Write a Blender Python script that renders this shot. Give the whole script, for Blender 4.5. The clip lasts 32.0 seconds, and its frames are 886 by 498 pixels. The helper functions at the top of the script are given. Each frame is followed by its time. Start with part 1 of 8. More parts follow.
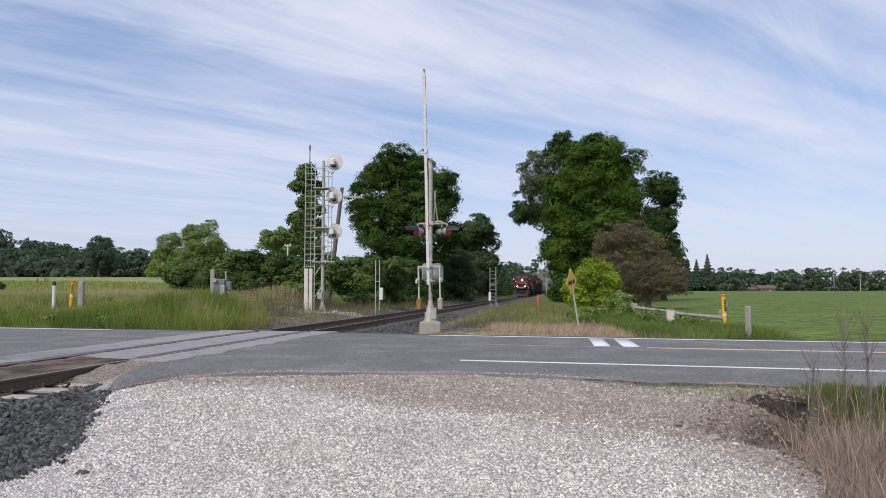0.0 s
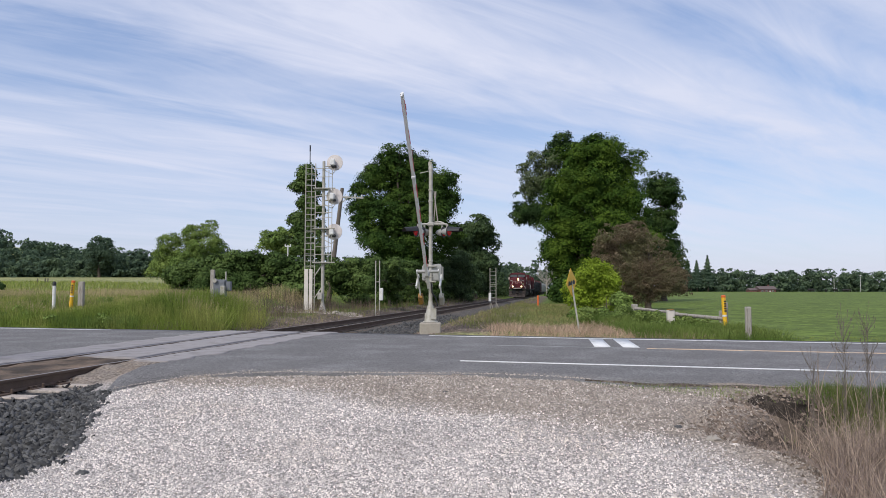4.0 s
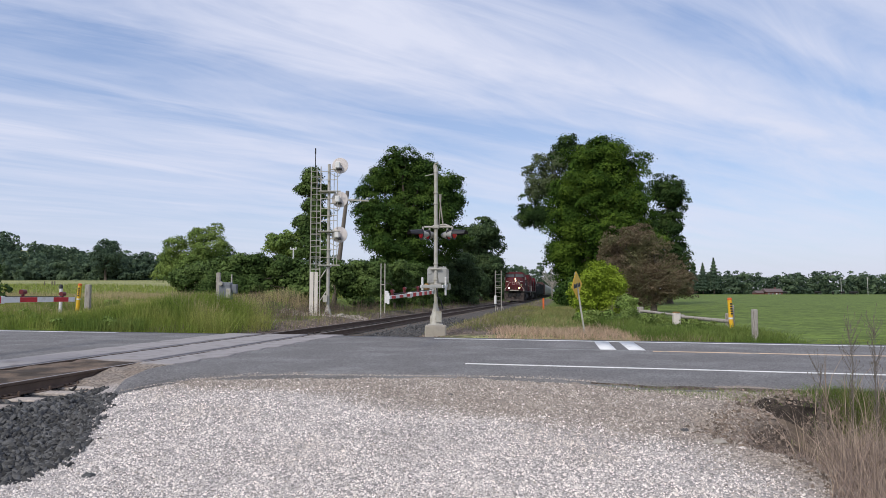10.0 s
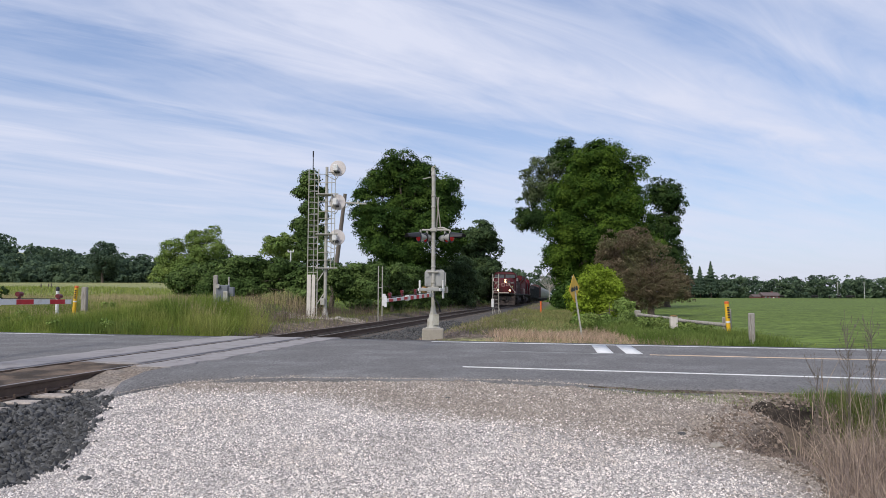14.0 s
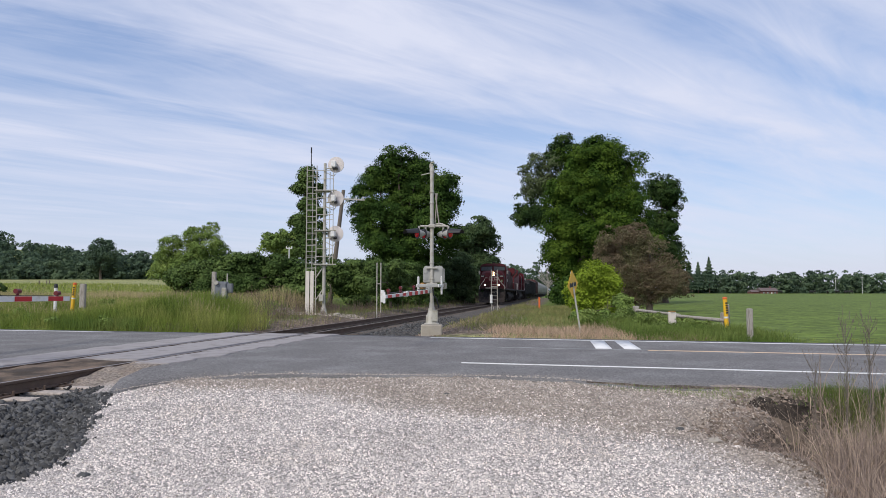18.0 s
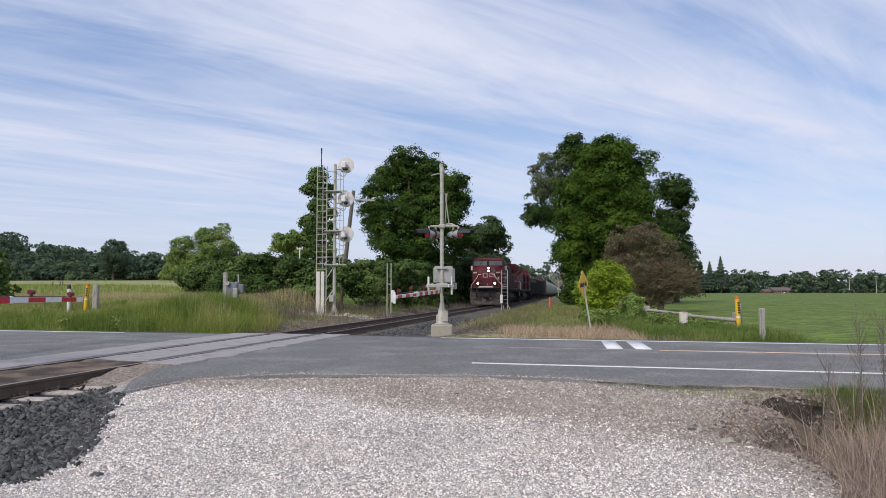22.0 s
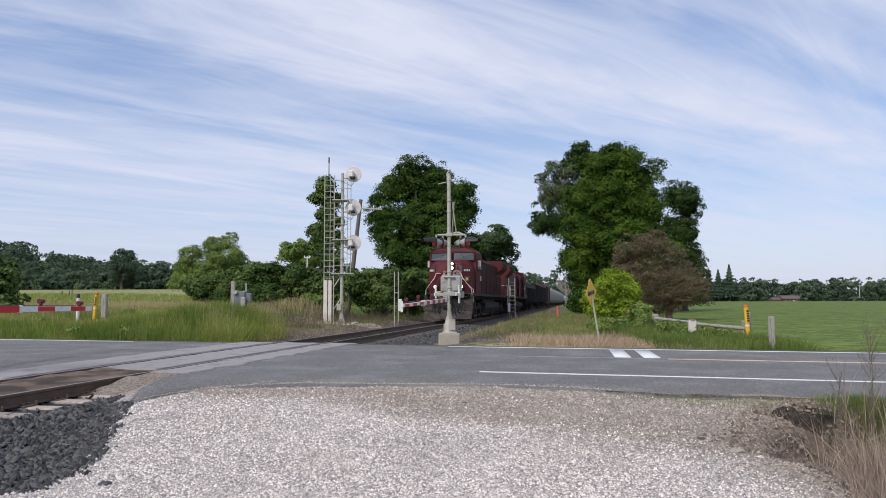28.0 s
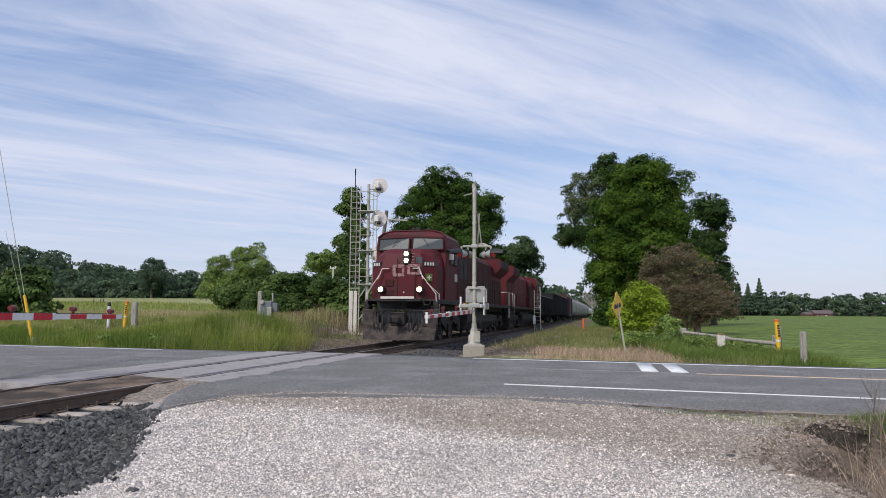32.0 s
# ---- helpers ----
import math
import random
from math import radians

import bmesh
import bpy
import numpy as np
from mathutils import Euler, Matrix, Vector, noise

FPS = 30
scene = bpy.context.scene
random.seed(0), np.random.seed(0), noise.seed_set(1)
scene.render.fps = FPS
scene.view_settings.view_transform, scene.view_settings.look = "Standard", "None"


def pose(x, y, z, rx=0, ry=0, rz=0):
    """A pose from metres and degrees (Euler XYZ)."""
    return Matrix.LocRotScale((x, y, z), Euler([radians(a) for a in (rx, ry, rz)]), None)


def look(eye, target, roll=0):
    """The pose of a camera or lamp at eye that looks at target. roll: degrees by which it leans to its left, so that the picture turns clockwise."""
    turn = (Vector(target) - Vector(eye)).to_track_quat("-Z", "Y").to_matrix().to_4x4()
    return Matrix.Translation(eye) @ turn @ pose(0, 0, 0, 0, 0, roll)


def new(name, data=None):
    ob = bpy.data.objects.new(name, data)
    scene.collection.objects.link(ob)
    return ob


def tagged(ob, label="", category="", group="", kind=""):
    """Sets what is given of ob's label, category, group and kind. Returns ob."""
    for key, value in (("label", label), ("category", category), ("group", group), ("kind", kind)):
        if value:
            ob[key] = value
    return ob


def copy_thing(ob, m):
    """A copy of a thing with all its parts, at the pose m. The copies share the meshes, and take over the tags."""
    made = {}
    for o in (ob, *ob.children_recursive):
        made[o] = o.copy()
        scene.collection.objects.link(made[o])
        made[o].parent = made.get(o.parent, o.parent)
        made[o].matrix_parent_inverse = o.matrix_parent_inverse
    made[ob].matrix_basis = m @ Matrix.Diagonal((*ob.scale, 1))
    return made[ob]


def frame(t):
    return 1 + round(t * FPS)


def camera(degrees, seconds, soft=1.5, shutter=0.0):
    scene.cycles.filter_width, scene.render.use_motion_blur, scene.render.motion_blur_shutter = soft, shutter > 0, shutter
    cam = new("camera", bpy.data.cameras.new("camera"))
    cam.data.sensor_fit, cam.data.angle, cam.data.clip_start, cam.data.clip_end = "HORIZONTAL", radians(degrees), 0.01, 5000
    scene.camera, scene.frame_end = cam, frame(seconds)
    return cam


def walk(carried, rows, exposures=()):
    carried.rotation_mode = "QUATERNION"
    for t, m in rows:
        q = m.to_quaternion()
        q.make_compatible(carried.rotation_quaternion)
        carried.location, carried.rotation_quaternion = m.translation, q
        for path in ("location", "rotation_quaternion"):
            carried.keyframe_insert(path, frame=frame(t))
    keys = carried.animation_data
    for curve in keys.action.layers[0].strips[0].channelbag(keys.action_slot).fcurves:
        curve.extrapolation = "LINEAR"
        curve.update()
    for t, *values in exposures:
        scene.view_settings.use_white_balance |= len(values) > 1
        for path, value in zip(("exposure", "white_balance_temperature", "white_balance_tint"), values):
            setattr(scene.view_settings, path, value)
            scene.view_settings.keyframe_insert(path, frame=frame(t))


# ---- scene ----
cam = camera(65.66, 32.0, soft=0.9)
EYE = (0.0, 0.0, 1.2)


def aim(yaw, pitch, roll):
    """Camera pose from degrees: yaw to the left of +y, pitch up, roll."""
    a, b = radians(yaw), radians(pitch)
    ahead = Vector((-math.sin(a) * math.cos(b), math.cos(a) * math.cos(b), math.sin(b)))
    return look(EYE, Vector(EYE) + ahead, roll)


walk(cam, [
    (0.0, aim(0.000, 3.485, 0.000)),
    (0.5, aim(-0.083, 3.461, 0.093)),
    (1.0, aim(-0.131, 3.443, 0.084)),
    (1.5, aim(-0.151, 3.400, 0.045)),
    (2.0, aim(-0.166, 3.381, 0.040)),
    (2.5, aim(-0.164, 3.421, 0.010)),
    (3.0, aim(-0.127, 3.527, -0.031)),
    (3.5, aim(-0.061, 3.553, -0.002)),
    (5.5, aim(0.196, 3.409, 0.045)),
    (6.0, aim(0.246, 3.439, -0.052)),
    (6.5, aim(0.271, 3.452, -0.065)),
    (7.0, aim(0.292, 3.459, -0.097)),
    (7.5, aim(0.301, 3.504, -0.179)),
    (8.0, aim(0.271, 3.610, -0.273)),
    (8.5, aim(0.284, 3.687, -0.269)),
    (9.0, aim(0.407, 3.745, -0.208)),
    (9.5, aim(0.493, 3.750, -0.098)),
    (10.0, aim(0.444, 3.756, 0.023)),
    (10.5, aim(0.343, 3.780, 0.094)),
    (11.0, aim(0.331, 3.812, 0.092)),
    (11.5, aim(0.338, 3.835, 0.030)),
    (12.0, aim(0.329, 3.879, 0.020)),
    (12.5, aim(0.273, 3.875, -0.007)),
    (13.0, aim(0.268, 3.904, 0.052)),
    (13.5, aim(0.269, 3.960, 0.086)),
    (14.0, aim(0.237, 4.013, 0.145)),
    (14.5, aim(0.196, 4.015, 0.135)),
    (16.5, aim(0.228, 3.953, -0.000)),
    (17.0, aim(0.181, 3.846, -0.030)),
    (17.5, aim(0.147, 3.762, -0.012)),
    (18.0, aim(0.110, 3.689, 0.019)),
    (18.5, aim(0.120, 3.621, 0.030)),
    (19.0, aim(0.221, 3.583, -0.039)),
    (19.5, aim(0.350, 3.531, -0.079)),
    (20.0, aim(0.472, 3.507, -0.086)),
    (20.5, aim(0.570, 3.562, -0.165)),
    (21.0, aim(0.671, 3.674, -0.129)),
    (21.5, aim(0.802, 3.712, -0.052)),
    (22.0, aim(0.952, 3.704, -0.091)),
    (22.5, aim(1.135, 3.696, -0.117)),
    (23.0, aim(1.278, 3.726, -0.038)),
    (23.5, aim(1.380, 3.729, 0.037)),
    (24.0, aim(1.507, 3.707, 0.073)),
    (24.5, aim(1.604, 3.655, 0.010)),
    (25.0, aim(1.639, 3.683, -0.079)),
    (25.5, aim(1.591, 3.780, -0.128)),
    (27.5, aim(1.461, 4.260, -0.033)),
    (28.0, aim(1.555, 4.419, -0.167)),
    (28.5, aim(1.719, 4.659, -0.288)),
    (29.0, aim(1.951, 4.859, -0.316)),
    (29.5, aim(2.241, 5.009, -0.265)),
    (30.0, aim(2.555, 5.111, -0.217)),
    (30.5, aim(2.805, 5.111, -0.190)),
    (31.0, aim(3.035, 5.150, -0.138)),
    (31.5, aim(3.339, 5.257, 0.088)),
    (32.0, aim(3.670, 5.364, 0.382)),
])

# ---- light ----
SUN_AZ, SUN_EL = radians(215), radians(42)      # azimuth clockwise from +y
world = bpy.data.worlds.new("sky")
scene.world = world
world.use_nodes = True
wn, wl = world.node_tree.nodes, world.node_tree.links
wn.clear()
w_out, w_bg = wn.new("ShaderNodeOutputWorld"), wn.new("ShaderNodeBackground")
w_sky = wn.new("ShaderNodeTexSky")
w_sky.sky_type, w_sky.sun_disc = "NISHITA", False
w_sky.sun_elevation, w_sky.sun_rotation = SUN_EL, SUN_AZ
w_sky.altitude, w_sky.air_density, w_sky.dust_density = 200, 1.0, 0.6
w_bg.inputs["Strength"].default_value = 0.12


def wmath(op, a, b=None, c=None):
    n = wn.new("ShaderNodeMath")
    n.operation = op
    for i, v in enumerate((a, b, c)):
        if v is None:
            continue
        if isinstance(v, (int, float)):
            n.inputs[i].default_value = v
        else:
            wl.new(v, n.inputs[i])
    return n.outputs[0]


# thin streaked cirrus on a flat layer, drawn out along one bearing
w_tc, w_sep = wn.new("ShaderNodeTexCoord"), wn.new("ShaderNodeSeparateXYZ")
wl.new(w_tc.outputs["Generated"], w_sep.inputs[0])
w_up = wmath("ADD", wmath("MAXIMUM", w_sep.outputs[2], 0.0), 0.06)
w_u, w_v = wmath("DIVIDE", w_sep.outputs[0], w_up), wmath("DIVIDE", w_sep.outputs[1], w_up)
CLOUD = radians(51)
w_along = wmath("ADD", wmath("MULTIPLY", w_u, math.sin(CLOUD)), wmath("MULTIPLY", w_v, math.cos(CLOUD)))
w_across = wmath("SUBTRACT", wmath("MULTIPLY", w_u, math.cos(CLOUD)), wmath("MULTIPLY", w_v, math.sin(CLOUD)))


def w_noise(ka, kc, shift, detail, rough, distort):
    xyz, n = wn.new("ShaderNodeCombineXYZ"), wn.new("ShaderNodeTexNoise")
    wl.new(wmath("MULTIPLY_ADD", w_along, ka, shift), xyz.inputs[0])
    wl.new(wmath("MULTIPLY_ADD", w_across, kc, shift * 1.7), xyz.inputs[1])
    n.inputs["Scale"].default_value, n.inputs["Detail"].default_value = 1.0, detail
    n.inputs["Roughness"].default_value, n.inputs["Distortion"].default_value = rough, distort
    wl.new(xyz.outputs[0], n.inputs["Vector"])
    return n.outputs["Fac"]


w_big = w_noise(0.26, 0.80, 3.3, 6, 0.56, 0.9)
w_fine = w_noise(0.75, 3.0, 7.1, 7, 0.62, 0.9)
# the broad streaks, by place across the wind: thin and thick cirrus in turn
BANDS = [(-5.0, 0.50), (-4.45, 0.52), (-4.2, 0.38), (-3.95, 0.66), (-3.6, 0.84), (-3.3, 0.70), (-3.05, 0.28), (-2.8, 0.46), (-2.62, 0.22), (-2.35, 0.26),
         (-2.15, 0.62), (-1.95, 0.56), (-1.73, 0.95), (-1.55, 0.66), (-1.42, 0.50), (-1.25, 0.08), (-1.08, 0.46), (-0.98, 0.22), (-0.8, 0.6), (0.0, 0.5)]
w_place = wmath("ADD", wmath("SUBTRACT", w_across, wmath("MULTIPLY", wmath("SUBTRACT", w_along, 1.4), 0.12)), wmath("MULTIPLY", wmath("SUBTRACT", w_big, 0.5), 0.9))
w_bands = wn.new("ShaderNodeValToRGB")
w_bands.color_ramp.interpolation = "EASE"
for k, (at, amount) in enumerate(BANDS):
    el = w_bands.color_ramp.elements[k] if k < 2 else w_bands.color_ramp.elements.new((at + 5) / 5)
    el.position, el.color = (at + 5) / 5, (amount, amount, amount, 1)
wl.new(wmath("MULTIPLY_ADD", w_place, 0.2, 1.0), w_bands.inputs[0])
w_mix = wmath("ADD", wmath("ADD", wmath("MULTIPLY", w_big, 0.55), wmath("MULTIPLY", w_fine, 0.45)), wmath("MULTIPLY_ADD", w_bands.outputs[0], 0.27, -0.13))
w_ramp = wn.new("ShaderNodeValToRGB")
w_ramp.color_ramp.elements[0].position, w_ramp.color_ramp.elements[0].color = 0.37, (0.0, 0.0, 0.0, 1)
w_ramp.color_ramp.elements[1].position, w_ramp.color_ramp.elements[1].color = 0.66, (1.0, 1.0, 1.0, 1)
wl.new(w_mix, w_ramp.inputs[0])
# haze veil towards the horizon
w_haze = wmath("POWER", wmath("SUBTRACT", 1.0, wmath("MINIMUM", wmath("MAXIMUM", w_sep.outputs[2], 0.0), 1.0)), 9.0)


def w_blend(fac, below, color):
    n = wn.new("ShaderNodeMix")
    n.data_type = "RGBA"
    wl.new(fac, n.inputs[0])
    wl.new(below, n.inputs[6])
    n.inputs[7].default_value = (*color, 1)
    return n.outputs[2]


w_base = w_blend(wmath("MAXIMUM", 0.5, 0.5), w_sky.outputs[0], (2.3, 2.95, 4.95))
w_veil = w_blend(wmath("MULTIPLY", w_haze, 0.82), w_base, (3.88, 3.99, 5.08))
w_col = w_blend(wmath("MULTIPLY", w_ramp.outputs[0], wmath("SUBTRACT", 1.0, wmath("MULTIPLY", w_haze, 0.8))), w_veil, (4.70, 4.94, 5.95))
wl.new(w_col, w_bg.inputs["Color"])
wl.new(w_bg.outputs[0], w_out.inputs["Surface"])

sun = new("sun", bpy.data.lights.new("sun", "SUN"))
sun.data.energy, sun.data.angle, sun.data.color = 2.0, radians(14), (1.0, 0.95, 0.88)
sun_from = Vector((math.sin(SUN_AZ) * math.cos(SUN_EL), math.cos(SUN_AZ) * math.cos(SUN_EL), math.sin(SUN_EL)))
sun.matrix_world = look(sun_from * 50, (0, 0, 0))
scene.view_settings.exposure = 0.35

# ---- materials ----


def material(name, color, rough=0.7, metal=0.0, vary=0.25, scale=6.0, fine=60.0, bump=0.2, second=None,
             amount=0.5, spec=0.5, random_each=0.0, island=0.0, stretch=(1, 1, 1), glow=0.0, translucent=0.0,
             voronoi=0.0, mask="", third=None, mask2="", coat=0.0):
    """A surface with colour variation at two scales, optional second colour in noise patches or by a mesh attribute."""
    m = bpy.data.materials.new(name)
    m.use_nodes = True
    N, L = m.node_tree.nodes, m.node_tree.links
    b = N["Principled BSDF"]
    b.inputs["Roughness"].default_value, b.inputs["Metallic"].default_value = rough, metal
    b.inputs["Specular IOR Level"].default_value = spec
    b.inputs["Coat Weight"].default_value = coat
    tc, mp = N.new("ShaderNodeTexCoord"), N.new("ShaderNodeMapping")
    mp.inputs["Scale"].default_value = stretch
    L.new(tc.outputs["Object"], mp.inputs[0])

    def tex(s, detail, rough_=0.55):
        n = N.new("ShaderNodeTexNoise")
        n.inputs["Scale"].default_value, n.inputs["Detail"].default_value, n.inputs["Roughness"].default_value = s, detail, rough_
        L.new(mp.outputs[0], n.inputs["Vector"])
        return n.outputs["Fac"]

    def rgb(c):
        n = N.new("ShaderNodeRGB")
        n.outputs[0].default_value = (*c, 1)
        return n.outputs[0]

    def mix(f, a, c, kind="MIX"):
        n = N.new("ShaderNodeMix")
        n.data_type, n.blend_type = "RGBA", kind
        for i, v in ((0, f), (6, a), (7, c)):
            if isinstance(v, (int, float)):
                n.inputs[i].default_value = v
            else:
                L.new(v, n.inputs[i])
        return n.outputs[2]

    def span(v, lo, hi, a=0.0, c=1.0):
        n = N.new("ShaderNodeMapRange")
        n.inputs[1].default_value, n.inputs[2].default_value, n.inputs[3].default_value, n.inputs[4].default_value = lo, hi, a, c
        L.new(v, n.inputs[0])
        return n.outputs[0]

    def add(a, c, op="ADD"):
        n = N.new("ShaderNodeMath")
        n.operation = op
        for i, v in ((0, a), (1, c)):
            if isinstance(v, (int, float)):
                n.inputs[i].default_value = v
            else:
                L.new(v, n.inputs[i])
        return n.outputs[0]

    big, small = tex(scale, 4), tex(fine, 3)
    col = rgb(color)
    if second:
        if mask:
            at = N.new("ShaderNodeAttribute")
            at.attribute_name = mask
            f = span(add(at.outputs["Fac"], add(add(big, 0.5, "SUBTRACT"), 0.9, "MULTIPLY")), 0.25, 0.75)
        else:
            f = span(big, 0.62 - amount * 0.35, 0.72 - amount * 0.2)
        col = mix(f, col, rgb(second))
    if third:
        at = N.new("ShaderNodeAttribute")
        at.attribute_name = mask2
        f = span(add(at.outputs["Fac"], add(add(big, 0.5, "SUBTRACT"), 0.9, "MULTIPLY")), 0.25, 0.75)
        col = mix(f, col, rgb(third))
    shade = add(span(big, 0.25, 0.75, 1 - vary, 1 + vary), span(small, 0.25, 0.75, 1 - vary * 0.8, 1 + vary * 0.8), "MULTIPLY")
    if voronoi:
        v = N.new("ShaderNodeTexVoronoi")
        v.inputs["Scale"].default_value = voronoi
        L.new(mp.outputs[0], v.inputs["Vector"])
        sepc = N.new("ShaderNodeSeparateColor")
        L.new(v.outputs["Color"], sepc.inputs[0])
        shade = add(shade, span(sepc.outputs[0], 0, 1, 0.6, 1.35), "MULTIPLY")
    if random_each:
        oi = N.new("ShaderNodeObjectInfo")
        shade = add(shade, span(oi.outputs["Random"], 0, 1, 1 - random_each, 1 + random_each), "MULTIPLY")
    if island:
        ge = N.new("ShaderNodeNewGeometry")
        shade = add(shade, span(ge.outputs["Random Per Island"], 0, 1, 1 - island, 1 + island), "MULTIPLY")
    hv = N.new("ShaderNodeHueSaturation")
    L.new(col, hv.inputs["Color"])
    L.new(shade, hv.inputs["Value"])
    L.new(hv.outputs[0], b.inputs["Base Color"])
    rr = span(small, 0.2, 0.8, max(0.02, rough - 0.12), min(1.0, rough + 0.12))
    L.new(rr, b.inputs["Roughness"])
    if bump:
        bp = N.new("ShaderNodeBump")
        bp.inputs["Strength"].default_value, bp.inputs["Distance"].default_value = bump, 0.02
        L.new(add(small, big), bp.inputs["Height"])
        if voronoi:
            L.new(v.outputs["Distance"], bp.inputs["Height"])
            bp.invert = True
        L.new(bp.outputs[0], b.inputs["Normal"])
    if glow:
        b.inputs["Emission Color"].default_value = (*color, 1)
        b.inputs["Emission Strength"].default_value = glow
    if translucent:
        out = N["Material Output"]
        tr, mx = N.new("ShaderNodeBsdfTranslucent"), N.new("ShaderNodeMixShader")
        mx.inputs[0].default_value = translucent
        L.new(hv.outputs[0], tr.inputs["Color"])
        L.new(b.outputs[0], mx.inputs[1])
        L.new(tr.outputs[0], mx.inputs[2])
        L.new(mx.outputs[0], out.inputs["Surface"])
    return m


M_ground = material("grass_ground", (0.115, 0.162, 0.030), 0.95, vary=0.30, scale=0.35, fine=14, bump=0.5, voronoi=3.5, second=(0.135, 0.105, 0.08),
                    mask="dirt", third=(0.27, 0.27, 0.11), mask2="dry", spec=0.2)
M_gravel = material("pale_gravel", (0.37, 0.335, 0.31), 0.95, vary=0.2, scale=1.2, fine=45, bump=0.6, second=(0.30, 0.25, 0.205),
                    mask="dirt", third=(0.125, 0.098, 0.077), mask2="soil", voronoi=42, spec=0.2)
M_stone = material("crushed_limestone", (0.74, 0.668, 0.612), 0.9, vary=0.22, scale=0.8, fine=13, bump=0.2, island=0.36, second=(0.54, 0.475, 0.42), amount=0.3, spec=0.25)
M_stone_brown = material("brown_gravel", (0.40, 0.345, 0.295), 0.92, vary=0.2, scale=3, fine=80, bump=0.2, island=0.5, spec=0.2)
M_clod = material("dirt_clod", (0.225, 0.175, 0.135), 0.95, vary=0.2, scale=3, fine=80, bump=0.2, island=0.5, spec=0.15)
M_asphalt = material("worn_asphalt", (0.180, 0.171, 0.165), 0.88, vary=0.13, scale=0.9, fine=70, bump=0.5, voronoi=55, second=(0.205, 0.198, 0.192),
                     amount=0.4, spec=0.3)
M_patch = material("pale_crossing_asphalt", (0.33, 0.305, 0.295), 0.88, vary=0.14, scale=2.2, fine=60, bump=0.3, second=(0.23, 0.21, 0.20), amount=0.35, spec=0.3)
M_soil = material("dark_edge_soil", (0.115, 0.092, 0.074), 0.96, vary=0.3, scale=2.5, fine=40, bump=0.6, second=(0.175, 0.145, 0.12), voronoi=38, spec=0.15)
M_dirt_dark = material("dark_packed_dirt", (0.070, 0.055, 0.043), 0.95, vary=0.3, scale=1.3, fine=30, bump=0.5, second=(0.19, 0.138, 0.10), amount=0.5, spec=0.2)
# near-black soil colour standing in for the shade inside the ditch hollows
M_hollow_shade = material("hollow_shade_soil", (0.046, 0.038, 0.032), 0.95, vary=0.4, scale=9, fine=50, bump=0.8, second=(0.075, 0.060, 0.048), amount=0.3, spec=0.15)
M_dirt_pale = material("pale_packed_dirt", (0.27, 0.228, 0.19), 0.96, vary=0.25, scale=2.5, fine=40, bump=0.6, second=(0.22, 0.175, 0.135), voronoi=34, spec=0.15)
M_white_line = material("white_road_paint", (0.70, 0.70, 0.69), 0.7, vary=0.10, scale=3, fine=50, bump=0.15, second=(0.45, 0.45, 0.44), amount=0.15)
M_faded_line = material("faded_white_paint", (0.32, 0.32, 0.32), 0.8, vary=0.2, scale=3, fine=50, bump=0.15, second=(0.18, 0.18, 0.18), amount=0.6)
M_yellow_line = material("faded_yellow_paint", (0.62, 0.45, 0.31), 0.75, vary=0.15, scale=3, fine=50, bump=0.15, second=(0.35, 0.30, 0.24), amount=0.3)
M_ballast = material("dark_ballast", (0.045, 0.045, 0.047), 0.9, vary=0.25, scale=2, fine=40, bump=0.8, voronoi=18, second=(0.105, 0.092, 0.080),
                     mask="dirt", spec=0.25)
M_ballast_stone = material("ballast_stone", (0.080, 0.079, 0.077), 0.85, vary=0.2, scale=4, fine=60, bump=0.3, island=0.7, spec=0.35)
M_rail = material("rusty_rail_steel", (0.11, 0.075, 0.055), 0.75, 0.2, vary=0.25, scale=5, fine=70, bump=0.2)
M_rail_top = material("worn_rail_head", (0.26, 0.225, 0.20), 0.5, 0.5, vary=0.12, scale=6, fine=80, bump=0.05)
M_tie = material("grey_timber_sleeper", (0.43, 0.37, 0.32), 0.92, vary=0.3, scale=3, fine=40, bump=0.5, stretch=(1, 8, 8), random_each=0.25)
M_tie_dark = material("dark_timber_sleeper", (0.105, 0.085, 0.070), 0.92, vary=0.3, scale=3, fine=40, bump=0.5, stretch=(1, 8, 8), random_each=0.25)
M_concrete = material("weathered_concrete", (0.37, 0.33, 0.275), 0.9, vary=0.15, scale=4, fine=60, bump=0.35, second=(0.30, 0.27, 0.23), amount=0.35)
M_galv = material("galvanised_steel", (0.455, 0.435, 0.385), 0.6, 0.15, vary=0.15, scale=5, fine=60, bump=0.1, second=(0.34, 0.315, 0.25), amount=0.45, spec=0.35)
M_grey_paint = material("grey_painted_metal", (0.345, 0.34, 0.315), 0.55, 0.1, vary=0.12, scale=5, fine=60, bump=0.1)
M_white_paint = material("white_painted_metal", (0.72, 0.71, 0.68), 0.5, vary=0.10, scale=4, fine=50, bump=0.08, second=(0.55, 0.52, 0.46), amount=0.2)
M_cream = material("cream_painted_board", (0.66, 0.60, 0.53), 0.6, vary=0.08, scale=4, fine=50, bump=0.1)
M_red_paint = material("red_reflective_sheet", (0.50, 0.016, 0.024), 0.5, vary=0.12, scale=6, fine=60, bump=0.05)
M_black_metal = material("black_painted_metal", (0.018, 0.018, 0.02), 0.55, 0.1, vary=0.2, scale=5, fine=60, bump=0.1)
M_lamp_red = material("dull_red_lamp", (0.12, 0.010, 0.012), 0.4, vary=0.1, scale=10, fine=60, bump=0.05)
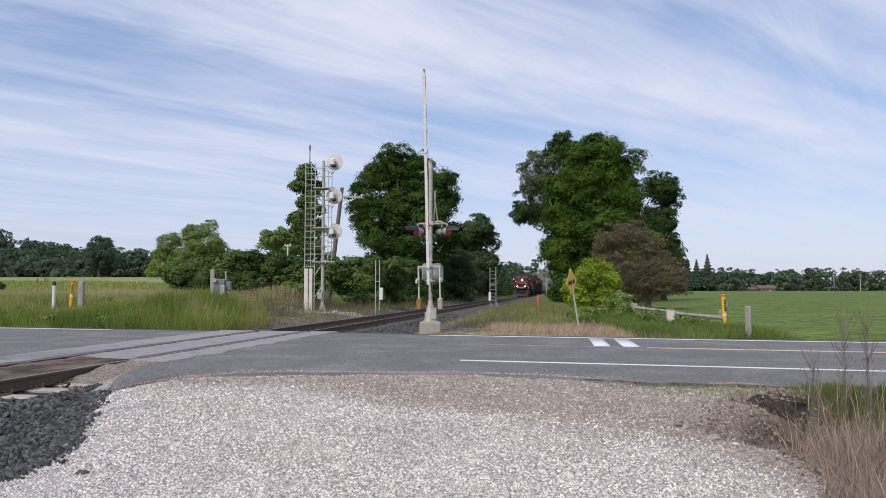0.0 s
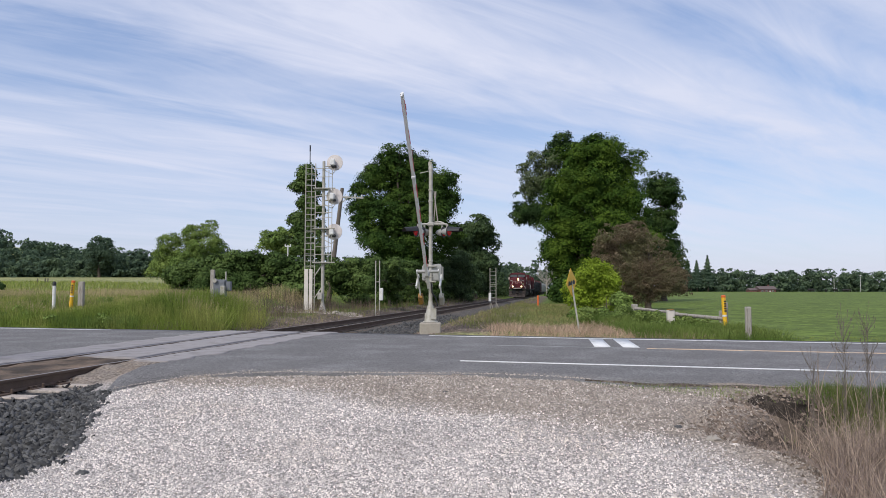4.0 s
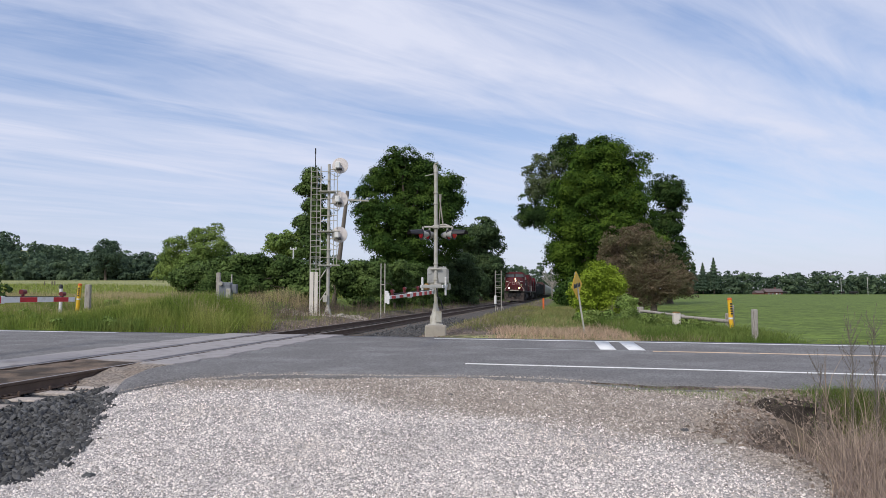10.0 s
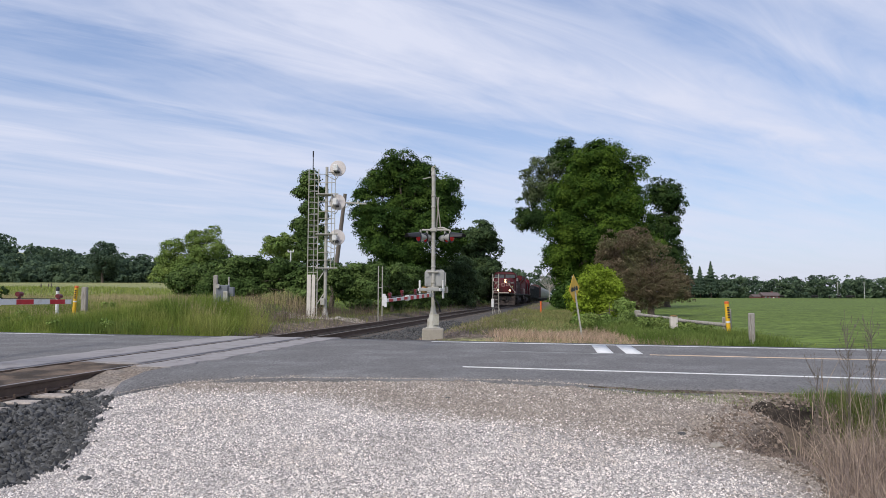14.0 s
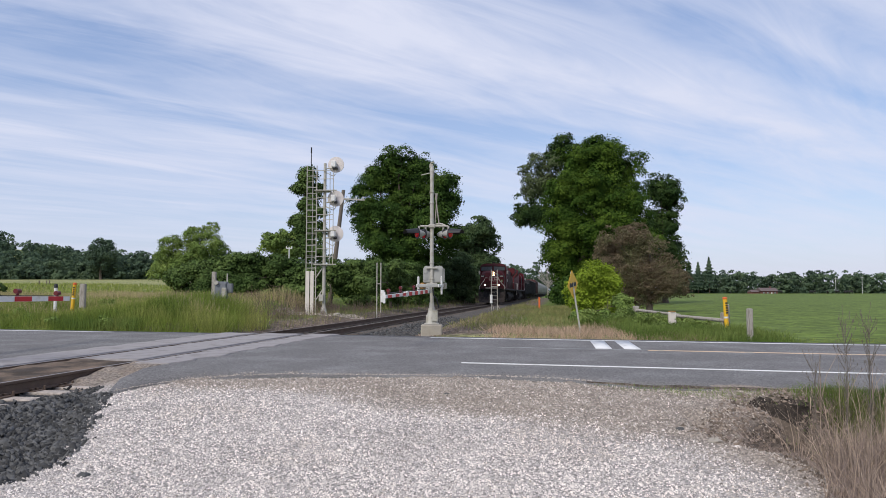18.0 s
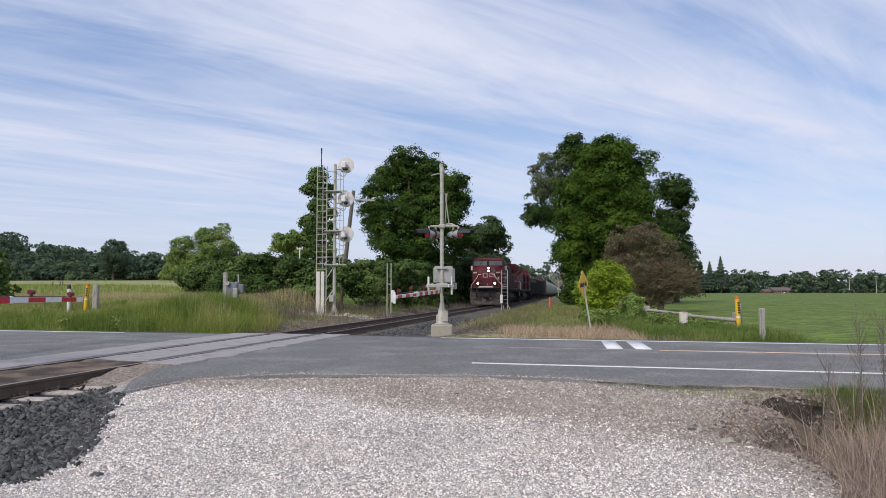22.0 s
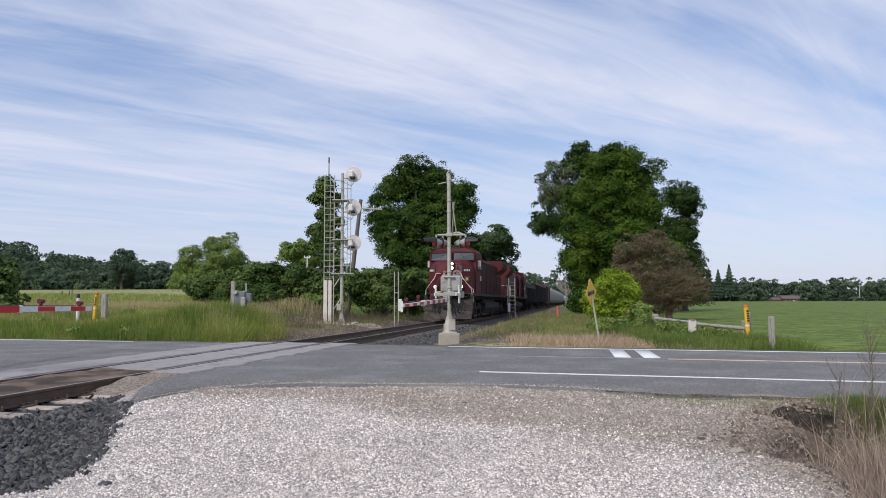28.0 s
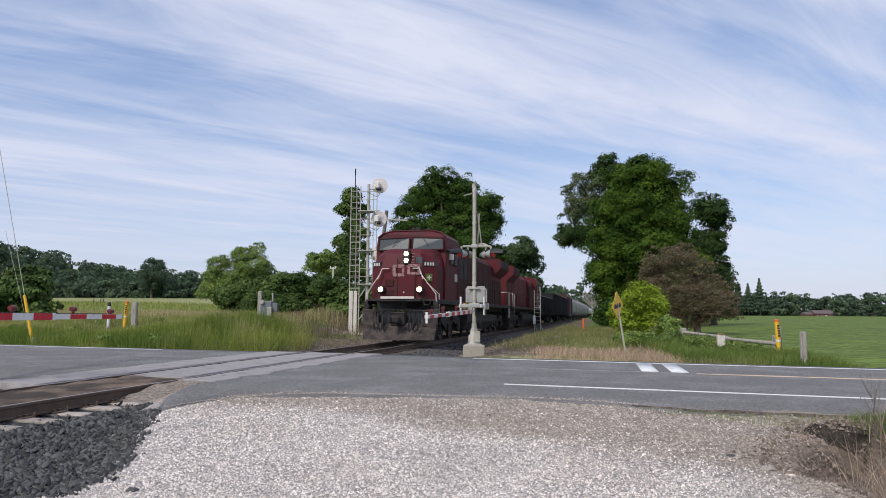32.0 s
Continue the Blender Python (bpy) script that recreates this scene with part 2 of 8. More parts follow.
M_red_lens = material("red_lamp_lens", (0.42, 0.012, 0.02), 0.2, vary=0.1, scale=20, fine=80, bump=0.05, glow=0.12)
M_yellow = material("yellow_plastic", (0.75, 0.43, 0.015), 0.5, vary=0.12, scale=5, fine=60, bump=0.05, second=(0.60, 0.36, 0.05), amount=0.2)
M_orange = material("orange_plastic", (0.70, 0.14, 0.03), 0.55, vary=0.12, scale=5, fine=60, bump=0.05)
M_sign = material("yellow_sign_sheet", (0.80, 0.46, 0.02), 0.45, vary=0.08, scale=4, fine=50, bump=0.03)
M_old_wood = material("weathered_grey_wood", (0.42, 0.385, 0.335), 0.92, vary=0.25, scale=4, fine=50, bump=0.5, stretch=(8, 8, 1), second=(0.22, 0.19, 0.16))
M_pole_wood = material("dark_pole_wood", (0.15, 0.125, 0.10), 0.9, vary=0.25, scale=3, fine=40, bump=0.4, stretch=(6, 6, 1))
M_bark = material("bark", (0.10, 0.08, 0.06), 0.95, vary=0.3, scale=4, fine=30, bump=0.8, stretch=(3, 3, 1))


def leaf(name, color, second, island=0.35, translucent=0.04, scale=0.5):
    color, second = [(c[0] * 1.09, c[1] * 0.98, c[2] * 1.02) for c in (color, second)]
    return material(name, color, 0.75, vary=0.22, scale=scale, fine=6, bump=0.0, second=second, amount=0.5, island=island,
                    translucent=translucent, spec=0.1)


M_leaf_oak = leaf("oak_leaves", (0.034, 0.078, 0.010), (0.066, 0.120, 0.014), 0.24)
M_leaf_dark = leaf("dark_tree_leaves", (0.026, 0.058, 0.016), (0.044, 0.080, 0.020), 0.22)
M_leaf_grey = leaf("grey_green_leaves", (0.100, 0.138, 0.062), (0.072, 0.110, 0.046), 0.25)
M_leaf_maple = leaf("maple_leaves", (0.030, 0.070, 0.013), (0.054, 0.102, 0.017), 0.24)
M_leaf_hedge = leaf("vine_leaves", (0.058, 0.108, 0.028), (0.098, 0.160, 0.044), 0.28)
M_leaf_light = leaf("young_leaves", (0.130, 0.215, 0.050), (0.180, 0.265, 0.064), 0.28)
M_leaf_lime = leaf("lime_green_leaves", (0.190, 0.295, 0.026), (0.250, 0.345, 0.040), 0.25)
M_leaf_brown = leaf("browned_needles", (0.168, 0.140, 0.088), (0.128, 0.142, 0.068), 0.4, 0.1)
# distance haze is put into this colour: paler, bluer and more even leaves
M_leaf_far_haze = leaf("far_leaves_hazed", (0.074, 0.126, 0.078), (0.120, 0.186, 0.098), 0.10, 0.30, 0.16)
M_seed = leaf("seeding_grass_heads", (0.46, 0.40, 0.23), (0.36, 0.35, 0.15), 0.3, 0.3, 0.5)
M_leaf_weed = leaf("verge_weed_leaves", (0.125, 0.200, 0.050), (0.170, 0.245, 0.062), 0.4, 0.2)
# greyer green with some of the distance haze mixed into the leaf colour
M_leaf_haze = leaf("hazed_trackside_leaves", (0.052, 0.094, 0.040), (0.078, 0.125, 0.048), 0.4, 0.25)
M_pasture = leaf("short_pasture_grass", (0.205, 0.268, 0.050), (0.245, 0.295, 0.066), 0.25, 0.35, 0.15)
M_weed_grey = leaf("grey_dead_stems", (0.265, 0.228, 0.185), (0.165, 0.142, 0.115), 0.5, 0.05, 0.8)
M_stem_brown = leaf("brown_hedge_stems", (0.170, 0.132, 0.108), (0.100, 0.080, 0.066), 0.5, 0.05, 0.8)
M_grass = leaf("green_grass_blades", (0.190, 0.282, 0.052), (0.285, 0.325, 0.092), 0.4, 0.35, 0.5)
M_grass_lush = leaf("lush_grass_blades", (0.115, 0.195, 0.042), (0.170, 0.240, 0.062), 0.35, 0.3, 0.4)
M_grass_verge = leaf("dull_verge_grass", (0.180, 0.220, 0.072), (0.270, 0.255, 0.115), 0.4, 0.3, 0.5)
M_grass_dry = leaf("dry_grass_blades", (0.49, 0.39, 0.275), (0.36, 0.28, 0.19), 0.4, 0.2, 0.5)
M_weed_dry = leaf("dead_weed_stalks", (0.42, 0.36, 0.265), (0.27, 0.23, 0.165), 0.45, 0.1, 0.8)
M_train_red = material("faded_red_train_paint", (0.098, 0.0120, 0.0165), 0.62, spec=0.25, vary=0.16, scale=1.5, fine=30, bump=0.06, second=(0.058, 0.014, 0.016), amount=0.45)
M_train_red_dirty = material("grimy_red_train_paint", (0.058, 0.013, 0.014), 0.72, spec=0.2, vary=0.2, scale=1.2, fine=30, bump=0.08, second=(0.036, 0.019, 0.018), amount=0.5)
M_train_bright = material("brighter_red_train_paint", (0.108, 0.012, 0.018), 0.62, spec=0.25, vary=0.18, scale=1.5, fine=30, bump=0.06, second=(0.070, 0.012, 0.016), amount=0.4)
M_grime = material("grimy_underframe", (0.025, 0.021, 0.019), 0.85, 0.1, vary=0.22, scale=3, fine=40, bump=0.3, second=(0.045, 0.038, 0.033), amount=0.4)
M_plough = material("dusty_plough_steel", (0.085, 0.066, 0.058), 0.85, 0.1, vary=0.35, scale=3.2, fine=22, bump=0.3, second=(0.030, 0.024, 0.022), amount=0.55)
M_emblem = material("worn_emblem_paint", (0.36, 0.215, 0.20), 0.65, vary=0.25, scale=9, fine=60, bump=0.05, second=(0.14, 0.04, 0.042), amount=0.45)
M_glass = material("dark_cab_glass", (0.085, 0.095, 0.10), 0.2, vary=0.05, scale=2, fine=20, bump=0.0, spec=0.12)
M_cabinet = material("dull_grey_cabinet", (0.165, 0.175, 0.19), 0.5, 0.2, vary=0.12, scale=4, fine=50, bump=0.08)
M_lamp = material("lit_headlight", (1.0, 0.66, 0.34), 0.3, vary=0.0, scale=5, fine=20, bump=0, glow=8)
M_wheel = material("train_wheel_steel", (0.10, 0.085, 0.075), 0.6, 0.5, vary=0.2, scale=6, fine=50, bump=0.2)
M_black_car = material("black_car_paint", (0.013, 0.013, 0.016), 0.65, vary=0.25, scale=1.5, fine=30, bump=0.1, second=(0.026, 0.023, 0.022), amount=0.4)
M_brown_car = material("oxide_brown_car_paint", (0.075, 0.030, 0.026), 0.7, vary=0.2, scale=1.5, fine=30, bump=0.1)
M_grey_car = material("pale_grey_car_paint", (0.30, 0.29, 0.265), 0.6, vary=0.18, scale=1.2, fine=30, bump=0.06, second=(0.17, 0.15, 0.125), amount=0.4)
M_white_car = material("white_tank_paint", (0.62, 0.62, 0.62), 0.5, vary=0.12, scale=1.2, fine=30, bump=0.05, second=(0.45, 0.43, 0.40), amount=0.3)
M_letter = material("aged_white_lettering", (0.62, 0.56, 0.50), 0.6, vary=0.1, scale=6, fine=50, bump=0.0)
M_brick = material("red_house_brick", (0.17, 0.07, 0.06), 0.9, vary=0.2, scale=2, fine=20, bump=0.1)
M_ochre = material("weathered_ochre_iron", (0.40, 0.21, 0.035), 0.7, vary=0.25, scale=9, fine=60, bump=0.2, second=(0.18, 0.10, 0.04), amount=0.5)
M_disc = material("pinkish_signal_disc", (0.66, 0.60, 0.56), 0.6, vary=0.08, scale=3, fine=40, bump=0.05)
M_roof = material("brown_roof_shingle", (0.14, 0.105, 0.10), 0.9, vary=0.2, scale=2, fine=20, bump=0.1)
M_cow = material("black_cow_hide", (0.02, 0.018, 0.016), 0.8, vary=0.2, scale=2, fine=20, bump=0.0)

# ---- building helpers ----


class Shape:
    """Collects vertices and faces of one mesh."""

    def __init__(self):
        self.v, self.f, self.m = [], [], []

    def add(self, verts, faces, mi=0):
        n = len(self.v)
        self.v += [tuple(p) for p in verts]
        self.f += [tuple(i + n for i in q) for q in faces]
        self.m += [mi] * len(faces)
        return self

    def box(self, c, s, bevel=0.0, rot=None, mi=0):
        hx, hy, hz = (k / 2 for k in s)
        b = min(bevel, hx * 0.9, hy * 0.9, hz * 0.9)
        if b <= 0:
            vs = [Vector((x, y, z)) for x in (-hx, hx) for y in (-hy, hy) for z in (-hz, hz)]
            fs = [(0, 1, 3, 2), (4, 6, 7, 5), (0, 4, 5, 1), (2, 3, 7, 6), (0, 2, 6, 4), (1, 5, 7, 3)]
        else:
            vs, idx = [], {}
            for sx in (-1, 1):
                for sy in (-1, 1):
                    for sz in (-1, 1):
                        for ax in range(3):
                            idx[sx, sy, sz, ax] = len(vs)
                            d = [hx - b, hy - b, hz - b]
                            d[ax] += b
                            vs.append(Vector((sx * d[0], sy * d[1], sz * d[2])))
            fs = []
            for ax in range(3):
                o1, o2 = (ax + 1) % 3, (ax + 2) % 3
                for s_ in (-1, 1):
                    q = []
                    for a_, b_ in ((-1, -1), (1, -1), (1, 1), (-1, 1)):
                        k = [0, 0, 0]
                        k[ax], k[o1], k[o2] = s_, a_, b_
                        q.append(idx[(*k, ax)])
                    fs.append(tuple(q if s_ > 0 else q[::-1]))
                for a_ in (-1, 1):
                    for b_ in (-1, 1):
                        k1, k2 = [0, 0, 0], [0, 0, 0]
                        k1[ax], k2[ax] = -1, 1
                        k1[o1] = k2[o1] = a_
                        k1[o2] = k2[o2] = b_
                        q = (idx[(*k1, o1)], idx[(*k2, o1)], idx[(*k2, o2)], idx[(*k1, o2)])
                        fs.append(q if a_ * b_ > 0 else q[::-1])
            for sx in (-1, 1):
                for sy in (-1, 1):
                    for sz in (-1, 1):
                        q = tuple(idx[sx, sy, sz, a_] for a_ in range(3))
                        fs.append(q if sx * sy * sz > 0 else q[::-1])
        if rot is not None:
            vs = [rot @ p for p in vs]
        return self.add([p + Vector(c) for p in vs], fs, mi)

    def cyl(self, p0, p1, r0, r1=None, n=10, cap=True, mi=0):
        p0, p1 = Vector(p0), Vector(p1)
        r1 = r0 if r1 is None else r1
        q = (p1 - p0).to_track_quat("Z", "Y")
        vs = []
        for p, r in ((p0, r0), (p1, r1)):
            vs += [p + q @ Vector((r * math.cos(2 * math.pi * i / n), r * math.sin(2 * math.pi * i / n), 0)) for i in range(n)]
        fs = [(i, (i + 1) % n, n + (i + 1) % n, n + i) for i in range(n)]
        if cap:
            fs += [tuple(range(n))[::-1], tuple(range(n, 2 * n))]
        return self.add(vs, fs, mi)

    def tube(self, pts, r, n=8, mi=0):
        for a_, b_ in zip(pts[:-1], pts[1:]):
            self.cyl(a_, b_, r, r, n, True, mi)
        return self

    def prism(self, outline, axis, lo, hi, mi=0):
        """An outline of (a, b) pairs, drawn out along axis x, y or z."""
        def at(a_, b_, k):
            return {"x": (k, a_, b_), "y": (a_, k, b_), "z": (a_, b_, k)}[axis]
        n = len(outline)
        area = sum(outline[i][0] * outline[(i + 1) % n][1] - outline[(i + 1) % n][0] * outline[i][1] for i in range(n))
        if (area < 0) != (axis == "y"):
            outline = outline[::-1]
        vs = [at(a_, b_, lo) for a_, b_ in outline] + [at(a_, b_, hi) for a_, b_ in outline]
        fs = [(i, (i + 1) % n, n + (i + 1) % n, n + i) for i in range(n)] + [tuple(range(n))[::-1], tuple(range(n, 2 * n))]
        return self.add(vs, fs, mi)

    def lathe(self, c, prof, n=16, rot=None, mi=0):
        """Profile of (radius, height) turned about z."""
        vs, fs = [], []
        for r, h in prof:
            vs += [Vector((r * math.cos(2 * math.pi * i / n), r * math.sin(2 * math.pi * i / n), h)) for i in range(n)]
        for k in range(len(prof) - 1):
            fs += [(k * n + i, k * n + (i + 1) % n, (k + 1) * n + (i + 1) % n, (k + 1) * n + i) for i in range(n)]
        if prof[0][0] > 1e-4:
            fs.append(tuple(range(n))[::-1])
        if prof[-1][0] > 1e-4:
            fs.append(tuple(range((len(prof) - 1) * n, len(prof) * n)))
        if rot is not None:
            vs = [rot @ p for p in vs]
        return self.add([p + Vector(c) for p in vs], fs, mi)

    def mesh(self, name, mats, smooth=False):
        me = bpy.data.meshes.new(name)
        me.from_pydata(self.v, [], self.f)
        for k in mats if isinstance(mats, (list, tuple)) else [mats]:
            me.materials.append(k)
        if any(self.m):
            me.polygons.foreach_set("material_index", self.m)
        if smooth:
            me.shade_smooth()
            me.set_sharp_from_angle(angle=radians(40))
        me.update()
        return me


def part(name, sh, mats, parent=None, label="", smooth=True, m=None):
    """One mesh object, under a thing or part."""
    ob = new(name, sh.mesh(name, mats, smooth) if isinstance(sh, Shape) else sh)
    if m is not None:
        ob.matrix_basis = m
    ob.parent = parent
    if label:
        ob["label"] = label
    return ob


def thing(name, m, label, category, group="", kind=""):
    ob = new(name)
    ob.matrix_basis = m
    ob.empty_display_size = 0.2
    return tagged(ob, label, category, group, kind)


def array_mesh(name, verts, faces, mat, smooth=False):
    """A mesh from arrays: verts (n, 3), faces (m, k) with one k."""
    me = bpy.data.meshes.new(name)
    verts, faces = np.asarray(verts, np.float32), np.asarray(faces, np.int32)
    k = faces.shape[1]
    me.vertices.add(len(verts))
    me.vertices.foreach_set("co", verts.ravel())
    me.loops.add(faces.size)
    me.loops.foreach_set("vertex_index", faces.ravel())
    me.polygons.add(len(faces))
    me.polygons.foreach_set("loop_start", np.arange(len(faces), dtype=np.int32) * k)
    me.update(calc_edges=True)
    for k_ in mat if isinstance(mat, (list, tuple)) else [mat]:
        me.materials.append(k_)
    if smooth:
        me.shade_smooth()
    me.validate()
    return me


def attribute(me, name, values):
    at = me.attributes.new(name, "FLOAT", "POINT")
    at.data.foreach_set("value", np.asarray(values, np.float32))


rng = np.random.default_rng(4)


def sstep(a_, b_, x):
    t = np.clip((x - a_) / (b_ - a_), 0, 1)
    return t * t * (3 - 2 * t)


def wobble(x, y, s=1.0, seed=0.0):
    """Cheap smooth unevenness, about -1 to 1."""
    return (np.sin(x * 1.3 * s + 1.7 * np.sin(y * 0.9 * s + seed)) + np.sin(y * 1.7 * s + 1.3 * np.sin(x * 1.1 * s - seed))
            + 0.5 * np.sin((x + y) * 3.1 * s + seed * 2)) / 2.5


# ---- plan: the track runs away along U; the road crosses it ----
KX, X0 = 0.171, -8.17                      # track centre line: x = X0 + KX * y
UL = math.hypot(KX, 1)
U = Vector((KX / UL, 1 / UL, 0))           # along the track, away
W = Vector((1 / UL, -KX / UL, 0))          # across it, to the right
HEAD = math.degrees(math.atan2(-U.y, -U.x))
RX, RY = 0.968, -0.25                      # along the road


def track_point(y, c=0.0, z=0.0):
    return Vector((X0 + KX * y, y, z)) + W * c


def off_track(x, y):
    return (x - X0 - KX * y) / UL


def across_road(x, y):
    return -RY * x + RX * y


def along_road(x, y):
    return RX * x + RY * y


def road_xy(q, p):
    return RX * q - RY * p, RY * q + RX * p


def road_q(c, p):
    """Where, along the road, the track offset c lies at p across it."""
    return (c * UL - (-X0) - (-RY - KX * RX) * p) / (RX - KX * RY)


EDGE_Q = [-400, -12, -9.6, -7.75, -7.3, -6.75, -6.45, -6.1, -5.65, -4.7, -2.0, -1.0, 0.3, 1.8, 3.0, 8, 400]
EDGE_P = [9.6, 9.6, 9.9, 7.9, 7.85, 7.85, 8.5, 8.85, 9.1, 9.45, 9.95, 9.9, 9.5, 9.55, 9.8, 9.8, 9.8]
FAR_P = 18.35


def ground_z(x, y):
    x, y = np.asarray(x, float), np.asarray(y, float)
    p, c = across_road(x, y), off_track(x, y)
    near = -0.10 - 0.30 * sstep(9.2, 4.5, p) - 0.1 * sstep(4, -10, p)
    ditch = -0.55 * sstep(2.7, 4.2, x - 0.25 * (y - 7)) * sstep(9.7, 8.3, p)
    near = near + ditch + 0.03 * wobble(x, y, 2.6) * (x > 2) - 0.25 * sstep(5.0, 4.2, x) * sstep(9.6, 9.0, p)
    left = 0.0 + 0.45 * sstep(18.6, 23.5, p) + 0.30 * sstep(24, 40, p) + 0.019 * np.clip(y - 40, 0, 160) * sstep(-4, -60, x) \
        + 0.010 * np.clip(y - 60, 0, 200) + sstep(203, 262, y) * np.interp(x, [-260, -190, -169, -155, -142, -110, -76], [20, 15, 10.5, 7.8, 5.2, 2.4, 1.2])
    k = 3.6 * sstep(27, 34, y)
    left = left * sstep(-3.0 - k, -5.5 - 1.2 * k, c) - 0.25 * sstep(-6.0, -3.0, c) * (1 - 0.6 * sstep(27, 34, y) * sstep(-3.2, -4.2, c))
    right = -0.12 + 0.0040 * np.clip(y - 20, 0, 320) + 0.12 * sstep(18.6, 20.5, p) * sstep(8.2, 5.5, x) * sstep(3, 5, c) - 0.2 * sstep(4.5, 2.6, c)
    far = np.where(c < 0, left, right) + 0.04 * wobble(x, y, 0.5, 2.0)
    z = np.where(p > FAR_P + 0.1, far, np.where(p < 9.2, near, -0.16))
    blend = sstep(9.2, 9.8, p) * sstep(FAR_P + 0.6, FAR_P, p)
    z = z * (1 - blend) + (-0.16) * blend
    bed = sstep(3.2, 1.8, np.abs(c))
    return np.where(bed > 0, np.minimum(z, z * (1 - bed) + bed * (-0.62)), z)


def make_ground():
    def axis(parts_):
        return np.unique(np.concatenate([np.arange(*p_) for p_ in parts_]))
    xs = axis([(-3000, -400, 200), (-400, -60, 17), (-60, -14, 2.0), (-14, 14, 0.35), (14, 60, 2.0), (60, 400, 17), (400, 3001, 200)])
    ys = axis([(-60, -4, 4), (-4, 34, 0.35), (34, 80, 1.4), (80, 420, 10), (420, 3100, 190)])
    X, Y = np.meshgrid(xs, ys)
    Z = ground_z(X, Y)
    n, k = X.shape
    i = (np.arange(n - 1)[:, None] * k + np.arange(k - 1)[None, :]).ravel()
    faces = np.stack([i, i + 1, i + k + 1, i + k], 1)
    me = array_mesh("ground", np.stack([X, Y, Z], -1).reshape(-1, 3), faces, M_ground, True)
    x, y = X.ravel(), Y.ravel()
    p, c = across_road(x, y), off_track(x, y)
    dirt = np.maximum.reduce([sstep(7.2, 5.0, np.abs(c)) * (y < 140) * np.where((c < 0) & (y > 30), sstep(5.2, 4.2, np.abs(c)), 1.0), sstep(10.0, 9.2, p) * sstep(7.0, 5.0, x) * 1.0 * (p > -30),
                              sstep(20.2, 19.2, p) * sstep(7.5, 5.0, np.abs(c))])
    dry = np.maximum(sstep(30, 60, y) * sstep(-6, -14, x) * 0.75, sstep(21.5, 19.0, p) * sstep(18.3, 18.6, p) * sstep(2.0, 3.0, c) * sstep(7.5, 5.8, x) * 0.9)
    attribute(me, "dirt", dirt)
    attribute(me, "dry", dry)
    tagged(new("ground", me), "rolling green meadow ground with bare dirt by the railway", "ground", kind="structure")


make_ground()


def grid_sheet(name, mat, corners, nu, nv, thick=0.12):
    """A slab whose top is given by corners(u, v) -> x, y, z arrays; sides go down by thick."""
    u, v = np.meshgrid(np.linspace(0, 1, nu), np.linspace(0, 1, nv))
    x, y, z = corners(u, v)
    top = np.stack([x, y, z], -1).reshape(-1, 3)
    i = (np.arange(nv - 1)[:, None] * nu + np.arange(nu - 1)[None, :]).ravel()
    faces = [np.stack([i, i + 1, i + nu + 1, i + nu], 1)]
    ring = np.concatenate([np.arange(nu), np.arange(1, nv) * nu + nu - 1, (nv - 1) * nu + np.arange(nu - 2, -1, -1), np.arange(nv - 2, 0, -1) * nu])
    low = top[ring] - [0, 0, thick]
    a_ = np.arange(len(ring))
    b_ = (a_ + 1) % len(ring)
    faces.append(np.stack([ring[a_], len(top) + a_, len(top) + b_, ring[b_]], 1))
    return array_mesh(name, np.concatenate([top, low]), np.concatenate(faces), mat)


def make_road():
    def edge(q):
        return np.interp(q, EDGE_Q, EDGE_P) + 0.05 * wobble(q, q * 0.7, 3.0) + 0.04 * wobble(q, q, 9.0) + 0.02 * wobble(q, q, 23.0)

    def west(u, v):
        q = -400 + (1 - (1 - u) ** 4) * (road_q(-1.7, 14) + 400)
        e = edge(q)
        p = e + v * (FAR_P - e)
        q = q + (road_q(-1.7, p) - road_q(-1.7, 14)) * sstep(-40, -12, q)
        x, y = road_xy(q, p)
        return x, y, 0.012 * sstep(0.0, 0.4, v) - 0.03 * sstep(0.12, 0.0, v)

    def east(u, v):
        q0 = road_q(1.5, 14)
        q = q0 + u ** 3 * (400 - q0)

        def shifted(p):
            return q + (road_q(1.47 + 0.5 * np.clip(9.0 - p, 0, 3) + 0.05 * wobble(p, p, 5.0), p) - q0) * sstep(8, -4, q)
        e = edge(q)
        for _ in range(8):
            e = 0.5 * e + 0.5 * edge(shifted(e))
        p = e + v * (FAR_P - e)
        q = shifted(p)
        x, y = road_xy(q, p)
        return x, y, 0.012 * sstep(0.0, 0.4, v) - 0.045 * sstep(0.12, 0.0, v) - 0.075 * np.clip(9.3 - p, 0, 3)

    tagged(new("road_west", grid_sheet("road_west", M_asphalt, west, 220, 14)), "two-lane road of worn grey asphalt", "road", kind="structure")
    tagged(new("road_east", grid_sheet("road_east", M_asphalt, east, 260, 14)), "two-lane road of worn grey asphalt with a ragged edge", "road", kind="structure")


make_road()


def road_mark(name, q0, q1, p0, p1, mat, label, n=60, slope=0.0):
    def f(u, v):
        q, p = q0 + u * (q1 - q0), p0 + v * (p1 - p0)
        q = q + slope * (p - p0)
        x, y = road_xy(q, p)
        return x, y, 0.018 + 0 * x
    tagged(new(name, grid_sheet(name, mat, f, n, 2, 0.012)), label, "road marking", kind="structure")


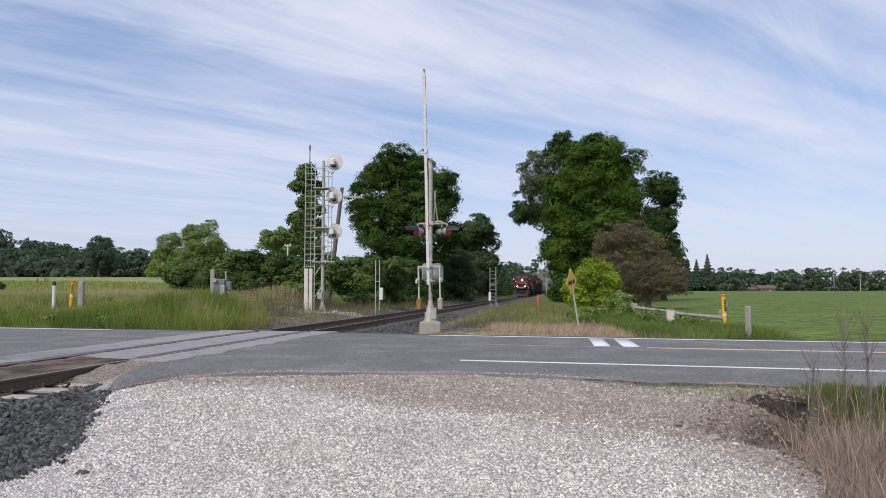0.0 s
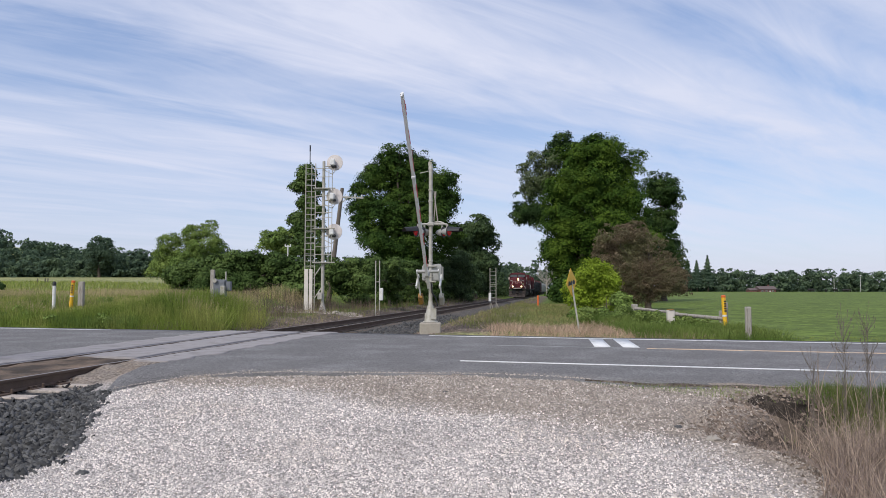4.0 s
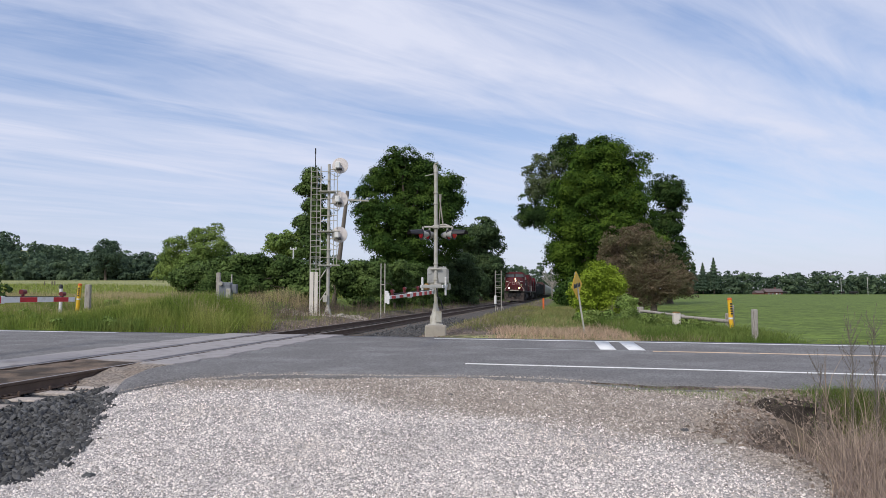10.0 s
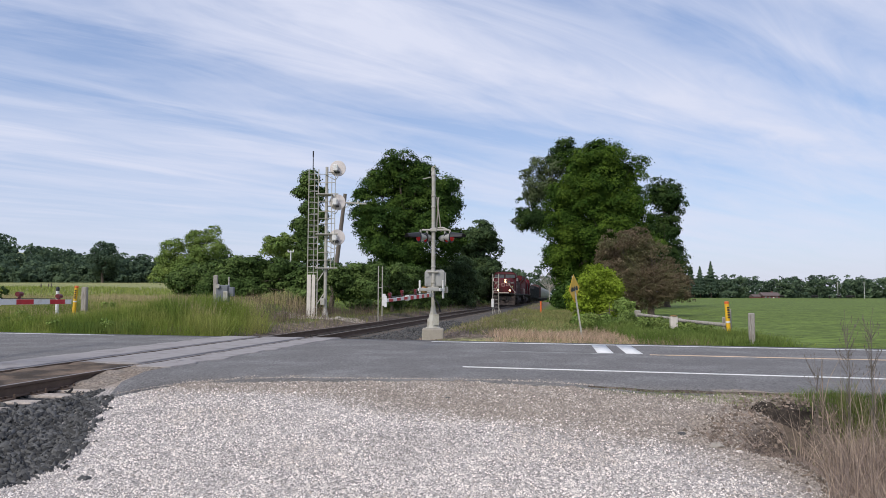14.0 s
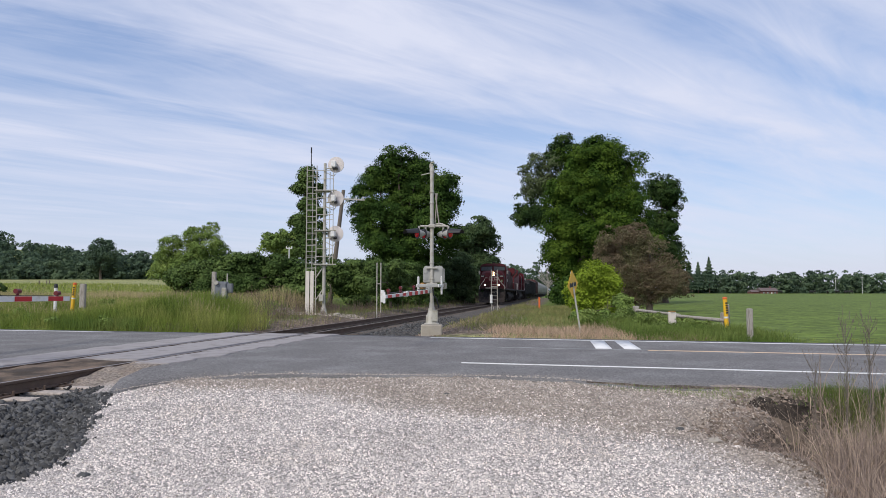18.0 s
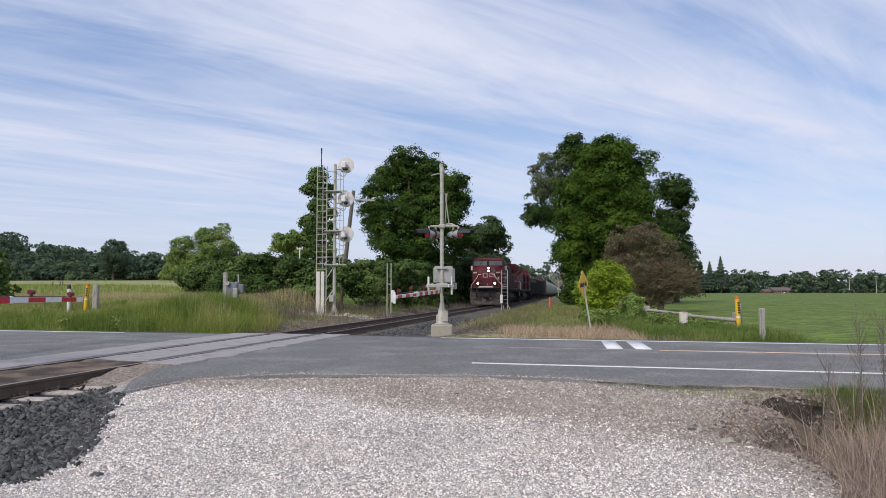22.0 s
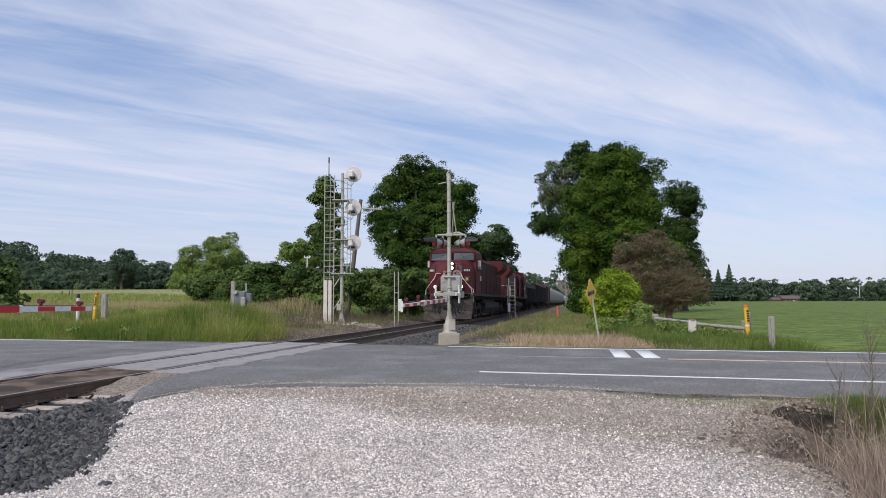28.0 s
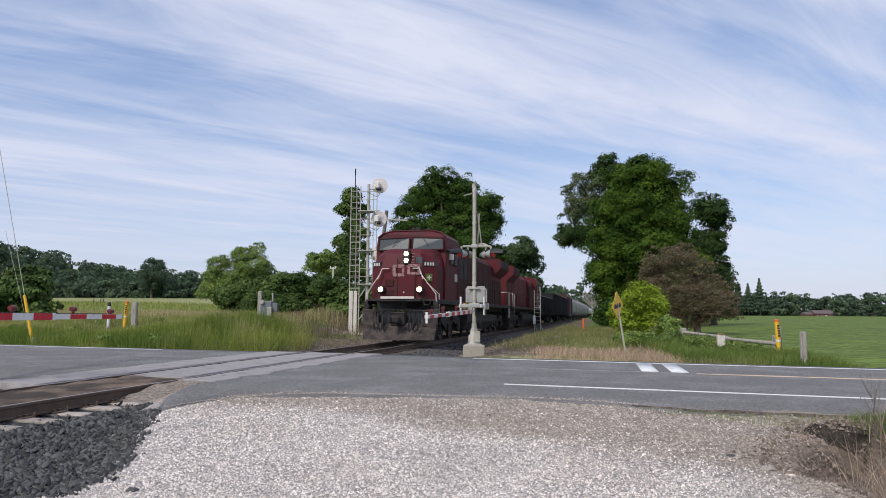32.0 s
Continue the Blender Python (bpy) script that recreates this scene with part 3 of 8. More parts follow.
road_mark("edge_line_near", along_road(0.3, 11.9), 300, 11.555, 11.618, M_white_line, "white edge line painted on the road", 120)
road_mark("edge_line_far_east", along_road(-0.4, 18.4), 300, 17.80, 17.92, M_white_line, "white edge line painted on the road", 120)
road_mark("edge_line_far_west", -300, along_road(-10.2, 21.0), 17.85, 17.97, M_white_line, "white edge line painted on the road", 120)
road_mark("centre_line_faded", along_road(1.05, 15.6), along_road(4.1, 14.6), 15.02, 15.12, M_faded_line, "worn and faded centre line")
road_mark("centre_line", along_road(4.3, 14.6), 300, 14.99, 15.13, M_yellow_line, "faded yellow centre line", 120)
for k_ in range(2):
    q_ = along_road(3.25, 14.85) + 0.6 * k_
    road_mark("stop_bar", q_, q_ + 0.34, 15.25, 17.75, M_white_line, "white bar painted across the lane by the crossing", 3, -0.095)


def track_strip(name, c0, c1, p0, p1, z, mat, label, ragged=0.0, n=80):
    """A strip along the track between the road's edges."""
    def f(u, v):
        p = p0 + v * (p1 - p0)
        c = c0 + u * (c1 - c0)
        if ragged:
            c = c + ragged * wobble(p, p * 1.3, 2.2, c0) * (np.abs(c) > 1.2)
        x, y = road_xy(road_q(c, p), p)
        return x, y, z + 0.006 * wobble(x, y, 4.0)
    return tagged(new(name, grid_sheet(name, mat, f, 10, n, 0.10)), label, "road", kind="structure")


track_strip("crossing_panel_middle", -0.60, 0.60, 10.5, 18.5, 0.022, M_patch, "pale worn asphalt filling between the rails")
track_strip("crossing_panel_west", -1.95, -0.866, 8.6, 18.45, 0.024, M_patch, "pale worn asphalt strip beside the rail", 0.10)
track_strip("crossing_panel_east", 0.866, 1.62, 10.1, 18.6, 0.024, M_patch, "pale worn asphalt strip beside the rail", 0.14)

for s_ in (-1, 1):
    track_strip("flangeway_strip", s_ * 0.605, s_ * 0.700, 10.55, 18.4, -0.012, M_dirt_dark, "dark dirt packed in the flangeway beside the rail")
    track_strip("flangeway_strip", s_ * 0.800, s_ * 0.862, 10.3, 18.4, 0.006, M_dirt_dark, "dark dirt packed along the rail")


def dirt_ramp(name, c0, c1, p0, p1, z0, z1, label, mat):
    """Packed dirt that rises along the track to the crossing."""
    def f(u, v):
        p = p0 + v * (p1 - p0)
        c = c0 + u * (c1 - c0)
        x, y = road_xy(road_q(c, p), p)
        edge_ = sstep(1.0, 0.45, u) if c0 > 0 else 1.0
        return x, y, z0 + (z1 - z0) * sstep(0.0, 0.8, v) * edge_ - 0.10 * (1 - edge_) + 0.02 * wobble(x, y, 5.0)
    tagged(new(name, grid_sheet(name, mat, f, 24, 60, 0.2)), label, "dirt", kind="structure")


dirt_ramp("track_dirt_fill", -0.67, 0.67, 2.0, 10.55, -0.13, 0.005, "dark brown dirt packed between the rails", M_dirt_dark)
dirt_ramp("shoulder_dirt", 0.79, 1.95, 7.6, 10.35, -0.24, 0.012, "pale brown dirt beside the rail at the crossing", M_dirt_pale)


def edge_soil():
    """Dark soil washed along the asphalt's near edge."""
    def f(u, v):
        q = -0.5 + u * 12.5
        e = np.interp(q, EDGE_Q, EDGE_P)
        p = e + 0.10 - (1 - v) * (0.20 + 0.12 * wobble(q, q, 2.0)) * sstep(-0.5, 2.0, q)
        x, y = road_xy(q, p)
        return x, y, -0.062 + 0.05 * v + 0.01 * wobble(x, y, 5.0)
    tagged(new("edge_soil", grid_sheet("edge_soil", M_soil, f, 160, 8, 0.1)), "brown soil along the road's edge", "dirt", kind="structure")


edge_soil()

# rails
track = thing("railway_track", pose(0, 0, 0), "single railway track on timber sleepers and ballast", "railway track", kind="structure")
RAIL = [(-0.075, -0.17), (0.075, -0.17), (0.075, -0.155), (0.012, -0.14), (0.012, -0.045), (0.036, -0.035), (0.036, -0.004), (0.030, 0.0),
        (-0.030, 0.0), (-0.036, -0.004), (-0.036, -0.035), (-0.012, -0.045), (-0.012, -0.14), (-0.075, -0.155)]
TURN = Matrix.Rotation(math.atan2(U.y, U.x), 4, "Z")
ORIGIN = Matrix.Translation(track_point(0)) @ TURN     # local x along the track, y to its left


def make_rail(c):
    sh = Shape()
    sh.prism(RAIL, "x", -25, 640)
    n = len(RAIL)
    ob = part("rail", sh, [M_rail, M_rail_top], track, "steel rail with a worn bright head", smooth=False)
    for i, pl in enumerate(ob.data.polygons):
        if abs(pl.normal.z) > 0.9 and pl.center.z > -0.01:
            pl.material_index = 1
    ob.matrix_basis = ORIGIN @ Matrix.Translation((0, -c, 0.02))
    return ob


for c_ in (-0.753, 0.753):
    make_rail(c_)


def make_ballast():
    s = np.concatenate([np.arange(-25, 30, 0.3), np.arange(30, 100, 1.5), np.arange(100, 641, 12)])
    c = np.array([-3.1, -2.6, -2.2, -1.75, -1.35, -0.9, -0.45, 0, 0.45, 0.9, 1.35, 1.75, 2.2, 2.6, 3.1])
    prof = np.array([-0.75, -0.52, -0.36, -0.24, -0.19, -0.19, -0.2, -0.2, -0.2, -0.19, -0.19, -0.24, -0.32, -0.37, -0.42])
    S, C = np.meshgrid(s, c, indexing="ij")
    P = np.array(track_point(0))[None, None] + np.array(U)[None, None] * S[..., None] + np.array(W)[None, None] * C[..., None]
    Z = np.broadcast_to(prof, S.shape) + 0.02 * wobble(P[..., 0], P[..., 1], 6.0)
    P[..., 2] = Z
    n, k = S.shape
    i = (np.arange(n - 1)[:, None] * k + np.arange(k - 1)[None, :]).ravel()
    me = array_mesh("ballast", P.reshape(-1, 3), np.stack([i, i + k, i + k + 1, i + 1], 1), M_ballast)
    p = across_road(P[..., 0], P[..., 1]).ravel()
    attribute(me, "dirt", sstep(17, 19, p) * 0.95)
    part("ballast", me, None, track, "dark crushed-stone ballast bed", False)


make_ballast()
tie_mesh = Shape().box((0, 0, -0.09), (0.23, 2.74, 0.18), 0.015).mesh("tie", M_tie)
far_tie_mesh = Shape().box((0, 0, -0.09), (0.22, 2.6, 0.18), 0.015).mesh("far_tie", M_tie_dark)
tie_r = random.Random(2)
for i_ in range(150):
    s_ = -3 + i_ * 0.56
    pt = track_point(0) + U * s_
    if 9.9 < across_road(pt.x, pt.y) < 18.5:
        continue
    beyond = across_road(pt.x, pt.y) > 15
    t_ = new("sleeper", far_tie_mesh if beyond else tie_mesh)
    t_.matrix_basis = ORIGIN @ pose(s_, tie_r.uniform(-0.06, 0.06), -0.150 - 0.02 * beyond + tie_r.uniform(-0.015, 0.0), 0, 0, tie_r.uniform(-1.5, 1.5))
    t_.parent = track


plate_mesh = Shape().box((0, 0, 0.008), (0.19, 0.34, 0.02), 0.004).mesh("tie_plate", M_rail)
spike_mesh = Shape().box((0, 0, 0.01), (0.022, 0.022, 0.04), 0.004).box((0.0, 0.012, 0.03), (0.035, 0.05, 0.018), 0.005).mesh("spike", M_rail)
anchor_mesh = Shape().box((0, 0, 0.0), (0.03, 0.24, 0.035), 0.008).box((0, -0.12, 0.025), (0.03, 0.03, 0.07), 0.006).mesh("rail_anchor", M_rail)
for i_ in range(4, 27):
    s_ = -3 + i_ * 0.56
    for c_ in (-0.753, 0.753):
        for name_, me_, m_ in (("tie_plate", plate_mesh, pose(s_, -c_, -0.158)), ("spike", spike_mesh, pose(s_ + 0.05, -c_ - 0.10, -0.15)),
                               ("spike", spike_mesh, pose(s_ - 0.05, -c_ - 0.10, -0.15)), ("rail_anchor", anchor_mesh, pose(s_ + 0.16, -c_, -0.155))):
            if across_road(*(track_point(0) + U * s_).xy) < 9.9:
                f_ = new(name_, me_)
                f_.matrix_basis = ORIGIN @ m_
                f_.parent = track


def scatter_stones(name, pts, sizes, mat, flat=0.75, smooth=False):
    """Many small angular stones as one mesh: each a skewed, tilted four-sided lump bedded in the ground."""
    n = len(pts)
    a = rng.uniform(0, 2 * math.pi, n)[:, None] + np.array([0.0, 1.5, 3.1, 4.8])[None] + rng.uniform(-0.4, 0.4, (n, 4))
    r = np.asarray(sizes)[:, None] * rng.uniform(0.55, 1.25, (n, 4))
    v = np.zeros((n, 5, 3))
    v[:, :4, 0], v[:, :4, 1] = r * np.cos(a), r * np.sin(a)
    v[:, :4, 2] = np.asarray(sizes)[:, None] * rng.uniform(-0.7, 0.25, (n, 4))
    v[:, 4, :2] = np.asarray(sizes)[:, None] * rng.uniform(-0.75, 0.75, (n, 2))
    v[:, 4, 2] = np.asarray(sizes) * rng.uniform(0.5, 1.3, n) * flat
    v += np.asarray(pts)[:, None]
    tri = np.array([(0, 1, 4), (1, 2, 4), (2, 3, 4), (3, 0, 4)])
    f = tri[None] + 5 * np.arange(n)[:, None, None]
    return array_mesh(name, v.reshape(-1, 3), f.reshape(-1, 3), mat, smooth)


def slab_stones(name, pts, sizes, mat):
    """Angular crushed rock: each a tilted block of four unequal sides."""
    n = len(pts)
    s = np.asarray(sizes)[:, None]
    a = rng.uniform(0, 2 * math.pi, n)[:, None] + np.array([0.0, 1.5, 3.1, 4.8])[None] + rng.uniform(-0.4, 0.4, (n, 4))
    r = s * rng.uniform(0.6, 1.3, (n, 4)) * np.array([1.45, 0.75, 1.45, 0.75])
    r2 = r * rng.uniform(0.55, 0.95, (n, 4))
    v = np.zeros((n, 8, 3))
    v[:, :4, 0], v[:, :4, 1], v[:, :4, 2] = r * np.cos(a), r * np.sin(a), -0.5 * s
    v[:, 4:, 0], v[:, 4:, 1], v[:, 4:, 2] = r2 * np.cos(a), r2 * np.sin(a), s * rng.uniform(0.1, 0.55, (n, 4))
    tx, ty = rng.normal(size=n) * 0.42, rng.normal(size=n) * 0.42
    v[:, :, 2] += tx[:, None] * v[:, :, 0] + ty[:, None] * v[:, :, 1]
    v += np.asarray(pts)[:, None]
    q = np.array([(0, 1, 5, 4), (1, 2, 6, 5), (2, 3, 7, 6), (3, 0, 4, 7), (4, 5, 6, 7)])
    f = q[None] + 8 * np.arange(n)[:, None, None]
    return array_mesh(name, v.reshape(-1, 3), f.reshape(-1, 4), mat)


def ballast_stones():
    n = 24000
    s = rng.uniform(4.0, 11.5, n)
    c = np.where(rng.random(n) < 0.9, 1.37 + 2.3 * rng.random(n), rng.uniform(-1.5, 1.3, n))
    far = rng.random(n) < 0.28
    s = np.where(far, rng.uniform(19, 42, n), s)
    P = np.array(track_point(0)) + np.array(U) * s[:, None] + np.array(W) * c[:, None]
    keep = (across_road(P[:, 0], P[:, 1]) < 9.6 - 1.2 * (c > 0.7)) | (across_road(P[:, 0], P[:, 1]) > 18.8)
    p = across_road(P[:, 0], P[:, 1])
    keep &= (p > 12) | (c < 1.6) | (p < 8.0)
    keep &= (p > 12) | (P[:, 0] < drive_left(p) + 0.02 + 0.05 * rng.normal(size=n))
    P, c = P[keep], np.abs(c[keep])
    P[:, 2] = np.interp(c, [0, 1.35, 1.75, 2.2, 2.6, 3.1, 3.4], [-0.2, -0.19, -0.24, -0.32, -0.37, -0.42, -0.46]) + rng.uniform(-0.01, 0.025, len(P))
    on_drive = (across_road(P[:, 0], P[:, 1]) < 12) & (P[:, 0] > drive_left(across_road(P[:, 0], P[:, 1])) - 0.5)
    P[:, 2] = np.where(on_drive, np.maximum(P[:, 2], drive_z(P[:, 0], P[:, 1]) + 0.004), P[:, 2])
    ob = part("ballast_stones", slab_stones("ballast_stones", P, 0.019 + 0.030 * rng.random(len(P)) ** 1.3, M_ballast_stone), None, track, "", False)
    tagged(ob, "loose dark ballast stones", kind="stuff")


# ---- gravel driveway ----


def drive_edge(p):
    """Right-hand limit of the gravel, by distance across the road."""
    return np.interp(p, [-4, 2, 4, 5.5, 6.3, 6.9, 7.3, 7.8, 8.5, 9.8], [3.7, 3.3, 3.0, 2.95, 3.15, 3.1, 2.7, 2.75, 3.3, 4.2])


def drive_wander(x, y):
    return 0.22 * wobble(x, y, 1.9, 3.0) + 0.10 * wobble(x, y, 6.0, 1.0)


def drive_left(p):
    return np.interp(p, [-4, 3, 4.0, 4.35, 4.6, 5.2, 5.8, 6.6, 7.0, 7.8, 8.4, 9.8], [-6.4, -5.6, -4.7, -4.1, -3.7, -3.58, -3.70, -3.98, -4.17, -4.47, -4.70, -4.95])


def drive_z(x, y):
    p = across_road(x, y)
    base = -0.045 - 0.33 * sstep(9.9, 4.6, p) + 0.015 * sstep(9.4, 9.8, p) * sstep(3, 4, x) - 0.1 * sstep(4, -10, p) + 0.02 * wobble(x, y, 1.6) + 0.008 * wobble(x, y, 6.0)
    out = sstep(-0.1, 1.1, x - drive_edge(p) + drive_wander(x, y)) * sstep(9.55, 8.5, p + 0.12 * wobble(x, y, 3.3, 1.0))
    w = x - 4.08 - 0.12 * np.sin(5 * y)
    hole = -0.36 * np.exp(-(w ** 2 / 0.13) ** 2) * sstep(6.7, 7.7, y) * sstep(8.56, 8.40, y + 0.06 * np.sin(9 * x)) - 0.22 * np.exp(-(((x - 3.95) ** 2 / 0.035 + (y - 7.35) ** 2 / 0.06) ** 2)) - 0.12 * np.exp(-((x - 2.75) ** 2 / 0.02 + (y - 7.6) ** 2 / 0.12))
    return base + hole + 0.05 * out * wobble(x, y, 4.2, 2.0) - 0.48 * out - 0.06 * sstep(0.0, 0.4, drive_left(p) - x)


def drive_brown(x, p):
    """How browned by road dust the gravel is, 0 to 1."""
    b = np.interp(x, [-5, -3.5, -1.5, 1.2, 3], [8.3, 8.3, 8.3, 7.3, 7.1]) + 0.22 * wobble(x, p, 1.4)
    return np.maximum(sstep(-0.45, 0.5, p - b) * 0.8, sstep(2.0, 3.3, x + 0.3 * (p - 6)) * 0.8)


def make_driveway():
    def f(u, v):
        p = -5 + v * 15.2
        l, r = drive_left(p) - 0.45, drive_edge(p) + 2.4
        x = l + u * (r - l)
        y = (p + RY * x) / RX
        return x, y, drive_z(x, y)
    me = grid_sheet("driveway", M_gravel, f, 120, 150, 0.3)
    co = np.empty(len(me.vertices) * 3, np.float32)
    me.vertices.foreach_get("co", co)
    x, y = co[0::3], co[1::3]
    p = across_road(x, y)
    attribute(me, "dirt", np.maximum.reduce([drive_brown(x, p), sstep(-0.5, 0.2, x - drive_edge(p) + drive_wander(x, y))]))
    attribute(me, "soil", np.maximum(sstep(0.0, 0.6, x - drive_edge(p) + drive_wander(x, y)) * sstep(9.6, 9.3, p), 0))
    tagged(new("driveway", me), "pale crushed-stone driveway, browner towards the road", "driveway", kind="structure")


make_driveway()
ballast_stones()


def gravel_stones():
    n = 190000
    d = 3.7 + 7.6 * rng.random(n) ** 1.35
    a_ = rng.uniform(-0.72, 0.75, n)
    x, y = d * np.tan(a_), d
    p = across_road(x, y)
    keep = (p < np.interp(along_road(x, y), EDGE_Q, EDGE_P) - 0.03) & (x > drive_left(p) - 0.10 - 0.1 * rng.random(n) ** 3) & (x < drive_edge(p) + 0.15 + 0.35 * rng.random(n) ** 2)
    x, y, p = x[keep], y[keep], p[keep]
    brown = drive_brown(x, p) + 1.2 * sstep(-0.5, 0.6, x - drive_edge(p) + drive_wander(x, y))
    z = drive_z(x, y) + rng.uniform(-0.006, 0.006, len(x))
    sizes = rng.uniform(0.007, 0.0145, len(x)) * np.where(rng.random(len(x)) < 0.015, 1.7, 1.0) * (0.62 + 0.075 * y)
    dull = rng.random(len(x)) < 0.04 + 1.08 * brown
    P = np.stack([x, y, z], 1)
    for name, k, mat, label in (("gravel", ~dull, M_stone, "loose pale crushed limestone on the driveway"), ("brown_gravel", dull, M_stone_brown, "brown dusty gravel on the driveway")):
        tagged(new(name, scatter_stones(name, P[k], sizes[k], mat, 0.85, True)), label, "gravel", kind="stuff")
    # clods and stones on the ditch's slope
    m = 38000
    x, y = rng.uniform(2.0, 6.0, m), rng.uniform(4.4, 9.6, m)
    p = across_road(x, y)
    keep = (x > drive_edge(p) - 0.3 + 0.3 * rng.random(m)) & (p < 9.7) & (x < drive_edge(p) + 2.6)
    x, y = x[keep], y[keep]
    z = np.maximum(drive_z(x, y), ground_z(x, y)) + rng.uniform(-0.008, 0.01, len(x))
    sizes = 0.006 + 0.030 * rng.random(len(x)) ** 4
    tagged(new("dirt_clods", scatter_stones("dirt_clods", np.stack([x, y, z], 1), sizes, M_clod, 0.8, True)), "brown dirt clods and stones on the ditch slope", "dirt", kind="stuff")


gravel_stones()


def spilled_gravel():
    """Stones scattered from the driveway onto the asphalt's edge."""
    n = 1300
    q = -6.9 + 6.5 * rng.random(n) ** 1.4
    p = np.interp(q, EDGE_Q, EDGE_P) + np.abs(rng.normal(size=n)) * (0.07 + 0.12 * (wobble(q, q * 0.6, 2.0) > 0.1))
    x, y = road_xy(q, p)
    c = off_track(x, y)
    k = c > 1.55 + 0.5 * np.clip(9.0 - p, 0, 3)
    x, y, p = x[k], y[k], p[k]
    z = -0.022 + 0.02 * sstep(0, 0.8, p - 8.6) - 0.075 * np.clip(9.3 - p, 0, 3)
    me = scatter_stones("spilled_gravel", np.stack([x, y, z], 1), rng.uniform(0.006, 0.014, len(x)), M_stone_brown, 0.85, True)
    tagged(new("spilled_gravel", me), "stones strewn along the asphalt's edge", "gravel", kind="stuff")


spilled_gravel()


def shaded_hollow(name, cx, cy, rx, ry, seed):
    """A dark sheet that paints the shade in a hollow where the bank has slumped."""
    def f(u, v):
        a, r = u * 2 * math.pi, 0.02 + v * (1 + 0.22 * np.sin(3 * u * 2 * math.pi + seed) + 0.12 * np.sin(7 * u * 2 * math.pi))
        x, y = cx + rx * r * np.cos(a), cy + ry * r * np.sin(a)
        return x, y, np.maximum(drive_z(x, y), ground_z(x, y)) + 0.012 - 0.03 * v ** 4 + 0.012 * wobble(x, y, 14.0)
    tagged(new(name, grid_sheet(name, M_hollow_shade, f, 49, 16, 0.02)), "dark patch painting the shade in the slumped ditch bank's hollow", "soil", kind="structure")


shaded_hollow("bare_soil", 4.08, 8.40, 0.36, 0.22, 1.0)
shaded_hollow("bare_soil", 4.0, 7.55, 0.16, 0.34, 3.0)


# ---- level crossing gates ----


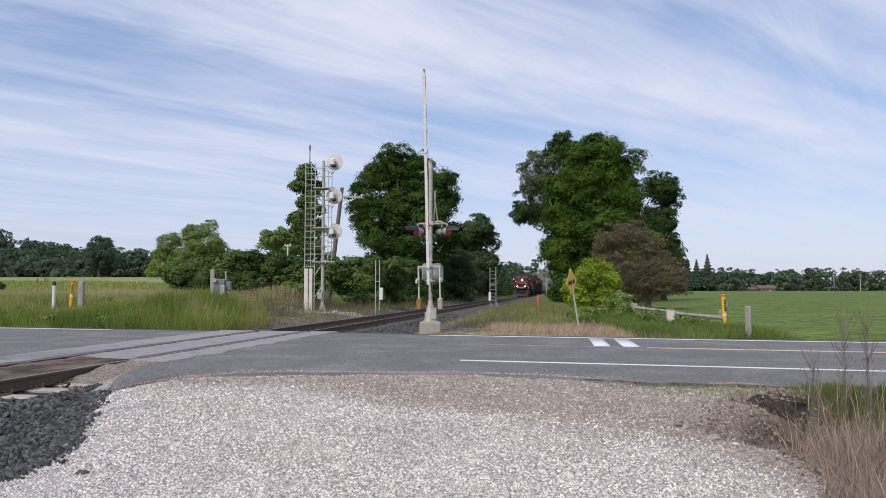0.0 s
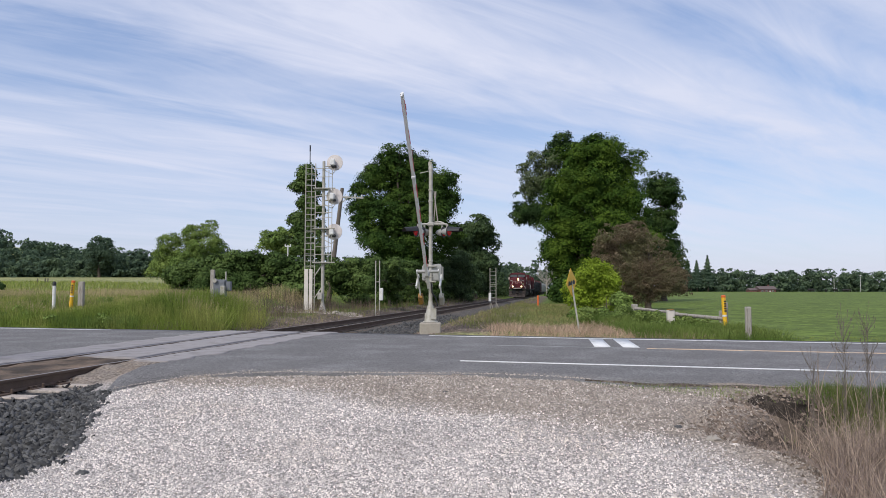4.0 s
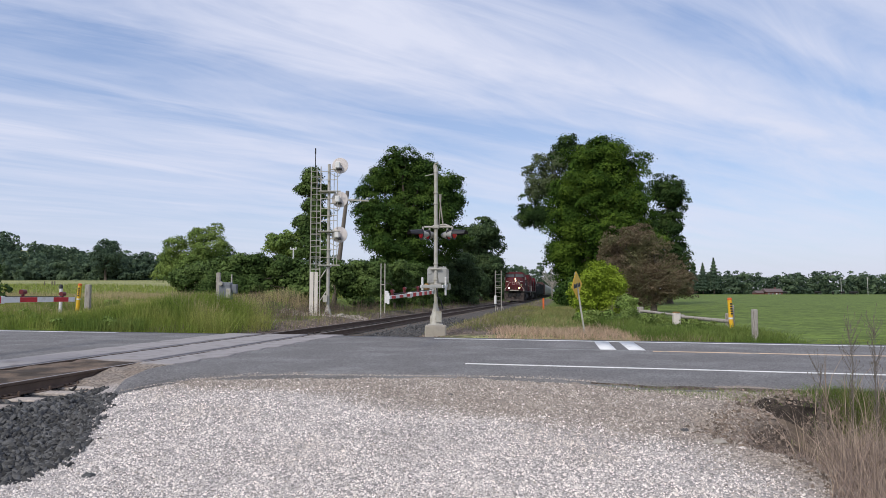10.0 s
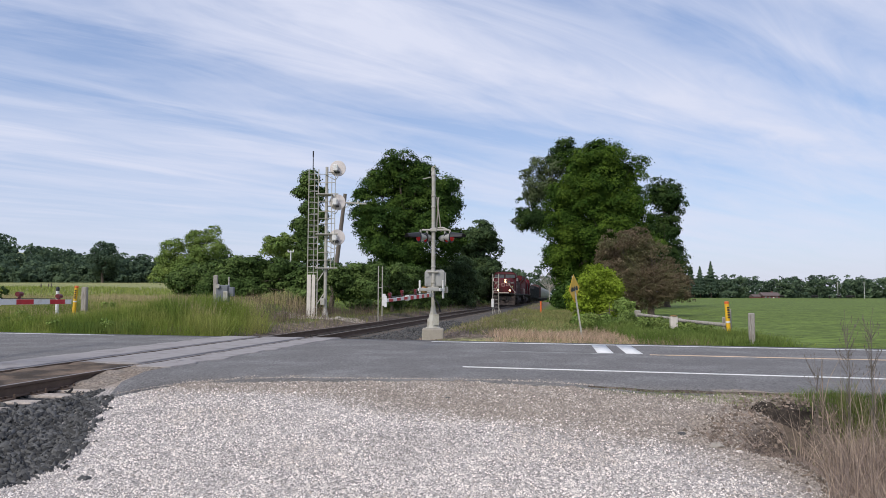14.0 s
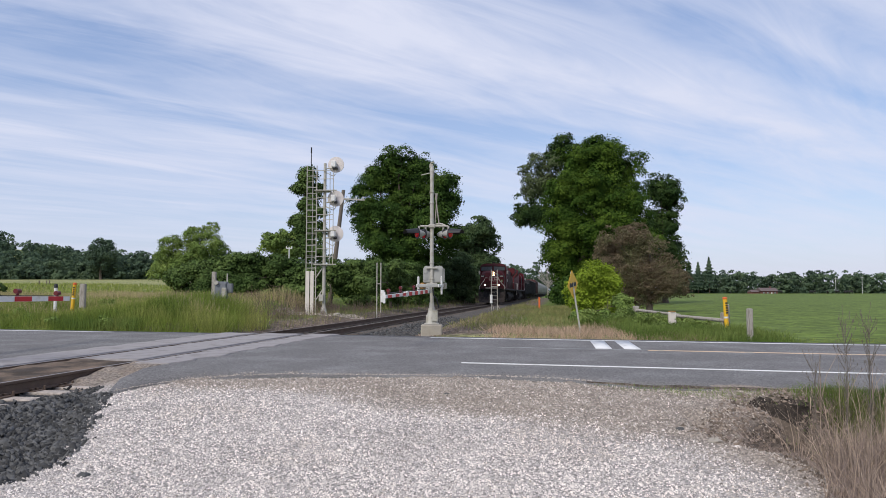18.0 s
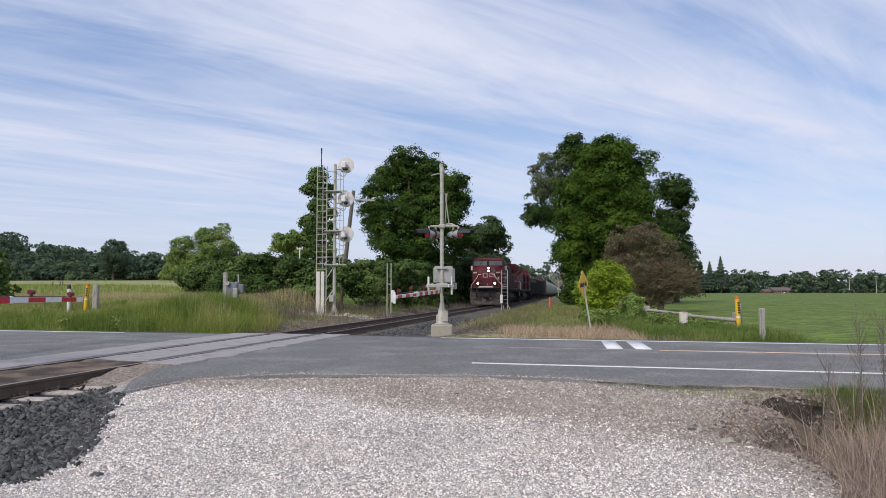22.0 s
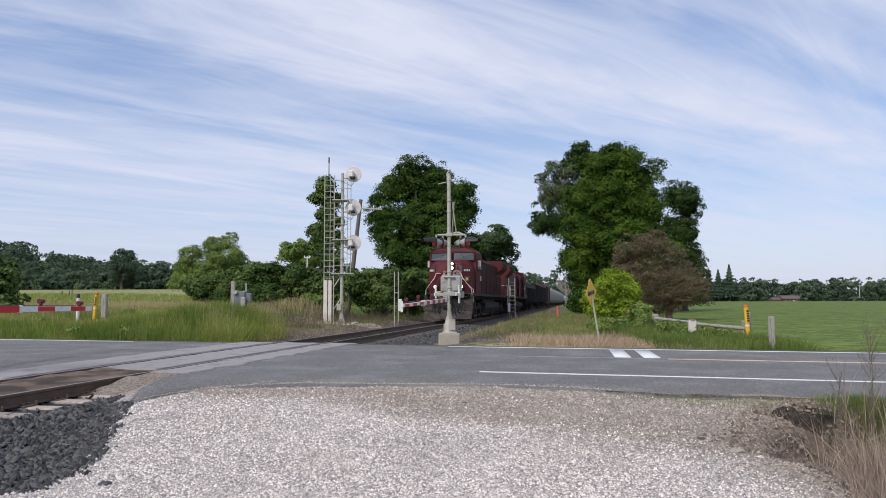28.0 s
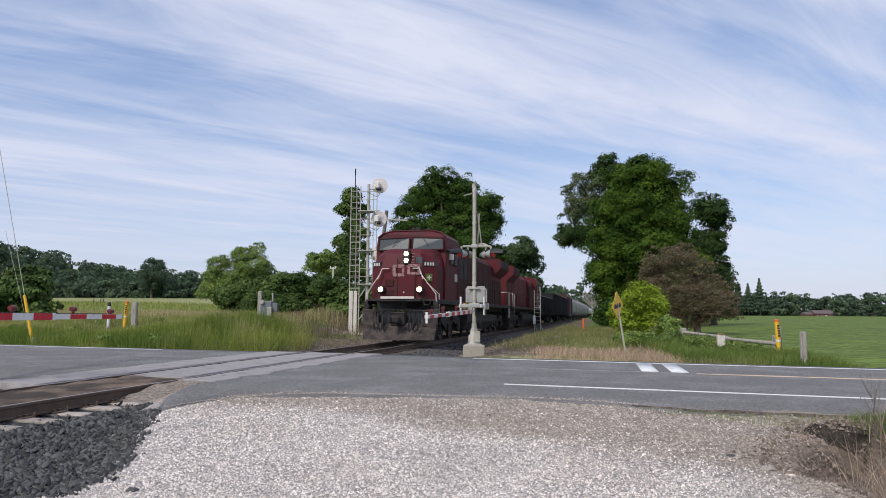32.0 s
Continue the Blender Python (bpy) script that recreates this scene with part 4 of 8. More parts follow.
def crossing_signal(base, L, arm_az, sign, pivot_z, label):
    """A flashing-light mast with a gate arm. arm_az: bearing of the lowered arm from the mast, degrees from +y to +x."""
    g = thing("crossing_signal", pose(base[0], base[1], 0.0), label, "crossing signal", "gates of the level crossing")
    part("foundation", Shape().box((0, 0, 0.02), (0.66, 0.60, 0.44), 0.03), M_concrete, g, "stained concrete block")
    sh = Shape().box((0, 0, 0.255), (0.46, 0.46, 0.03), 0.008).lathe((0, 0, 0.26), [(0.20, 0), (0.185, 0.07), (0.105, 0.46), (0.080, 0.52), (0.070, 0.66)], 8)
    for a_ in range(4):
        sh.box((0.15 * math.cos(a_ * math.pi / 2), 0.15 * math.sin(a_ * math.pi / 2), 0.38), (0.06, 0.06, 0.30), 0.01)
    part("base_casting", sh, M_galv, g, "grey cast junction base")
    part("base_door", Shape().box((0.10, -0.15, 0.50), (0.18, 0.08, 0.34), 0.015), M_galv, g)
    part("mast", Shape().cyl((0, 0, 0.6), (0, 0, 5.05), 0.060, 0.060, 16), M_galv, g, "pale weathered steel tube")
    part("mast_cap", Shape().lathe((0, 0, 5.05), [(0.072, -0.03), (0.072, 0.06), (0.045, 0.12), (0.0, 0.15)], 14), M_galv, g)
    for z_ in (4.35, 4.0, 1.62, 2.12):
        part("mast_band", Shape().lathe((0, 0, z_), [(0.061, 0), (0.074, 0.01), (0.074, 0.05), (0.061, 0.06)], 14), M_galv, g)
    part("finial", Shape().tube([(0.0, 0, 5.1), (-0.05, 0, 5.3), (0.08, 0, 5.33)], 0.018, 6).box((-0.02, 0, 5.2), (0.12, 0.1, 0.14), 0.02)
         .tube([(-0.07, 0, 4.98), (-0.34, 0.02, 4.92)], 0.014, 6), M_galv, g)
    part("sign_brace", Shape().tube([(0.10, 0.04, 4.35), (0.24, 0.05, 3.25)], 0.02, 6).tube([(0.16, 0.06, 4.35), (0.10, 0.05, 3.4)], 0.02, 6), M_old_wood, g)
    # lamp cross arms, two pairs back to back
    part("lamp_arm", Shape().tube([(-0.36, -0.02, 3.30), (0.50, -0.02, 3.30)], 0.032, 8).tube([(0.05, 0.1, 3.36), (0.30, 0.06, 3.38), (0.50, 0.0, 3.28)], 0.03, 8)
         .box((0, 0, 3.30), (0.2, 0.2, 0.12), 0.02), M_galv, g)
    for x_, face in ((-0.40, -1), (-0.20, -1), (0.36, 1), (0.52, 1)):
        y_ = -0.10 if abs(x_) > 0.38 else 0.14
        lamp = part("flasher", Shape().lathe((0, 0, 0), [(0.03, -0.22), (0.075, -0.16), (0.115, -0.05), (0.135, 0.04)], 14, Matrix.Rotation(radians(90), 3, "Y")),
                    M_grey_paint, g, "round flashing lamp housing", m=pose(x_, y_, 3.06, 0, 0, -28 if face > 0 else 208))
        part("backplate", Shape().lathe((0, 0, 0), [(0.13, 0.04), (0.175, 0.045), (0.175, 0.06), (0.13, 0.065)], 20, Matrix.Rotation(radians(90), 3, "Y")),
             M_black_metal, lamp)
        part("lens", Shape().lathe((0, 0, 0), [(0.13, 0.06), (0.10, 0.10), (0.0, 0.12)], 14, Matrix.Rotation(radians(90), 3, "Y")), M_red_lens, lamp, "glowing red lens")
        hood = Shape()
        n = 10
        vs = []
        for k_ in range(n + 1):
            an = math.pi * k_ / n
            for xx, rr in ((0.06, 0.16), (0.48, 0.15)):
                vs.append((xx, rr * math.cos(an), rr * math.sin(an) * (1.0 if xx < 0.3 else 0.75)))
        hood.add(vs, [(2 * k_, 2 * k_ + 1, 2 * k_ + 3, 2 * k_ + 2) for k_ in range(n)])
        part("hood", hood, M_black_metal, lamp, "black sun hood", smooth=True)
        part("bracket", Shape().tube([(0.0, 0, 0.12), (0.0, 0, 0.24)], 0.03, 8), M_galv, lamp)
    # gate mechanism
    part("mechanism_box", Shape().box((0.05, 0.18, 1.77), (0.64, 0.36, 0.50), 0.04).box((0.05, 0.18, 2.03), (0.56, 0.30, 0.05), 0.015), M_grey_paint, g, "grey gate motor box")
    part("mechanism_door", Shape().box((0.385, 0.16, 1.76), (0.03, 0.28, 0.42), 0.01), M_grey_paint, g)
    for z_ in (1.68, 1.88):
        part("shaft_cap", Shape().cyl((-0.20, -0.02, z_), (-0.20, 0.05, z_), 0.07, 0.06, 12), M_grey_paint, g)
    for z_ in (1.50, 1.98):
        part("clamp", Shape().box((0.0, 0.02, z_), (0.34, 0.22, 0.05), 0.015), M_galv, g)
    part("conduit", Shape().tube([(0.02, -0.10, 1.45), (0.05, -0.12, 1.15), (0.16, -0.12, 1.0), (0.22, -0.10, 0.75)], 0.022, 8), M_black_metal, g, "loose black cable")
    # the arm: local x runs along it, local z is up when it is lowered
    dz = -0.15 if sign < 0 else 0.0
    lamp_r = 0.055 if sign > 0 else 0.036
    fat = 0.010 if sign > 0 else -0.012
    arm = part("gate_arm", Shape().prism([(0.0, dz - 0.065 - fat), (0.0, dz + 0.065 + fat), (L * 0.62, dz + 0.06 + fat), (L * 0.62, dz - 0.06 - fat)], "y", -0.04, 0.04)
               .prism([(L * 0.62, dz - 0.05 - fat), (L * 0.62, dz + 0.05 + fat), (L, dz + 0.045 + fat), (L, dz - 0.045 - fat)], "y", -0.04, 0.04).box((L * 0.62, 0, dz), (0.08, 0.10, 0.15 + fat), 0.01),
               M_white_paint, g, "white gate arm with red bands", smooth=False)
    band = 0.60 if sign > 0 else 0.42
    n = int(L / band)
    for k_ in range(n):
        x_ = L - band * (k_ + 0.95)
        if k_ % 2 == 0 and x_ > 0.2:
            h_ = 0.085 if x_ > L * 0.62 else 0.118
            for s_ in (-1, 1):
                part("red_band", Shape().box((x_, s_ * 0.042, dz), (band - 0.01, 0.006, h_ + 2 * fat + 0.004), 0.001), M_red_paint, arm, smooth=False)
    for f_ in (0.995, 0.72, 0.44):
        if f_ < 0.99:
            lamp = part("arm_lamp", Shape().cyl((L * f_, 0, dz + 0.05), (L * f_, 0, dz + 0.14), 0.035, 0.03, 8).cyl((L * f_ - 0.07, 0, dz + 0.17), (L * f_ + 0.07, 0, dz + 0.17), lamp_r, lamp_r, 12),
                        M_lamp_red, arm, "small red lamp on the gate arm")
    part("arm_lamp", Shape().cyl((L - 0.45, 0, dz + 0.04), (L - 0.45, 0, dz + 0.10), 0.03, 0.03, 8).cyl((L - 0.52, 0, dz + 0.13), (L - 0.38, 0, dz + 0.13), lamp_r, lamp_r, 12), M_lamp_red, arm,
         "small red lamp on the gate arm")
    part("lamp_cable", Shape().tube([(0.4, 0, dz + 0.08), (L * 0.5, 0, dz + 0.075), (L - 0.5, 0, dz + 0.07)], 0.008, 5), M_black_metal, arm)
    if sign < 0:
        part("tip_plate", Shape().box((L - 0.02, 0.0, dz - 0.02), (0.02, 0.05, 0.24), 0.004), M_white_paint, arm)
    for s_ in (-1, 1):
        part("counterweight_arm", Shape().box((-0.08, s_ * 0.33, 0.02), (1.26, 0.035, 0.10), 0.01), M_white_paint, arm, "pale counterweight bar")
        part("side_plate", Shape().box((0.10, s_ * 0.36, 0.02), (0.13, 0.05, 0.56), 0.015), M_white_paint, arm)
    part("yoke", Shape().box((0.50, 0, 0.02), (0.08, 0.70, 0.10), 0.015).box((0.48, 0, dz / 2), (0.10, 0.14, 0.12 - dz), 0.015), M_grey_paint, arm)
    for s_ in (-1, 1):
        part("counterweight", Shape().box((-0.62, s_ * 0.33, 0.0), (0.34, 0.14, 0.20), 0.02), M_ochre if sign * s_ > 0 else M_galv, arm)
    return g, arm


GATE_E, ARM_E = crossing_signal((-0.39, 21.45), 6.476, 0, -1, 1.425, "grey crossing-signal mast with a striped gate arm on a concrete block")
GATE_W, ARM_W = crossing_signal((-9.49, 9.79), 6.847, 0, 1, 1.1, "grey crossing-signal mast with a long striped gate arm")

# ---- train ----
WHEELS = []            # (wheelset, local place, radius) for turning


def quad_plate(sh, p, th, mi=0):
    """A thin plate through four corner points, th thick along its normal."""
    p = [Vector(q) for q in p]
    n = (p[1] - p[0]).cross(p[3] - p[0]).normalized() * th
    vs = p + [q + n for q in p]
    return sh.add(vs, [(3, 2, 1, 0), (4, 5, 6, 7), (0, 1, 5, 4), (1, 2, 6, 5), (2, 3, 7, 6), (3, 0, 4, 7)], mi)


def loft(sh, sections, mi=0):
    """Join equal outlines (lists of points) into a closed skin."""
    n = len(sections[0])
    vs = [p for s in sections for p in s]
    fs = []
    for k_ in range(len(sections) - 1):
        fs += [(k_ * n + i, k_ * n + (i + 1) % n, (k_ + 1) * n + (i + 1) % n, (k_ + 1) * n + i) for i in range(n)]
    fs += [tuple(range(n))[::-1], tuple(range((len(sections) - 1) * n, len(sections) * n))]
    return sh.add(vs, fs, mi)


wheel_mesh = Shape()
for s_ in (-1, 1):
    wheel_mesh.lathe((0, 0, 0), [(0.10, s_ * 0.62), (0.30, s_ * 0.70), (0.46, s_ * 0.70), (0.53, s_ * 0.685)][::1] + [(0.53, s_ * 0.80), (0.45, s_ * 0.81), (0.43, s_ * 0.77), (0.14, s_ * 0.77), (0.10, s_ * 0.82), (0.0, s_ * 0.82)],
                     20, Matrix.Rotation(radians(90), 3, "X"))
wheel_mesh.cyl((0, -0.75, 0), (0, 0.75, 0), 0.09, 0.09, 10)
wheel_mesh = wheel_mesh.mesh("wheelset", M_wheel, False)
WHEEL_R = 0.53


def wheelset(parent, x, small=1.0):
    w = new("wheelset", wheel_mesh)
    w.parent = parent
    w.scale = (small, 1, small)
    w.location = (x, 0, WHEEL_R * small)
    WHEELS.append((w, x, WHEEL_R * small))
    return w


def locomotive(label, red, side, nose_first):
    g = thing("locomotive", pose(0, 0, 0), label, "locomotive", "vehicles of the freight train")
    # frame and walkway
    part("frame", Shape().box((0, 0, 1.50), (20.9, 2.0, 0.36), 0.04).box((0, 0, 1.70), (20.9, 3.08, 0.07), 0.01), M_grime, g, "dark frame and walkway")
    for s_ in (-1, 1):
        part("sill", Shape().box((0, s_ * 1.53, 1.64), (20.9, 0.05, 0.16), 0.01), M_grime, g)
        part("air_tank", Shape().cyl((-3.4, s_ * 0.98, 1.22), (3.4, s_ * 0.98, 1.22), 0.20, 0.20, 12), M_grime, g)
    part("fuel_tank", Shape().prism([(-1.42, 1.15), (-1.42, 0.75), (-1.1, 0.34), (1.1, 0.34), (1.42, 0.75), (1.42, 1.15)], "x", -3.9, 3.9), M_grime, g, "grimy belly fuel tank", smooth=False)
    for e_ in (-1, 1):
        # bogies
        bx = e_ * 6.9
        bogie = part("bogie", Shape().box((bx, 0, 0.95), (4.6, 1.5, 0.22), 0.04), M_grime, g, "grimy three-axle bogie")
        for s_ in (-1, 1):
            part("side_frame", Shape().prism([(bx - 2.6, 0.70), (bx - 2.6, 0.98), (bx - 1.9, 1.10), (bx + 1.9, 1.10), (bx + 2.6, 0.98), (bx + 2.6, 0.70), (bx + 2.2, 0.52), (bx + 1.2, 0.82),
                                              (bx + 0.4, 0.5), (bx - 0.4, 0.5), (bx - 1.2, 0.82), (bx - 2.2, 0.52)], "y", s_ * 1.06 - 0.07, s_ * 1.06 + 0.07), M_grime, bogie, smooth=False)
            for k_ in (-1, 0, 1):
                part("axle_box", Shape().box((bx + k_ * 1.95, s_ * 1.16, 0.55), (0.38, 0.16, 0.38), 0.05), M_grime, bogie)
            part("brake_cylinder", Shape().cyl((bx - 0.9, s_ * 1.2, 1.0), (bx - 0.4, s_ * 1.2, 1.0), 0.11, 0.11, 10), M_grime, bogie)
            part("sand_pipe", Shape().tube([(bx + e_ * 2.75, s_ * 1.0, 1.25), (bx + e_ * 2.85, s_ * 0.8, 0.7), (bx + e_ * 2.6, s_ * 0.76, 0.15)], 0.025, 6), M_grime, bogie)
        for k_ in (-1, 0, 1):
            wheelset(g, bx + k_ * 1.95)
        # plough, steps, coupler
        X = e_
        plough = Shape()
        loft(plough, [[(X * 10.70, y_, 0.80) for y_ in (-1.55, -0.55, 0.55, 1.55)] + [(X * 10.45, y_, 0.80) for y_ in (1.55, -1.55)],
                      [(X * a_, y_, 0.55) for a_, y_ in ((10.66, -1.52), (10.90, -0.6), (10.90, 0.6), (10.66, 1.52))] + [(X * 10.45, y_, 0.55) for y_ in (1.52, -1.52)],
                      [(X * a_, y_, 0.13) for a_, y_ in ((10.78, -1.45), (11.12, -0.62), (11.12, 0.62), (10.78, 1.45))] + [(X * 10.5, y_, 0.13) for y_ in (1.45, -1.45)]])
        part("plough", plough, M_plough, g, "dirty snow-plough pilot", smooth=False)
        for s_ in (-1, 1):
            part("plough_rib", Shape().box((X * 10.86, s_ * 0.62, 0.60), (0.10, 0.08, 0.8), 0.01), M_grime, g)
            wing = Shape()
            quad_plate(wing, [(X * 10.70, s_ * 0.92, 0.70), (X * 10.55, s_ * 1.56, 0.62), (X * 10.55, s_ * 1.56, 1.36), (X * 10.66, s_ * 0.92, 1.30)][::(1 if s_ * X > 0 else -1)], 0.05)
            part("plough_wing", wing, M_plough, g, "dusty grey plough wing", smooth=False)
            part("end_plate", Shape().box((X * 10.42, s_ * 0.6, 1.2), (0.06, 0.7, 0.9), 0.01), M_black_metal, g)
            steps = Shape()
            for k_ in range(4):
                steps.box((X * 10.25, s_ * 1.42, 0.42 + 0.34 * k_), (0.55, 0.26, 0.035), 0.005)
            steps.box((X * 9.98, s_ * 1.46, 1.0), (0.03, 0.2, 1.3)).box((X * 10.5, s_ * 1.46, 1.0), (0.03, 0.2, 1.3))
            part("steps", steps, M_grime, g)
        part("anticlimber", Shape().box((X * 10.72, 0, 1.70), (0.40, 1.9, 0.14), 0.03), M_grime, g)
        part("anticlimber_edge", Shape().box((X * 10.93, 0, 1.79), (0.06, 1.38, 0.10), 0.01), M_letter, g, "pale painted front edge")
        coupler = part("coupler", Shape().box((X * 10.9, 0, 0.92), (0.7, 0.20, 0.24), 0.04).box((X * 11.3, 0.04, 0.92), (0.26, 0.36, 0.30), 0.06).box((X * 11.42, -0.14, 0.92), (0.22, 0.12, 0.28), 0.04), M_grime, g, "knuckle coupler")
        part("draft_gear", Shape().box((X * 10.72, 0, 0.95), (0.24, 0.62, 0.56), 0.05), M_grime, g)
        for k_, y_ in enumerate((-0.98, -0.78, -0.58, 0.55, 0.75, 0.95)):
            part("air_hose", Shape().tube([(X * 10.74, y_, 1.28), (X * 10.98, y_, 1.15), (X * 11.03, y_ * 0.94, 0.75), (X * 10.98, y_ * 0.9, 0.5)], 0.03, 7), M_black_metal, g)
        part("cut_lever", Shape().tube([(X * 10.95, -1.4, 1.25), (X * 10.98, -0.5, 1.3), (X * 10.98, 0.5, 1.3), (X * 10.95, 1.4, 1.25)], 0.02, 6), M_grime, g)
    # nose
    nose = Shape()
    loft(nose, [[(10.42, y_, 1.73) for y_ in (-0.85, 0.85)] + [(10.05, 1.38, 1.73), (8.7, 1.48, 1.73), (8.7, -1.48, 1.73), (10.05, -1.38, 1.73)],
                [(10.38, y_, 3.05) for y_ in (-0.85, 0.85)] + [(10.0, 1.36, 3.05), (8.7, 1.48, 3.10), (8.7, -1.48, 3.10), (10.0, -1.36, 3.05)],
                [(10.18, y_, 3.62) for y_ in (-0.72, 0.72)] + [(9.85, 1.18, 3.50), (8.7, 1.40, 3.62), (8.7, -1.40, 3.62), (9.85, -1.18, 3.50)],
                [(9.75, y_, 3.84) for y_ in (-0.66, 0.66)] + [(9.5, 1.05, 3.78), (8.7, 1.30, 3.84), (8.7, -1.30, 3.84), (9.5, -1.05, 3.78)]])
    nose_p = part("nose", nose, red, g, "faded red wide nose", smooth=False)
    part("nose_door", Shape().box((10.405, 0.22, 2.42), (0.05, 0.72, 1.30), 0.015), red, nose_p)
    part("door_seam", Shape().box((10.42, -0.16, 2.6), (0.03, 0.03, 1.6)).box((10.42, 0.60, 2.6), (0.03, 0.03, 1.6)), M_train_red_dirty, nose_p)
    part("nose_seat", Shape().box((10.42, -0.5, 2.40), (0.03, 0.34, 0.26), 0.005), M_train_red_dirty, nose_p)
    part("nose_step", Shape().box((10.42, -0.5, 2.0), (0.03, 0.34, 0.2), 0.005), M_train_red_dirty, nose_p)
    part("nose_window", Shape().box((10.30, 0.70, 3.30), (0.05, 0.30, 0.30), 0.01), M_glass, nose_p)
    part("headlight_box", Shape().box((10.33, 0.20, 3.45), (0.18, 0.30, 0.62), 0.04), M_black_metal, nose_p, "black twin headlight case")
    for z_ in (3.31, 3.58):
        part("headlight", Shape().cyl((10.40, 0.20, z_), (10.44, 0.20, z_), 0.095, 0.09, 16), M_lamp, nose_p, "lit round headlight")
    for s_ in (-1, 1):
        part("ditch_light_case", Shape().box((10.52, s_ * 0.81, 2.13), (0.18, 0.30, 0.30), 0.05), M_black_metal, nose_p)
        part("ditch_light", Shape().cyl((10.60, s_ * 0.81, 2.13), (10.63, s_ * 0.81, 2.13), 0.105, 0.10, 16), M_lamp, nose_p, "lit ditch light")
        board = part("number_board", Shape().box((10.175, s_ * 1.095, 3.17), (0.06, 0.56, 0.22), 0.01, Matrix.Rotation(s_ * radians(35), 3, "Z")), M_black_metal, nose_p, "number board with pale bars")
        for k_ in range(4):
            o_ = Matrix.Rotation(s_ * radians(35), 3, "Z") @ Vector((0.032, (k_ - 1.5) * 0.115, 0))
            part("mark", Shape().box(Vector((10.175, s_ * 1.095, 3.17)) + o_, (0.012, 0.07, 0.13), 0.002, Matrix.Rotation(s_ * radians(35), 3, "Z")), M_letter, board)
        part("nose_rail", Shape().tube([(10.48, s_ * 0.50, 2.98), (10.50, s_ * 0.78, 2.98), (10.55, s_ * 0.95, 2.55)], 0.022, 6)
             .tube([(10.55, s_ * 0.82, 2.80), (10.45, s_ * 1.46, 1.95), (10.45, s_ * 1.50, 1.15)], 0.018, 6)
             .tube([(10.55, s_ * 1.10, 2.40), (10.15, s_ * 1.52, 1.95), (10.15, s_ * 1.52, 1.15)], 0.017, 6), M_letter, g, "pale front handrail")
    for k_ in range(5):
        z_ = 3.10 + 0.12 * k_
        part("grab_iron", Shape().tube([(10.36, 0.42, z_), (10.44 - 0.05 * (k_ > 1), 0.43, z_), (10.44 - 0.05 * (k_ > 1), 0.51, z_), (10.36, 0.52, z_)], 0.012, 5), M_emblem, nose_p)
    part("door_lamp", Shape().cyl((10.43, 0.12, 2.02), (10.46, 0.12, 2.02), 0.03, 0.03, 8), M_letter, nose_p)
    part("hose_loop", Shape().tube([(10.70, 1.15 + 0.16 * math.cos(a_ * 0.7), 1.66 + 0.16 * math.sin(a_ * 0.7)) for a_ in range(10)], 0.02, 6), M_grime, g)
    # emblem on the nose: two plain pale shapes
    em = Shape()
    em.box((10.425, -0.30, 2.90), (0.02, 0.13, 0.36)).box((10.425, -0.10, 3.08), (0.02, 0.46, 0.12)).box((10.425, -0.10, 2.72), (0.02, 0.46, 0.12)).box((10.425, 0.08, 2.90), (0.02, 0.10, 0.36))
    part("emblem", em, M_emblem, nose_p, "worn pale emblem shape")
    em = Shape()
    em.box((10.45, 0.32, 2.93), (0.02, 0.11, 0.38)).box((10.45, 0.53, 3.10), (0.02, 0.46, 0.11)).box((10.435, 0.53, 2.78), (0.02, 0.46, 0.10)).box((10.435, 0.74, 2.93), (0.02, 0.11, 0.38))
    part("emblem", em, M_emblem, nose_p, "worn pale emblem shape")
    part("badge", Shape().box((10.225, 1.115, 2.62), (0.03, 0.28, 0.30), 0.005, Matrix.Rotation(radians(35), 3, "Z")), M_grass_lush, nose_p, "small green square badge with a pale cross")
    part("badge_cross", Shape().box((10.236, 1.122, 2.62), (0.03, 0.18, 0.05), 0, Matrix.Rotation(radians(35), 3, "Z")).box((10.236, 1.122, 2.62), (0.03, 0.05, 0.18), 0, Matrix.Rotation(radians(35), 3, "Z")), M_letter, nose_p)
    # cab
    cab = Shape()
    sec = []
    for x_, lean in ((8.95, 0.0), (6.3, 0.0)):
        half = [(1.52, 1.73, 1.0), (1.54, 4.05, 0.3), (1.50, 4.40, 0.0), (1.30, 4.60, -0.35), (0.85, 4.71, -0.7)]
        outline = [(-y_, z_, f_) for y_, z_, f_ in half] + half[::-1]
        sec.append([(x_ + (0.22 if x_ > 8 else 0) * f_, y_, z_) for y_, z_, f_ in outline])
    loft(cab, sec[::-1])
    cab_p = part("cab", cab, red, g, "faded red cab", smooth=False)
    part("cab_roof_edge", Shape().tube([(9.0, -1.50, 4.40), (8.90, -1.30, 4.60), (8.82, -0.85, 4.71), (8.82, 0.85, 4.71), (8.90, 1.30, 4.60), (9.0, 1.50, 4.40)], 0.035, 6), red, cab_p)
    for s_ in (-1, 1):
        w_ = Shape()
        quad_plate(w_, [(9.09, s_ * 0.10, 3.88), (9.055, s_ * 1.40, 3.88), (8.99, s_ * 1.37, 4.32), (8.96, s_ * 0.10, 4.36)][::(1 if s_ > 0 else -1)], 0.03)
        part("windshield", w_, M_glass, cab_p, "cab windscreen pane", smooth=False)
        fr = Shape().tube([(9.12, s_ * 0.07, 3.85), (9.09, s_ * 1.44, 3.85), (9.02, s_ * 1.41, 4.35), (8.99, s_ * 0.07, 4.40), (9.12, s_ * 0.07, 3.85)], 0.032, 6)
        part("windshield_frame", fr, M_train_red_dirty, cab_p)
